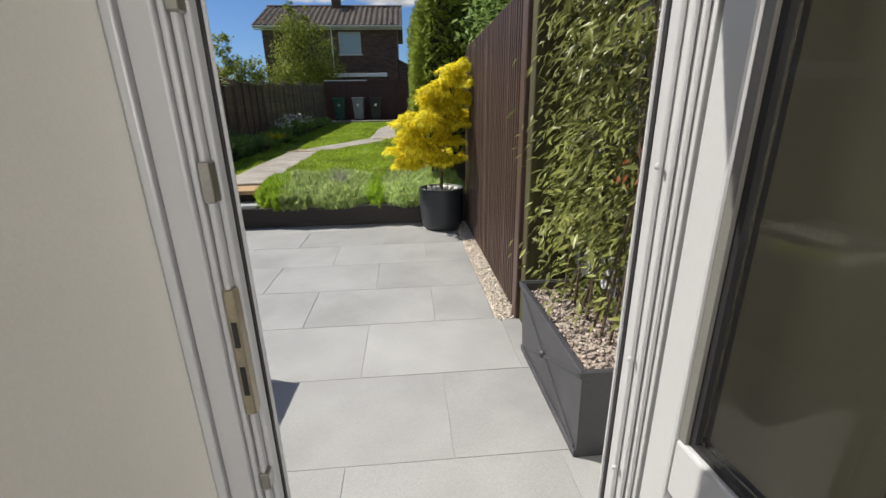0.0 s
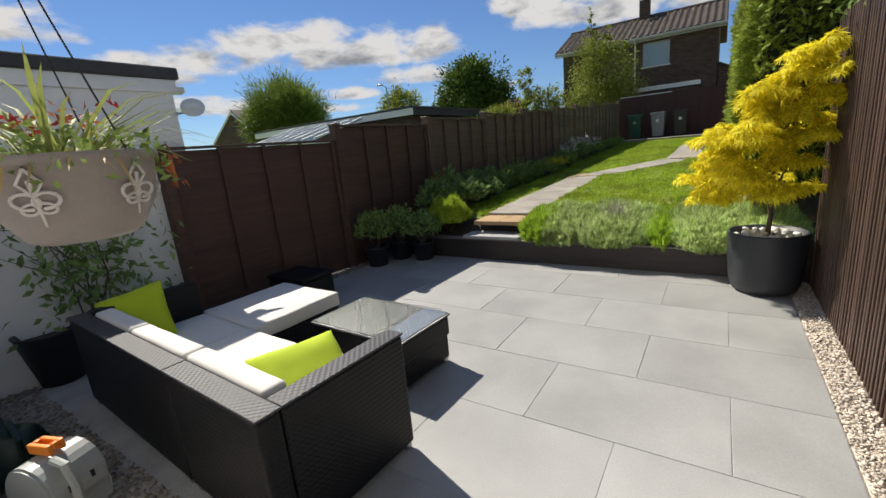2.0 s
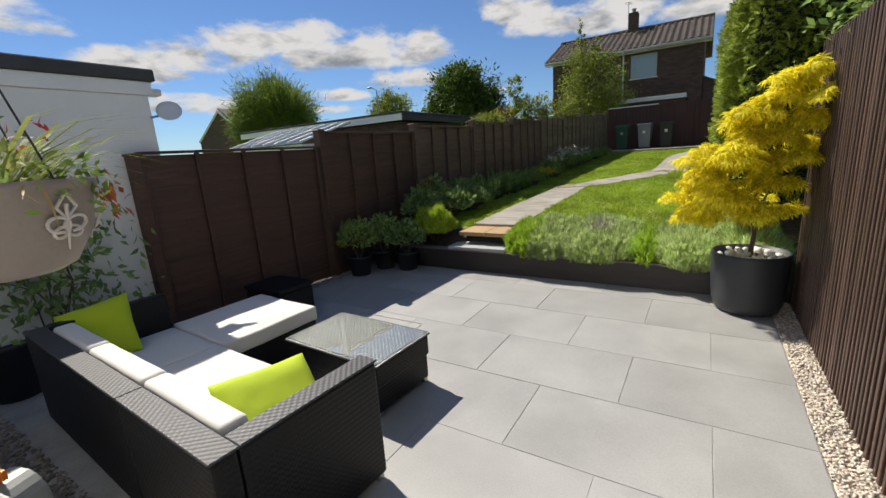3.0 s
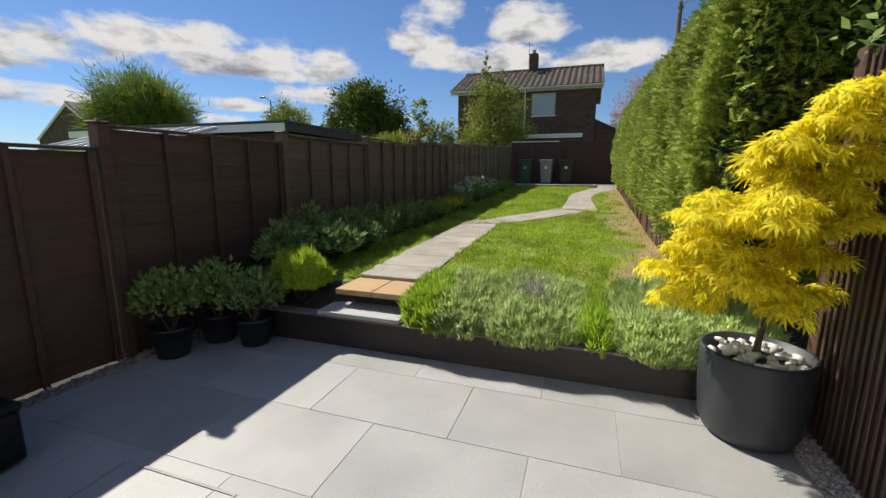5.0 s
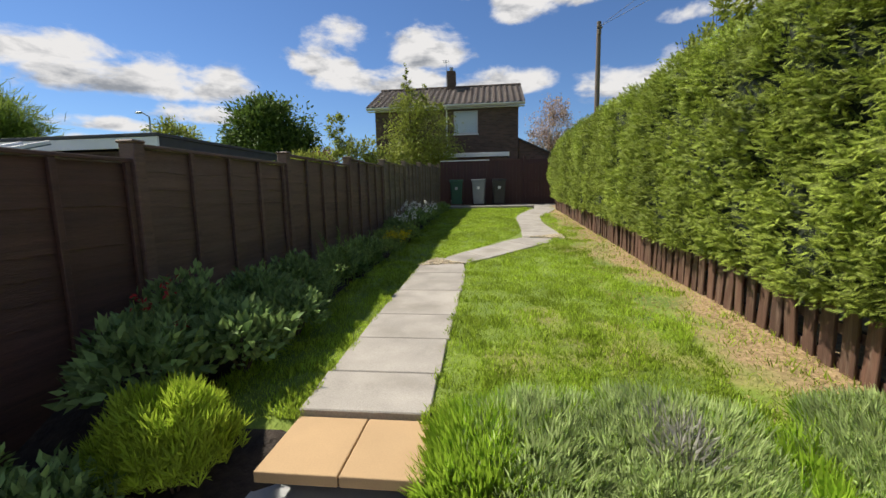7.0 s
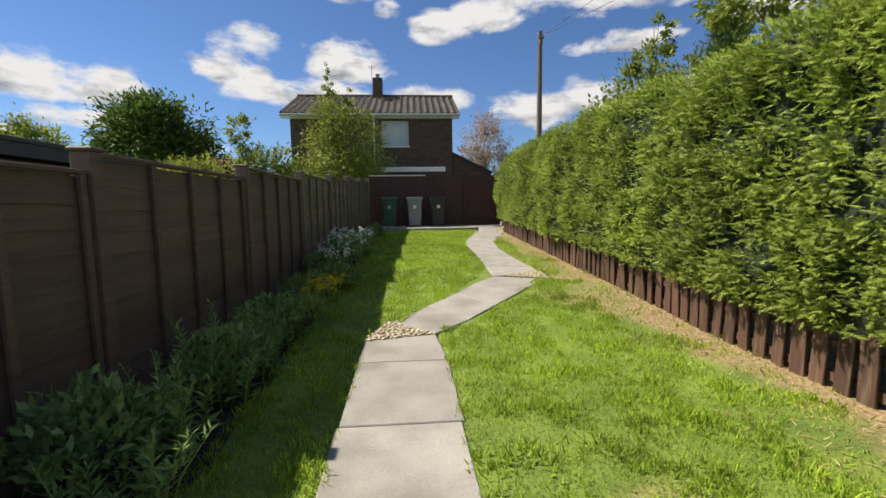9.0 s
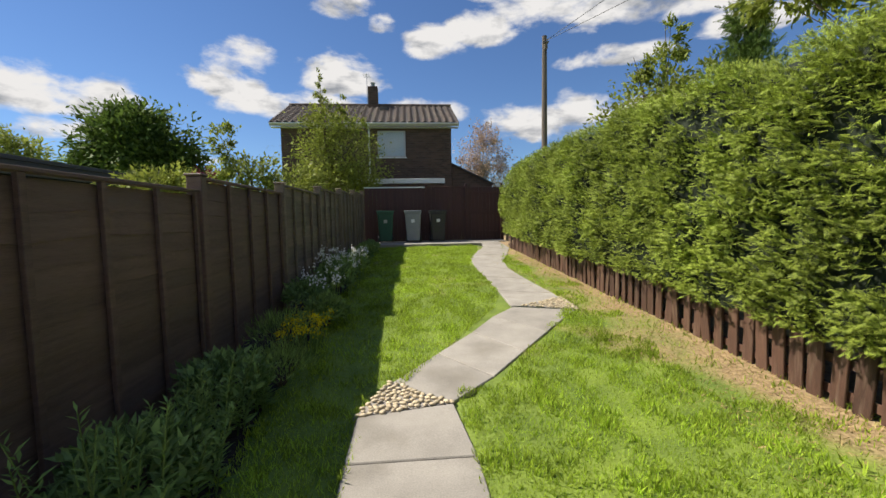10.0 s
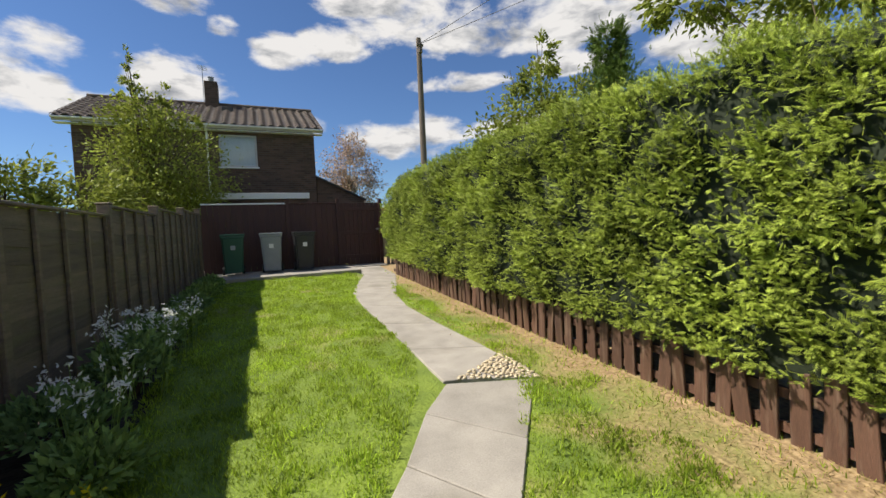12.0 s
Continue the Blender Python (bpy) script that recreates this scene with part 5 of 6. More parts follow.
so = placed(thing("rattan_sofa_unit", 0, 0, 0, "black rattan sofa end unit with one arm", "sofa", SOFA), -0.36, 0.36)
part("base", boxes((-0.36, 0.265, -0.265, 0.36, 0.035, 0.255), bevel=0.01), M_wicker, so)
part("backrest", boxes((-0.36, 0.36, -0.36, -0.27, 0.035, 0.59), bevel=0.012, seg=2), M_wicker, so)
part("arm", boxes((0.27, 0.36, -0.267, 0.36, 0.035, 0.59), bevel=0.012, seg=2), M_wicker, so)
part("back_top", boxes((-0.36, 0.365, -0.365, -0.265, 0.592, 0.602), bevel=0.003), M_wicker_lit_top, so)
part("arm_top", boxes((0.265, 0.365, -0.264, 0.365, 0.592, 0.602), bevel=0.003), M_wicker_lit_top, so)
feet(so, (-0.33, 0.33), (-0.33, 0.33))
so2 = placed(thing("rattan_sofa_unit", 0, 0, 0, "black rattan sofa corner unit", "sofa", SOFA), -1.435, 0.36)
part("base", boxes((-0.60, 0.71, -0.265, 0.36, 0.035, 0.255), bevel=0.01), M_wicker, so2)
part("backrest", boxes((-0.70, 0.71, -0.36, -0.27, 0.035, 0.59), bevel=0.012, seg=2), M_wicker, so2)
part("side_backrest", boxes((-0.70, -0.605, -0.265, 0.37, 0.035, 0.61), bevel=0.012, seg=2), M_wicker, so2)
part("back_top", boxes((-0.70, 0.71, -0.365, -0.265, 0.592, 0.602), bevel=0.003), M_wicker_lit_top, so2)
feet(so2, (-0.66, 0.66), (-0.33, 0.33))
for x0, x1 in ((-0.72, -0.10), (-1.40, -0.73), (-2.03, -1.41)):
    c = part("seat_cushion", soft_box(x0, x1, 0.105, 0.73, 0.257, 0.365, 0.018), M_cushion, smooth=True, m=SET)
    tagged(c, "white seat cushion on the rattan sofa", "cushion", "white cushions")
for x0, x1 in ((-0.74, -0.12), (-1.40, -0.75), (-2.01, -1.41)):
    c = part("back_cushion", soft_box(x0, x1, 0.10, 0.205, 0.369, 0.615, 0.022), M_cushion, smooth=True, m=SET)
    tagged(c, "white back cushion leaning on the sofa backrest", "cushion", "white cushions")
pw = part("pillow", pillow(0.42, 0.42, 0.13), M_lime, m=SET @ pose(-0.35, 0.43, 0.43, 32, 0, 74), smooth=True)
tagged(pw, "lime green scatter cushion leaning on the arm", "scatter cushion", "lime cushions")
pw = part("pillow", pillow(0.40, 0.40, 0.12), M_lime, m=SET @ pose(-1.99, 0.30, 0.50, 58, 0, 52) @ pose(0, 0, 0, 0, 0, 14), smooth=True)
tagged(pw, "lime green scatter cushion in the sofa corner", "scatter cushion", "lime cushions")
ot = placed(thing("rattan_ottoman", 0, 0, 0, "black rattan footstool unit of the corner sofa", "footstool", SOFA), -1.73, 1.10)
part("base", boxes((-0.36, 0.36, -0.355, 0.36, 0.035, 0.255), bevel=0.012), M_wicker, ot)
feet(ot, (-0.32, 0.32), (-0.32, 0.32))
c = part("seat_cushion", soft_box(-2.10, -1.36, 0.745, 1.47, 0.257, 0.365, 0.018), M_cushion, smooth=True, m=SET)
tagged(c, "large white cushion on the rattan footstool", "cushion", "white cushions")
tb = placed(thing("coffee_table", 0, 0, 0, "low black rattan coffee table with a glass top", "table", SOFA), -0.716, 1.263)
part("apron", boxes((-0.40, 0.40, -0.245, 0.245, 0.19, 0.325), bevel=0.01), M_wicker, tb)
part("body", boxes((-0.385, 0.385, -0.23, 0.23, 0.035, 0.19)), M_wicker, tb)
part("woven_top", boxes((-0.41, 0.41, -0.255, 0.255, 0.326, 0.337), bevel=0.004), M_wicker_lit_top, tb)
part("glass_top", boxes((-0.40, 0.40, -0.245, 0.245, 0.3415, 0.3465), bevel=0.002), M_glass, tb, "clear glass sheet").visible_shadow = False
feet(tb, (-0.36, 0.36), (-0.21, 0.21))
bx = thing("storage_box", -3.47, 3.80, 0, "black rattan storage box by the fence", "storage box")
part("body", boxes((-0.27, 0.25, -0.20, 0.18, 0.02, 0.29), bevel=0.012), M_wicker, bx)
part("lid", boxes((-0.28, 0.26, -0.21, 0.19, 0.292, 0.33), bevel=0.012, seg=2), M_wicker, bx)

# inspection cover in the paving
mh = thing("inspection_cover", -2.40, 3.90, 0, "recessed metal-edged inspection cover filled with paving", "cover", kind="structure")
part("edge_frame", boxes((-0.36, 0.36, 0.23, 0.245, -0.01, 0.004), (-0.36, 0.36, -0.245, -0.23, -0.01, 0.004), (-0.36, -0.345, -0.229, 0.229, -0.01, 0.004), (0.345, 0.36, -0.229, 0.229, -0.01, 0.004)), M_joint, mh)

# ---- pots by the fence ----
for (x, y, r, h, hh, lab) in ((-3.70, 5.17, 0.15, 0.25, 0.52, "leggy pelargonium in a black plastic pot"), (-3.60, 5.54, 0.15, 0.25, 0.50, "leafy green plant in a black plastic pot"), (-3.25, 5.58, 0.145, 0.24, 0.44, "bushy green plant in a black plastic pot")):
    pt = thing("plant_pot", x, y, 0, "round black plastic plant pot", "plant pot", "pots by the fence")
    bm = bmesh.new()
    lathe(bm, [(r * 0.78, 0), (r * 0.8, 0.01), (r, h - 0.03), (r * 1.06, h - 0.028), (r * 1.06, h), (r * 0.98, h), (r * 0.94, h - 0.04), (0, h - 0.05)], 28)
    part("body", bm, M_pot_black, pt, smooth=True)
    bush("potted_plant", x, y, h - 0.05, 0.26, 0.24, hh, 900, 0.062, LEAF, M_mid_leaf if x < -3.5 else M_dark_leaf, lab, "potted plant", group="pots by the fence")

# ---- bed planting ----
bush("euonymus", -3.07, 5.99, gz(6.12) - 0.1, 0.27, 0.24, 0.46, 3400, 0.085, TUFT, M_euonymus, "feathery bright green shrub catching the sun", upward=1.5)
bed = [(-3.45, 6.3, 0.28, 0.5, "l"), (-3.62, 6.85, 0.30, 0.58, "d"), (-3.2, 6.75, 0.27, 0.42, "l"), (-3.5, 7.45, 0.30, 0.50, "d"), (-3.15, 7.35, 0.22, 0.36, "d"), (-3.6, 8.3, 0.26, 0.45, "d"),
       (-3.5, 9.3, 0.28, 0.36, "d"), (-3.5, 10.2, 0.28, 0.36, "d"), (-3.25, 10.5, 0.24, 0.30, "b"), (-3.45, 11.2, 0.26, 0.36, "b"),
       (-3.2, 11.9, 0.22, 0.3, "m"), (-3.5, 12.5, 0.28, 0.40, "d"), (-3.35, 13.3, 0.30, 0.48, "d"), (-3.4, 14.2, 0.28, 0.44, "d"), (-3.3, 15.1, 0.26, 0.34, "m"), (-3.35, 16.2, 0.26, 0.34, "d"), (-3.3, 17.3, 0.26, 0.30, "m"), (-3.3, 18.4, 0.24, 0.28, "d")]
for x, y, r, h, k in bed:
    mt = {"l": M_dark_leaf, "d": M_dark_leaf, "m": M_mid_leaf, "b": M_mid_leaf, "f": M_feather}[k]
    bush("border_plant", x, y, gz(y), r, r, h, {"b": 900, "f": 1500}.get(k, 1150), {"l": 0.088, "d": 0.07, "f": 0.05}.get(k, 0.07), LEAF if k != "b" else BLADE, mt,
         {"l": "broad-leaved green perennial in the shaded bed", "d": "dark green leafy perennial below the fence", "m": "mid green perennial in the flower bed", "b": "grassy green clump in the flower bed", "f": "feathery light green perennial in the flower bed"}[k], "border plant", upward=0.9 if k in "bf" else 0.35)


def spire_plant(x, y, r, h, stems, material, label):
    """A clump of tall upright stalks set with narrow leaves, longest low down."""
    t = thing("spire_plant", x, y, gz(y), label, "border plant")
    bm = bmesh.new()
    pos, dirs, size = [], [], []
    for _ in range(stems):
        a, q = RNG.uniform(0, 2 * PI), r * math.sqrt(RNG.random())
        bx, by, hh = q * math.cos(a), q * math.sin(a), h * RNG.uniform(0.55, 1.1)
        lx, ly = bx * 0.5 + RNG.normal(0, 0.05), by * 0.5 + RNG.normal(0, 0.05)
        tube(bm, [(bx, by, -0.02), (bx + lx * 0.4, by + ly * 0.4, hh * 0.55), (bx + lx, by + ly, hh)], [0.005, 0.004, 0.002], 5)
        for k in range(44):
            f = 0.1 + 0.9 * k / 43
            b_ = k * 2.4 + RNG.uniform(-0.4, 0.4)
            pos.append((bx + lx * f * f, by + ly * f * f, hh * f))
            dirs.append((math.cos(b_), math.sin(b_), 0.35 + 0.6 * f))
            size.append((0.115 - 0.075 * f) * RNG.uniform(0.7, 1.2))
    part("stem_growth", bm, M_mid_leaf, t)
    n = len(pos)
    scatter("foliage", NARROW, np.array(pos), np.array(dirs), RNG.normal(0, 0.3, (n, 3)) + np.array((0, 0, 1)), np.array(size), material, t)


for x, y, r, h, n in ((-3.32, 8.0, 0.16, 0.40, 12), (-3.36, 8.5, 0.17, 0.50, 14), (-3.42, 9.0, 0.17, 0.60, 14), (-3.34, 9.4, 0.15, 0.42, 12), (-3.4, 9.8, 0.15, 0.46, 11), (-3.36, 10.2, 0.13, 0.34, 9)):
    spire_plant(x, y, r, h, n, M_feather, "tall feathery light green perennial beside the lawn edge")


def flowers(x, y, rx, ry, z, h, n, material, label, size=0.028):
    t = thing("flower_clump", x, y, z, label, "flowers")
    heads = np.column_stack([RNG.uniform(-rx, rx, n), RNG.uniform(-ry, ry, n), h * RNG.uniform(0.7, 1.1, n)])
    k = 9
    P_ = np.repeat(heads, k, axis=0) + RNG.normal(0, 0.018, (n * k, 3))
    scatter("blossom", LEAF, P_, unit(n * k), RNG.normal(0, 1, (n * k, 3)), RNG.uniform(0.8, 1.3, n * k) * size, material, t)
    bm = bmesh.new()
    for hd in heads:
        tube(bm, [(hd[0] * 0.6, hd[1] * 0.6, 0), tuple(hd)], [0.004, 0.002], 4)
    part("stem_growth", bm, M_mid_leaf, t)


flowers(-3.28, 13.35, 0.30, 0.42, gz(13.3), 0.62, 46, M_white_flower, "clump of white flowers in the bed", 0.034)
flowers(-3.34, 12.35, 0.24, 0.30, gz(12.3), 0.50, 26, M_white_flower, "clump of white flowers below the fence", 0.034)
flowers(-3.15, 14.4, 0.2, 0.5, gz(14.4), 0.5, 26, M_white_flower, "white flowers further along the bed", 0.03)
flowers(-3.4, 6.42, 0.16, 0.16, gz(6.4), 0.58, 5, M_red_flower, "dark red flower heads over the bed", 0.03)
flowers(-3.22, 11.2, 0.18, 0.36, gz(11.2), 0.28, 62, M_yellow_flower, "low yellow flowers at the bed edge", 0.03)

# lavender along the sleeper
lav = thing("lavender_row", -0.7, 6.11, 0.30, "row of silvery green lavender along the sleeper edge", "lavender")


def mound(cx, cy, rx, ry, dome, n, size, material, name, lean=0.3, top=0.0, label=""):
    """Upright shoots over a low dome, leaning outwards at its edge."""
    a, q = RNG.uniform(0, 2 * PI, n), np.sqrt(RNG.uniform(0, 1 - top, n))
    dx, dy = q * np.cos(a), q * np.sin(a)
    ruff = 1 + np.array([0.40 * noise.noise((cx * 3 + u * 2.2, v * 2.2, 1.0)) for u, v in zip(dx, dy)])
    x, y = cx + dx * rx * ruff, cy + dy * ry * ruff
    z = np.array([gz(max(v + 6.11, 6.0)) - 0.30 for v in y]) + dome * np.sqrt(np.maximum(1 - q ** 2, 0)) * RNG.uniform(0.45, 1.0, n) - 0.10 * np.maximum(-dy - 0.35, 0) / 0.65
    D_ = np.column_stack([dx * 0.6 + RNG.normal(0, lean, n), dy * 0.6 + RNG.normal(0, lean, n), np.ones(n)])
    scatter(name, TUFT, np.column_stack([x, y, z]), D_, RNG.normal(0, 1, (n, 3)), size * RNG.uniform(0.6, 1.2, n), material, lav, label, width=0.75)


for cx, rx, n in ((-0.84, 0.36, 5200), (-0.25, 0.44, 6200), (0.62, 0.36, 5200), (1.05, 0.26, 3200)):
    mound(cx, -0.05, rx * 1.1, 0.36, 0.19, n, 0.10, M_lavender, "foliage")
    mound(cx, -0.02, rx * 1.1, 0.36, 0.14, n // 4, 0.11, M_lav_fresh, "green_growth")
mound(-1.02, -0.08, 0.26, 0.30, 0.17, 3200, 0.13, M_lav_fresh, "fresh_growth", 0.2, label="fresh green shoots")
mound(0.22, -0.12, 0.11, 0.26, 0.13, 420, 0.13, M_lav_fresh, "fresh_growth", 0.2, label="fresh green shoots")
mound(-0.24, -0.02, 0.18, 0.20, 0.20, 520, 0.13, M_lav_grey, "faded_bloom", 0.4, label="faded grey lavender flowers")

# ---- grass blades ----
def in_path(x, y):
    if y < 6.2:
        return True
    if y < 10.3:
        e_ = 0.03 + 0.05 * noise.noise((x * 9, y * 5, 3.0))
        return -2.675 + e_ < x < -1.985 - e_
    cxp = float(np.interp(y, (10.2, 12.4, 13.2, 16, 18, 20.3), (-2.15, -0.85, -0.70, -0.72, -0.22, 0.2)))
    return abs(x - cxp) < float(np.interp(y, (10.2, 12.4, 13.5, 21), (0.34, 0.45, 0.33, 0.33)))


def grass(n, x0, x1, y0, y1, h, seed):
    r = np.random.default_rng(seed)
    P_ = np.column_stack([r.uniform(x0, x1, n), y0 + (y1 - y0) * r.random(n) ** 1.35, np.zeros(n)])
    keep = np.ones(n, bool)
    for i, (x, y, _) in enumerate(P_):
        if in_path(x, y) or (y < 6.45 and x > -1.7 and r.random() < 0.4) or (x > -0.14 + 0.012 * (y - 8) + 0.55 * noise.noise((x * 1.8, y * 1.8, 0)) and r.random() < 0.86) or y > 19.3 and x < -0.1:
            keep[i] = False
        elif noise.noise((x * 0.9, y * 0.9, 5.0)) > 0.42 and r.random() < 0.5:
            keep[i] = False
    P_ = P_[keep]
    P_[:, 2] = [gz(y) + 0.012 * noise.noise((x * 1.3, y * 1.3, 2.0)) - 0.004 for x, y, _ in P_]
    m_ = len(P_)
    D_ = np.column_stack([r.normal(0, 0.45, m_), r.normal(0, 0.45, m_), np.ones(m_)])
    lump = np.array([0.8 + 0.75 * noise.noise((x * 4.5, y * 4.5, 7.0)) + 0.35 * noise.noise((x * 13, y * 13, 1.0)) for x, y, _ in P_])
    return P_, D_, r.normal(0, 1, (m_, 3)), h * np.maximum(lump, 0.5) * r.uniform(0.5, 1.4, m_)


P, D, U, S = grass(300000, -3.26, 0.45, 6.3, 19.3, 0.043, 11)
g = scatter("grass", BLADE, P, D, U, S, M_grass, width=1.6)
tagged(g, "short mown green lawn grass", "grass")
nst = 8000
P = np.column_stack([RNG.uniform(-0.6, 0.36, nst), RNG.uniform(6.6, 17, nst), np.zeros(nst)])
P[:, 2] = [gz(y) for _, y, _ in P]
g = scatter("dry_grass", BLADE, P, np.column_stack([RNG.normal(0, 1, nst), RNG.normal(0, 1, nst), np.full(nst, 0.35)]), RNG.normal(0, 1, (nst, 3)), RNG.uniform(0.02, 0.05, nst), M_straw, width=1.3)
tagged(g, "dry straw-coloured grass on worn earth", "grass")

# ---- wheelie bins ----
def wheelie_bin(x, y, z, material, label, rz):
    t = thing("wheelie_bin", x, y, z, label, "wheelie bin", "wheelie bins", rz=rz)
    bm = bmesh.new()
    rings = []
    for hx, y0, y1, zz in ((0.19, -0.20, 0.20, 0.06), (0.235, -0.27, 0.25, 0.86), (0.25, -0.285, 0.27, 0.88), (0.25, -0.285, 0.27, 0.92)):
        rings.append([bm.verts.new(c) for c in ((-hx, y0, zz), (hx, y0, zz), (hx, y1, zz), (-hx, y1, zz))])
    for a, b in zip(rings, rings[1:]):
        for i in range(4):
            bm.faces.new((a[i], a[(i + 1) % 4], b[(i + 1) % 4], b[i]))
    bm.faces.new(rings[0][::-1])
    bm.faces.new(rings[-1])
    bmesh.ops.bevel(bm, geom=[e for e in bm.edges if abs(e.verts[0].co.z - e.verts[1].co.z) > 0.1], offset=0.035, segments=3, affect="EDGES")
    part("body", bm, material, t)
    part("lid", boxes((-0.26, 0.26, -0.30, 0.25, 0.922, 0.965), bevel=0.014, seg=2), material, t)
    part("handle", boxes((-0.20, 0.20, 0.29, 0.315, 0.90, 0.925), (-0.20, -0.17, 0.25, 0.29, 0.90, 0.92), (0.17, 0.20, 0.25, 0.29, 0.90, 0.92), bevel=0.004), material, t)
    for sx in (-0.215, 0.215):
        bm = bmesh.new()
        lathe(bm, [(0.02, -0.025), (0.10, -0.025), (0.10, 0.025), (0.02, 0.025)], 20)
        part("wheel", bm, M_gasket, t, "black rubber wheel", m=pose(sx, 0.20, 0.10, 0, 90, 0))
    part("mark", boxes((-0.05, 0.05, -0.265, -0.256, 0.60, 0.70)), M_white_board if material is not M_bin_green else M_reel, t, "worn pale printed mark")
    return t


wheelie_bin(-2.98, 20.35, 1.04, M_bin_green, "green plastic wheelie bin before the back fence", 4)
wheelie_bin(-2.13, 20.35, 1.04, M_bin_grey, "grey plastic wheelie bin before the back fence", -3)
wheelie_bin(-1.38, 20.4, 1.04, M_bin_black, "black plastic wheelie bin before the back fence", 2)

# ---- the house behind ----
HY = 25.5
house = thing("house", -3.8, HY, 1.0, "two-storey brown brick house with a tiled gable roof", "house")
WL, WR, EZ = -3.62, 3.45, 4.68
wx0, wx1, wz0, wz1 = 0.32, 1.50, 3.37, 4.47
for bx_ in ((WL, wx0, 0, 0.2, 0, EZ), (wx1, WR, 0, 0.2, 0, EZ), (wx0, wx1, 0, 0.2, 0, wz0), (wx0, wx1, 0, 0.2, wz1, EZ), (WL, WL + 0.2, 0.2, 5.6, 0, EZ), (WR - 0.2, WR, 0.2, 5.6, 0, EZ), (WL, WR, 5.6, 5.8, 0, EZ)):
    part("wall", boxes(bx_), M_brick, house)
bmg = bmesh.new()
for x0, x1 in ((WL, WL + 0.2), (WR - 0.2, WR)):
    a = [bmg.verts.new((x0, yy_, zz_)) for yy_, zz_ in ((0, EZ), (5.8, EZ), (2.9, 6.15))]
    b = [bmg.verts.new((x1, yy_, zz_)) for yy_, zz_ in ((0, EZ), (5.8, EZ), (2.9, 6.15))]
    bmg.faces.new(a)
    bmg.faces.new(b[::-1])
    for i in range(3):
        bmg.faces.new((a[i], a[(i + 1) % 3], b[(i + 1) % 3], b[i]))
part("gable", bmg, M_brick, house)
win = part("window", boxes((wx0, wx1, 0.02, 0.08, wz0, wz0 + 0.06), (wx0, wx1, 0.02, 0.08, wz1 - 0.06, wz1), (wx0, wx0 + 0.06, 0.02, 0.08, wz0 + 0.061, wz1 - 0.061), (wx1 - 0.06, wx1, 0.02, 0.08, wz0 + 0.061, wz1 - 0.061), bevel=0.006), M_upvc, house, "white framed window with pale curtains")
part("pane", boxes((wx0 + 0.06, wx1 - 0.06, 0.045, 0.052, wz0 + 0.06, wz1 - 0.06)), M_glass, win).visible_shadow = False
part("curtain", boxes((wx0 + 0.02, wx1 - 0.02, 0.12, 0.14, wz0 + 0.02, wz1 - 0.02)), M_curtain, win, "pale blue-grey drawn curtain")
part("sill", boxes((wx0 - 0.05, wx1 + 0.05, -0.06, 0.02, wz0 - 0.05, wz0 - 0.002), bevel=0.006), M_white_board, win)
part("fascia", boxes((WL - 0.35, WR + 0.30, -0.30, -0.27, 4.60, 4.73), bevel=0.005), M_fascia, house, "white painted fascia board")
part("soffit", boxes((WL - 0.33, WR + 0.28, -0.268, -0.002, 4.56, 4.58)), M_white_board, house)
bmg = bmesh.new()
tube(bmg, [(WL - 0.35, -0.35, 4.70), (WR + 0.3, -0.35, 4.70)], 0.035, 8)
part("gutter", bmg, M_white_board, house, "white rain gutter")
bmg = bmesh.new()
tube(bmg, [(-0.02, -0.33, 4.66), (-0.02, -0.05, 4.45), (-0.02, -0.05, 0.0)], 0.035, 8)
part("downpipe", bmg, M_white_board, house)
roof = part("roof", boxes((WL - 0.36, WR + 0.31, 0, 3.62, -0.03, -0.005)), M_dark_felt, house, m=pose(0, -0.36, 4.74, math.degrees(math.atan2(1.5, 3.26)), 0, 0))
part("roof_back", boxes((WL - 0.36, WR + 0.31, -3.6, 0, -0.03, 0.0)), M_rooftile, house, m=pose(0, 6.16, 4.74, -math.degrees(math.atan2(1.5, 3.26)), 0, 0))
bmt = bmesh.new()
cols = []
for i in range(9):
    u = i / 8
    z = 0.035 * math.sin(2 * PI * u) * (0.8 if u > 0.5 else 1.0)
    cols.append([bmt.verts.new((u * 0.30, 0, z + 0.03)), bmt.verts.new((u * 0.30, 0.38, z)), bmt.verts.new((u * 0.30, 0, z + 0.012))])
for a, b in zip(cols, cols[1:]):
    bmt.faces.new((a[0], b[0], b[1], a[1]))
    bmt.faces.new((a[2], b[2], b[0], a[0]))
tile_me = mesh_of(bmt, "roof_tile")
tile_me.materials.append(M_rooftile)
ncol = int((WR - WL + 0.66) / 0.30)
for r_ in range(11):
    for c_ in range(ncol + 1):
        o = part("roof_tile", tile_me, None, roof)
        o.matrix_basis = pose(WL - 0.36 + c_ * 0.296, r_ * 0.325, 0.004, 0, 0, 0)
bmt = bmesh.new()
tube(bmt, [(WL - 0.36, 2.9, 6.26), (WR + 0.31, 2.9, 6.26)], 0.09, 10)
part("ridge", bmt, M_rooftile, house)
ch = part("chimney", boxes((-0.23, 0.23, 2.55, 3.1, 5.9, 7.08), bevel=0.01), M_brick, house, "brown brick chimney")
bmt = bmesh.new()
lathe(bmt, [(0.10, 7.085), (0.10, 7.28), (0.12, 7.30), (0.09, 7.30)], 14, 0.0, 2.82)
part("chimney_pot", bmt, M_bin_grey, ch)
bmt = bmesh.new()
tube(bmt, [(-0.28, 2.8, 6.3), (-0.28, 2.8, 7.7)], 0.015, 6)
tube(bmt, [(-0.28, 2.5, 7.62), (-0.28, 3.1, 7.66)], 0.01, 5)
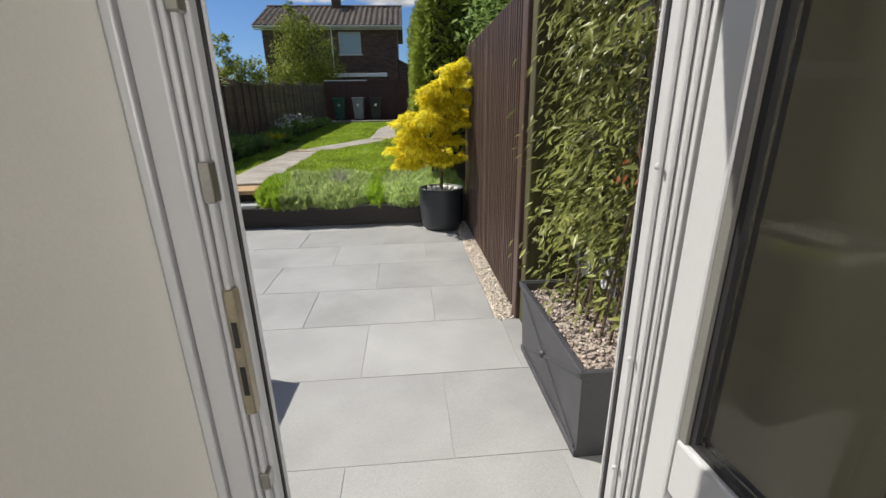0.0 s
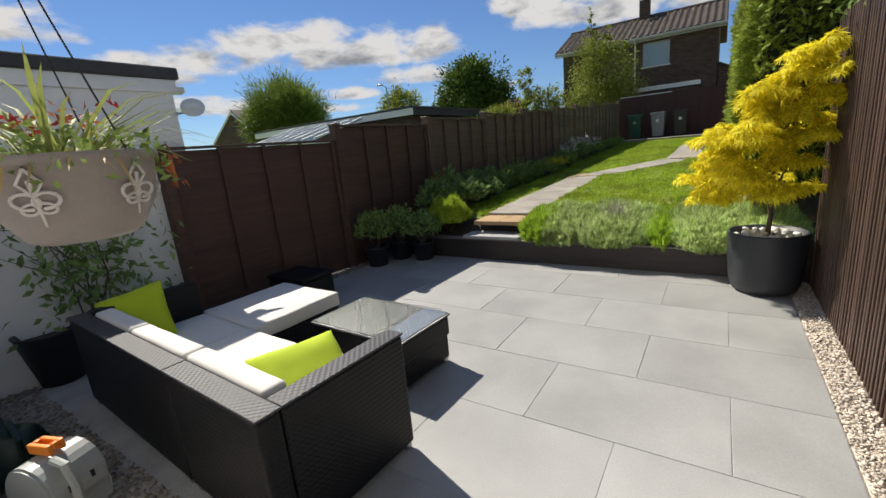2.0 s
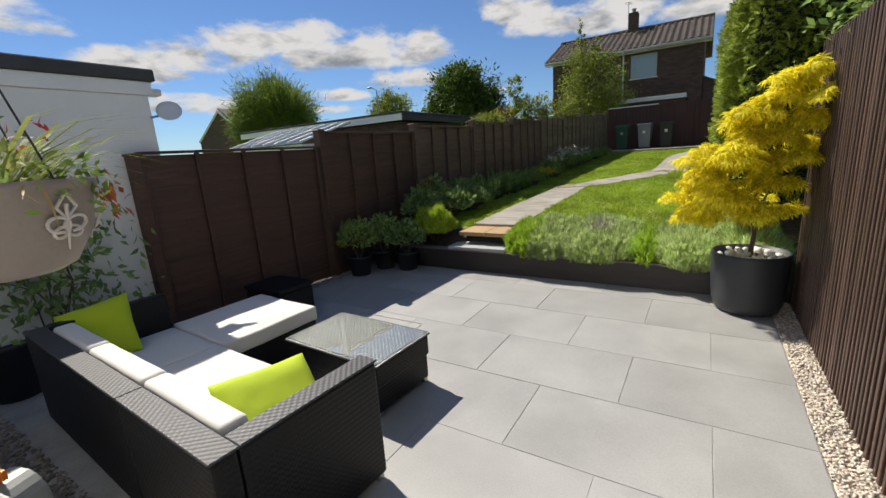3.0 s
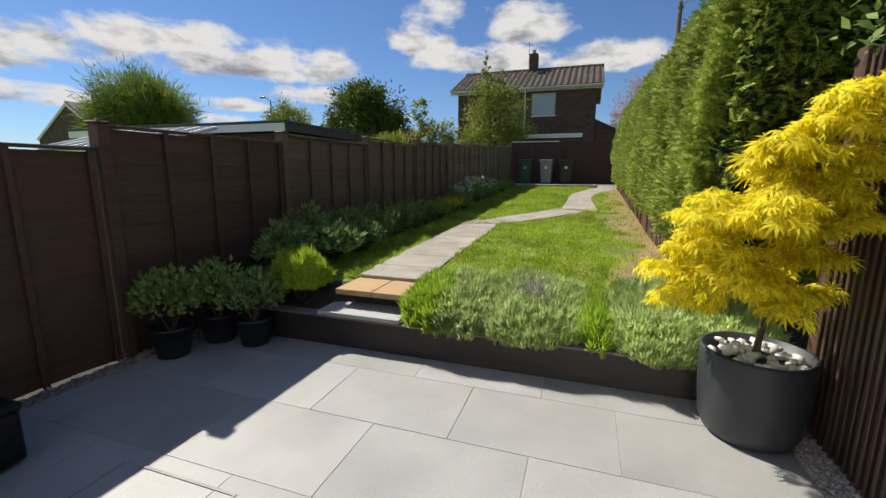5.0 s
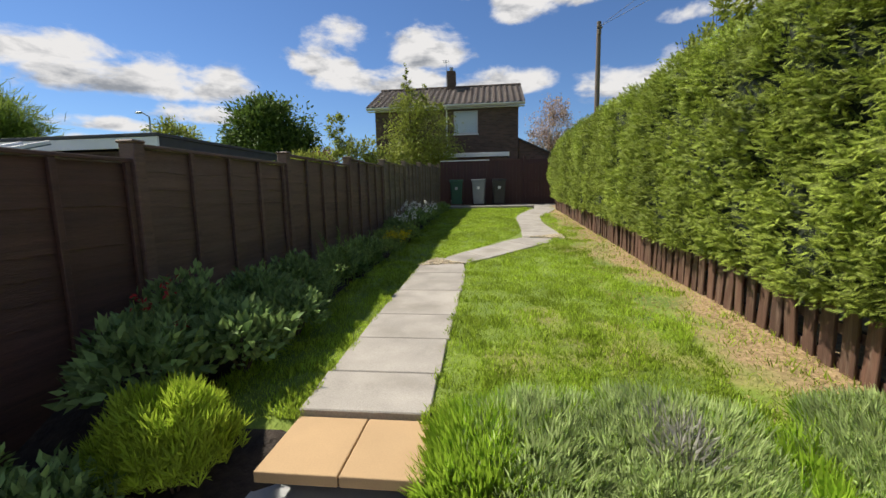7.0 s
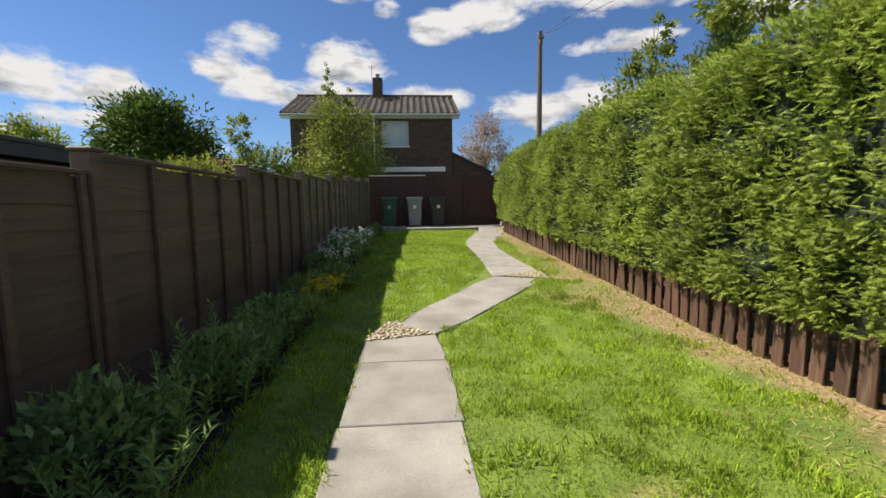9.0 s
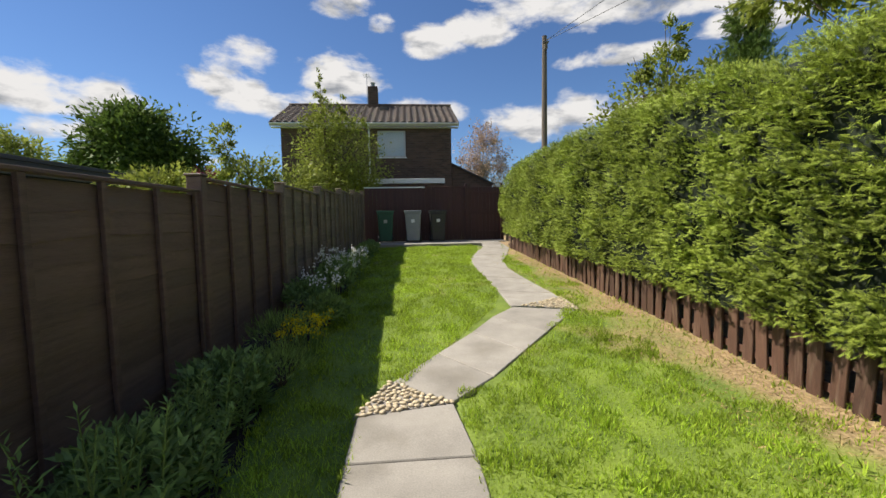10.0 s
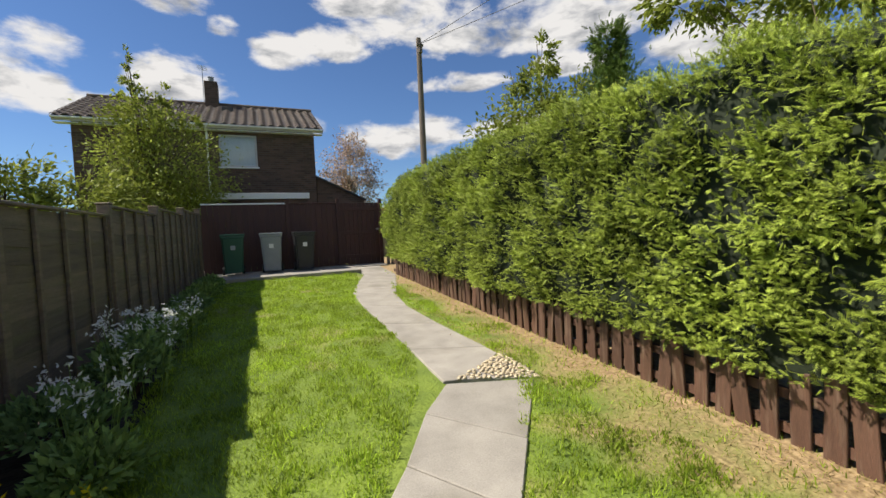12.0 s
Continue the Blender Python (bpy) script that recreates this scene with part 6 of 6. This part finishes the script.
for k in range(5):
    tube(bmt, [(-0.45, 2.55 + 0.12 * k, 7.63), (-0.11, 2.55 + 0.12 * k, 7.63)], 0.006, 4)
part("aerial", bmt, M_steel, house, "thin metal television aerial")
part("roof_vent", boxes((0.35, 0.75, 1.9, 2.3, 5.75, 5.95), bevel=0.02), M_dark_felt, house)
# flat-roofed extension and side lean-to of that house
ext = thing("house_extension", -2.5, 23.2, 1.0, "low brick extension with a white fascia board", "extension")
part("wall", boxes((-1.75, 1.55, 0, 2.25, 0, 2.05)), M_brick, ext)
part("fascia", boxes((-1.85, 1.62, -0.1, -0.06, 2.06, 2.24), bevel=0.004), M_white_board, ext, "white fascia board")
part("roof", boxes((-1.85, 1.62, -0.058, 2.27, 2.06, 2.26)), M_dark_felt, ext)
lt = thing("lean_to", -0.32, 25.6, 1.0, "brick side lean-to with a sloping roof", "extension")
bmt = bmesh.new()
f0 = [bmt.verts.new((x, 0, z)) for x, z in ((0, 0), (1.75, 0), (1.75, 2.2), (0, 3.05))]
f1 = [bmt.verts.new((x, 2.5, z)) for x, z in ((0, 0), (1.75, 0), (1.75, 2.2), (0, 3.05))]
bmt.faces.new(f0)
bmt.faces.new(f1[::-1])
for i in range(4):
    bmt.faces.new((f0[i], f0[(i + 1) % 4], f1[(i + 1) % 4], f1[i]))
part("wall", bmt, M_brick, lt)
bmt = bmesh.new()
box(bmt, -0.02, 2.02, -0.1, 2.6, 0.0, 0.05)
part("roof", bmt, M_dark_felt, lt, m=pose(-0.02, 0, 3.06, 0, math.degrees(math.atan2(0.85, 1.75)), 0))

sh = thing("garden_shed", 2.2, 24.2, 0.95, "brown shed with a low orange-brown roof", "shed")
part("wall", boxes((-1.2, 1.2, 0, 2.0, 0, 1.75)), M_fence_far, sh)
part("roof", boxes((-1.35, 1.35, -0.15, 2.15, 1.752, 1.86), bevel=0.01), M_brick_red, sh)
# ---- neighbours on the left ----
fr = thing("flat_roof_building", -9.4, 13.2, 0.18, "low building with a flat roof and pale edge", "building")
part("wall", boxes((-5.0, 2.0, -2.0, 3.6, 0, 2.2)), M_brick, fr)
part("fascia", boxes((-5.2, 2.2, -2.2, -2.16, 2.22, 2.40), bevel=0.005), M_white_board, fr, "pale fascia")
part("fascia", boxes((2.16, 2.2, -2.158, 3.8, 2.22, 2.40), bevel=0.005), M_dark_felt, fr)
part("roof", boxes((-5.22, 2.22, -2.22, 3.82, 2.402, 2.46), bevel=0.005), M_dark_felt, fr, "dark felt flat roof")
gl = thing("glass_lean_to", -10.2, 9.6, 0.18, "pale glazed lean-to roof", "conservatory")
for k in range(7):
    part("glazing_bar", boxes((0.5 * k, 0.5 * k + 0.05, 0, 1.9, 0.0, 0.05)), M_white_board, gl, m=pose(-1.5, -0.9, 1.75, 16, 0, 0))
part("pane", boxes((0, 3.05, 0, 1.9, -0.02, -0.002)), M_glass_dark, gl, m=pose(-1.5, -0.9, 1.75, 16, 0, 0))
part("wall", boxes((-1.45, 1.5, -0.85, 0.9, 0, 1.72)), M_white_board, gl)
fh = thing("distant_house", -42, 27, 1.0, "distant house with a brown gable roof", "house")
bmt = bmesh.new()
g0 = [bmt.verts.new((x, 0, z)) for x, z in ((-4, 0), (4, 0), (4, 3.4), (0, 6.0), (-4, 3.4))]
g1 = [bmt.verts.new((x, 8, z)) for x, z in ((-4, 0), (4, 0), (4, 3.4), (0, 6.0), (-4, 3.4))]
bmt.faces.new(g0)
bmt.faces.new(g1[::-1])
for i in range(5):
    bmt.faces.new((g0[i], g0[(i + 1) % 5], g1[(i + 1) % 5], g1[i]))
part("wall", bmt, M_brick, fh)
for s in (-1, 1):
    part("verge", boxes((0, 4.9, -0.1, -0.02, 0, 0.2)), M_white_board, fh, m=pose(0, 0, 5.95, 0, 33 if s > 0 else 147, 0))
part("roof", boxes((-0.1, 4.9, 0.0, 8.2, 0.21, 0.3)), M_rooftile, fh, m=pose(0, 0, 5.95, 0, 33, 0))

# ---- trees ----
tree("willow_tree", -34, 27.5, 1.0, 3.0, [(0, 0, 5.2, 3.2, 3.2, 2.6), (-2.2, 0, 4.2, 2.4, 2.4, 2.4), (2.2, 0, 4.4, 2.2, 2.4, 2.4), (0, 0, 3.0, 3.4, 3, 1.8)], 30000, 0.42, M_willow, "large light green willow with hanging twigs", shape=BLADE, r0=0.3)
tree("broadleaf_tree", -14.2, 27.5, 1.0, 2.5, [(0, 0, 3.9, 2.2, 2.2, 1.9), (-1.3, 0, 2.9, 1.5, 1.6, 1.3), (1.4, 0, 2.9, 1.5, 1.6, 1.3), (0.2, 0, 5.0, 1.2, 1.2, 0.9)], 17000, 0.20, M_tree_dark, "dense dark green broadleaf tree", r0=0.22)
tree("broadleaf_tree", -27, 36, 1.0, 3.0, [(0, 0, 5.0, 2.2, 2.0, 1.6), (-1.2, 0, 4.2, 1.4, 1.4, 1.2)], 4000, 0.26, M_tree_mid, "pale green tree in the distance", r0=0.2)
tree("garden_tree", -4.75, 22.3, 1.0, 2.2, [(0.1, 0, 3.0, 1.6, 1.1, 1.25), (0.2, 0, 2.0, 1.7, 1.1, 0.8), (-0.2, 0, 3.9, 0.8, 0.8, 0.7), (-0.4, 0, 4.5, 0.25, 0.25, 0.4), (-0.45, 0, 5.0, 0.2, 0.2, 0.4), (-0.48, 0, 5.5, 0.12, 0.12, 0.35), (0.3, 0, 4.5, 0.22, 0.22, 0.4), (0.85, 0, 4.1, 0.2, 0.2, 0.4)], 9500, 0.085, M_tree_mid, "slender young tree in light green leaf", r0=0.07, limbs=24)
tree("garden_tree", -6.6, 19.5, 0.75, 1.5, [(0, 0, 2.2, 0.9, 0.8, 0.6), (1.2, 0, 2.0, 0.9, 0.7, 0.5), (-0.6, 0, 2.9, 0.35, 0.35, 0.9)], 3400, 0.10, M_tree_mid, "yellow-green shrubby tree over the fence", r0=0.05)
tree("garden_tree", -6.3, 14.6, 0.5, 0.9, [(0, 0, 1.75, 0.8, 0.7, 0.35)], 2200, 0.07, M_tree_mid, "rounded yellow-green bush over the fence", r0=0.05)
tree("purple_tree", -8.3, 21.0, 0.45, 1.0, [(0, 0, 2.3, 0.7, 0.6, 0.5)], 1600, 0.09, M_purple_leaf, "small purple-leaved tree over the fence", r0=0.05)
tree("blossom_tree", 2.0, 31.5, 1.0, 2.6, [(0, 0, 4.4, 1.6, 1.4, 1.5), (-0.9, 0, 3.3, 1.0, 1.0, 1.0), (0.9, 0, 3.4, 1.0, 1.0, 1.0), (0.4, 0, 5.4, 0.9, 0.9, 0.7)], 4200, 0.11, M_blossom, "sparse tree with buff-pink young leaves", bark=M_bark_pale, r0=0.10, limbs=30)
tree("hazel_tree", 5.4, 19.6, 0.9, 2.4, [(0, 0, 4.2, 1.1, 1.3, 1.4), (-0.7, 0.6, 3.4, 1.1, 1.2, 1.0), (0.2, 0, 6.0, 0.35, 0.35, 0.9), (-0.6, 0.2, 5.2, 0.3, 0.3, 0.6), (1.0, -0.8, 4.2, 0.9, 0.9, 1.1)], 6500, 0.13, M_tree_mid, "green deciduous tree beyond the hedge", r0=0.09)
tree("conifer_tree", 7.0, 18.4, 0.9, 2.8, [(0, 0, 4.0, 1.0, 1.0, 1.6), (0, 0, 5.9, 0.55, 0.55, 0.8)], 5200, 0.16, M_tree_dark, "dark conifer beyond the hedge", shape=FROND, r0=0.12)
tree("ash_tree", 4.6, 12.0, 0.6, 2.6, [(0, 0, 4.3, 0.8, 1.6, 0.7), (-1.3, 1.2, 4.4, 0.9, 0.7, 0.25), (0.2, -1.6, 5.0, 0.9, 1.2, 0.7), (-0.8, -0.6, 5.0, 0.5, 0.6, 0.5), (-1.2, -2.4, 4.3, 0.7, 0.9, 0.5)], 7000, 0.10, M_tree_mid, "loose leafy tree reaching over the hedge", r0=0.04, limbs=12)
ivy = thing("ivy", 0.95, 5.6, 1.75, "glossy ivy spilling over the end of the screen", "climbing plant")
n = 1500
P = RNG.normal(0, 1, (n, 3)) * np.array((0.16, 0.45, 0.17)) + np.array((0.02, 0.15, 0.48))
scatter("foliage", LEAF, P, unit(n) * np.array((1, 1, 0.6)) + np.array((-0.4, -0.2, 0)), RNG.normal(0, 0.4, (n, 3)) + np.array((-0.3, -0.2, 1)), RNG.uniform(0.06, 0.11, n), M_mid_leaf, ivy)

# ---- pole, lamp and cables ----
pole = thing("telegraph_pole", 2.25, 21.1, 0.95, "tall weathered timber telegraph pole", "telegraph pole")
bmt = bmesh.new()
tube(bmt, [(0, 0, -0.1), (0, 0, 6.62)], [0.11, 0.075], 12)
part("shaft", bmt, M_pole, pole)
part("cross_arm", boxes((-0.10, 0.10, -0.13, -0.09, 6.35, 6.42), (-0.05, 0.05, -0.16, -0.10, 6.15, 6.33), bevel=0.006), M_pole, pole)
cb = thing("overhead_cable", 2.25, 21.1, 7.4, "thin black overhead telephone cables", "cable")
for ex, ey, ez in ((6.0, -14, 2.2), (10.0, -12, 2.6)):
    bmt = bmesh.new()
    tube(bmt, [(ex * k / 10, ey * k / 10, ez * k / 10 - 0.9 * (k / 10) * (1 - k / 10)) for k in range(11)], 0.008, 4)
    part("wire", bmt, M_cable, cb)
sl = thing("street_lamp", -24.5, 31, 1.0, "distant street lamp on a grey column", "street lamp")
bmt = bmesh.new()
tube(bmt, [(0, 0, 0), (0, 0, 6.0), (-0.5, 0, 6.3)], [0.08, 0.05, 0.04], 8)
part("column", bmt, M_bin_grey, sl)
part("lantern", boxes((-0.95, -0.5, -0.1, 0.1, 6.24, 6.36), bevel=0.03), M_bin_grey, sl)

# ---- hanging basket ----
hb = thing("hanging_basket", -1.21, 1.60, 1.275, "taupe plastic hanging basket with scroll ornament and trailing plants", "hanging basket")
bmt = bmesh.new()
lathe(bmt, [(0.08, 0.0), (0.105, 0.012), (0.145, 0.08), (0.16, 0.165), (0.168, 0.168), (0.168, 0.185), (0.155, 0.185), (0.148, 0.16), (0.0, 0.15)], 40)
part("bowl", bmt, M_basket, hb, smooth=True)


def scroll(side, turns, size, x0, z0, flip=1):
    pts = []
    for k in range(14):
        a = k / 13 * turns * 2 * PI
        r_ = size * (1 - 0.75 * k / 13)
        pts.append((side * (x0 + r_ * math.sin(a)), 0, z0 + flip * r_ * (1 - math.cos(a)) * 0.7))
    return pts


for az in (50, 116, -16, -82, 182, 248):
    bmt = bmesh.new()
    for sgn in (-1, 1):
        tube(bmt, scroll(sgn, 0.8, 0.040, 0.008, -0.016), 0.0036, 5)
        tube(bmt, scroll(sgn, 0.7, 0.030, 0.006, -0.004, -1), 0.0032, 5)
        tube(bmt, [(sgn * 0.004, 0, 0.014), (sgn * 0.020, 0, 0.034), (0, 0, 0.062)], 0.0034, 5)
    tube(bmt, [(0, 0, -0.052), (0, 0, 0.04)], [0.002, 0.0045], 5)
    part("ornament", bmt, M_basket_orn, hb, "pale scroll ornament", m=pose(0, 0, 0, 0, 0, az) @ pose(0, -0.1515, 0.098, 11, 0, 0))
bmt = bmesh.new()
for k in range(3):
    a = 2 * PI * k / 3 + 0.4
    tube(bmt, [(0.16 * math.cos(a), 0.16 * math.sin(a), 0.18), (-0.05, -0.05, 0.85)], 0.002, 5)
part("hanger", bmt, M_cable, hb, "dark hanging wires")
bmt = bmesh.new()
tube(bmt, [(-0.05, -0.40, 0.80), (-0.05, -0.05, 0.90), (-0.05, -0.05, 0.85)], 0.008, 6)
part("bracket", bmt, M_cable, hb)
n = 110
a = RNG.uniform(0, 2 * PI, n)
P = np.column_stack([0.09 * np.cos(a) * RNG.random(n), 0.09 * np.sin(a) * RNG.random(n), np.full(n, 0.16)])
D = np.column_stack([np.cos(a) * 0.7, np.sin(a) * 0.8 + 0.30, RNG.uniform(0.15, 1.0, n)])
scatter("strap_leaves", ARCH, P, D, np.tile((0, 0, 1.0), (n, 1)) + 0.01, RNG.uniform(0.13, 0.30, n), M_strap, hb, "long strappy leaves", width=0.6)
n = 12
a = RNG.uniform(-1.5, 0.4, n)
P = np.column_stack([0.15 * np.cos(a), 0.15 * np.sin(a), np.full(n, 0.19)])
scatter("bleached_leaves", BLADE, P, np.column_stack([np.cos(a) * 0.6, np.sin(a) * 0.6, np.full(n, -0.9)]) + RNG.normal(0, 0.25, (n, 3)), unit(n), RNG.uniform(0.05, 0.12, n), M_straw, hb, "dry bleached leaves", width=0.7)
n = 520
a = RNG.uniform(0, 2 * PI, n)
rr_ = RNG.uniform(0.03, 0.19, n)
P = np.column_stack([rr_ * np.cos(a), rr_ * np.sin(a), 0.19 + RNG.normal(0, 0.03, n) - 0.6 * np.maximum(rr_ - 0.15, 0)])
scatter("foliage", LEAF, P, unit(n) + np.column_stack([np.cos(a), np.sin(a), np.zeros(n)]), RNG.normal(0, 1, (n, 3)), RNG.uniform(0.015, 0.034, n), M_mid_leaf, hb)
for k in range(9):
    c_ = np.array((RNG.normal(0.04, 0.05), RNG.normal(-0.02, 0.06), RNG.uniform(0.22, 0.29)))
    P = c_ + RNG.normal(0, 0.010, (10, 3))
    scatter("flower", LEAF, P, unit(10), unit(10), RNG.uniform(0.014, 0.026, 10), M_red_flower if k % 2 else M_copper, hb, "dark red flower")
P = np.column_stack([RNG.normal(0.07, 0.02, 24), RNG.normal(0.165, 0.012, 24), RNG.normal(0.15, 0.03, 24)])
scatter("withered_leaves", LEAF, P, np.tile((0.1, 0.3, -1.0), (24, 1)) + RNG.normal(0, 0.3, (24, 3)), unit(24), RNG.uniform(0.016, 0.034, 24), M_copper, hb, "orange withered leaves")

# ---- hose reel and watering can ----
hr = thing("hose_reel", -2.36, 1.57, 0.0, "grey plastic hose reel box with an orange handle", "hose reel", rz=20)
hr.scale = (0.86, 0.86, 0.74)
bmt = bmesh.new()
prof = [(0.16 * math.cos(t_), 0.20 + 0.20 * math.sin(t_)) for t_ in np.linspace(-0.5, PI + 0.5, 18)] + [(-0.15, 0.0), (0.15, 0.0)]
va = [bmt.verts.new((x, -0.13, z)) for x, z in prof]
vb = [bmt.verts.new((x, 0.13, z)) for x, z in prof]
bmt.faces.new(va)
bmt.faces.new(vb[::-1])
for i in range(len(prof)):
    j = (i + 1) % len(prof)
    bmt.faces.new((va[i], va[j], vb[j], vb[i]))
bmesh.ops.bevel(bmt, geom=[e for e in bmt.edges if abs(e.verts[0].co.y - e.verts[1].co.y) < 0.01], offset=0.012, segments=2, affect="EDGES")
part("casing", bmt, M_reel, hr)
part("handle", boxes((-0.07, 0.07, -0.04, -0.015, 0.41, 0.47), (-0.07, 0.07, 0.015, 0.04, 0.41, 0.47), (-0.07, -0.045, -0.014, 0.014, 0.43, 0.47), (0.045, 0.07, -0.014, 0.014, 0.43, 0.47), bevel=0.006, seg=2), M_orange, hr, "orange plastic handle")
part("band", boxes((-0.165, 0.165, -0.06, -0.045, 0.20, 0.24), (-0.165, 0.165, 0.045, 0.06, 0.20, 0.24)), M_gasket, hr)
bmt = bmesh.new()
tube(bmt, [(0.10, -0.05, 0.40), (0.17, -0.05, 0.38), (0.20, -0.05, 0.25), (0.19, -0.05, 0.08)], 0.022, 8)
part("hose_guide", bmt, M_reel, hr)
wc = thing("watering_can", -2.84, 1.53, 0.0, "dark green plastic watering can lying by the wall", "watering can")
bmt = bmesh.new()
lathe(bmt, [(0.10, 0.0), (0.125, 0.02), (0.13, 0.16), (0.10, 0.24), (0.05, 0.27), (0.045, 0.25), (0.0, 0.22)], 24)
part("body", bmt, M_can, wc, smooth=True)
bmt = bmesh.new()
tube(bmt, [(-0.1, 0, 0.06), (-0.24, 0, 0.2), (-0.32, 0, 0.3)], [0.025, 0.018, 0.016], 8)
part("spout", bmt, M_can, wc)
bmt = bmesh.new()
tube(bmt, [(0.04, 0, 0.26), (0.1, 0, 0.34), (0.19, 0, 0.28), (0.13, 0, 0.1)], 0.013, 6)
part("handle", bmt, M_can, wc)
tp = thing("plant_pot", -4.02, 2.0, 0.0, "tall dark plastic pot with a climber beside the white wall", "plant pot")
bmt = bmesh.new()
lathe(bmt, [(0.13, 0.0), (0.20, 0.38), (0.21, 0.40), (0.19, 0.40), (0.17, 0.35), (0.0, 0.34)], 24)
part("body", bmt, M_pot_black, tp, smooth=True)
wcl = thing("climber", -3.98, 2.3, 0.36, "sparse dark climber against the white wall", "climbing plant")
bmt = bmesh.new()
for k in range(8):
    y0 = RNG.uniform(-0.1, 0.1)
    bmt = bmesh.new()
    tube(bmt, [(0, y0, 0), (-0.03, y0 + RNG.uniform(-0.3, 0.2), 0.35), (-0.08, y0 + RNG.uniform(-0.7, 0.5), 0.7), (-0.09, y0 + RNG.uniform(-0.8, 0.7), RNG.uniform(0.8, 1.3))], [0.006, 0.005, 0.004, 0.002], 5)
    part("stem", bmt, M_bark, wcl)
n = 560
P = np.column_stack([RNG.uniform(-0.12, 0.08, n), RNG.normal(0.1, 0.24, n), np.abs(RNG.normal(0.48, 0.33, n))])
scatter("foliage", LEAF, P, RNG.normal(0, 0.5, (n, 3)) + np.array((0.3, 0, -0.3)), unit(n), RNG.uniform(0.06, 0.11, n), M_dark_leaf, wcl)

# ---- paving tiles ----
for ri, y0 in enumerate(rows_y):
    j0 = ROW_JOINT[ri]
    y1 = min(y0 + TILE_W, 5.755)
    ya = max(y0, 1.25)
    if y1 - ya < 0.05:
        continue
    x = j0 - TILE_L * math.ceil((j0 + 3.86) / TILE_L)
    xmax = 1.01 if y1 < 3.04 else 0.518
    while x < xmax:
        xa, xb = max(x, -3.86), min(x + TILE_L, xmax)
        if ya < 1.84:
            xa = max(xa, -1.20)
        if xb - xa > 0.03:
            whole = xb - xa > TILE_L - 0.002 and y1 - ya > TILE_W - 0.002
            me = full_tile if whole else tile_mesh(xb - xa - GAP, y1 - ya - GAP)
            if not me.materials:
                me.materials.append(M_tile)
            o = part("paving_tile", me, None, patio)
            o.matrix_basis = pose(xa + GAP / 2, ya + GAP / 2, RNG.uniform(-0.0008, 0.0008))
        x += TILE_L
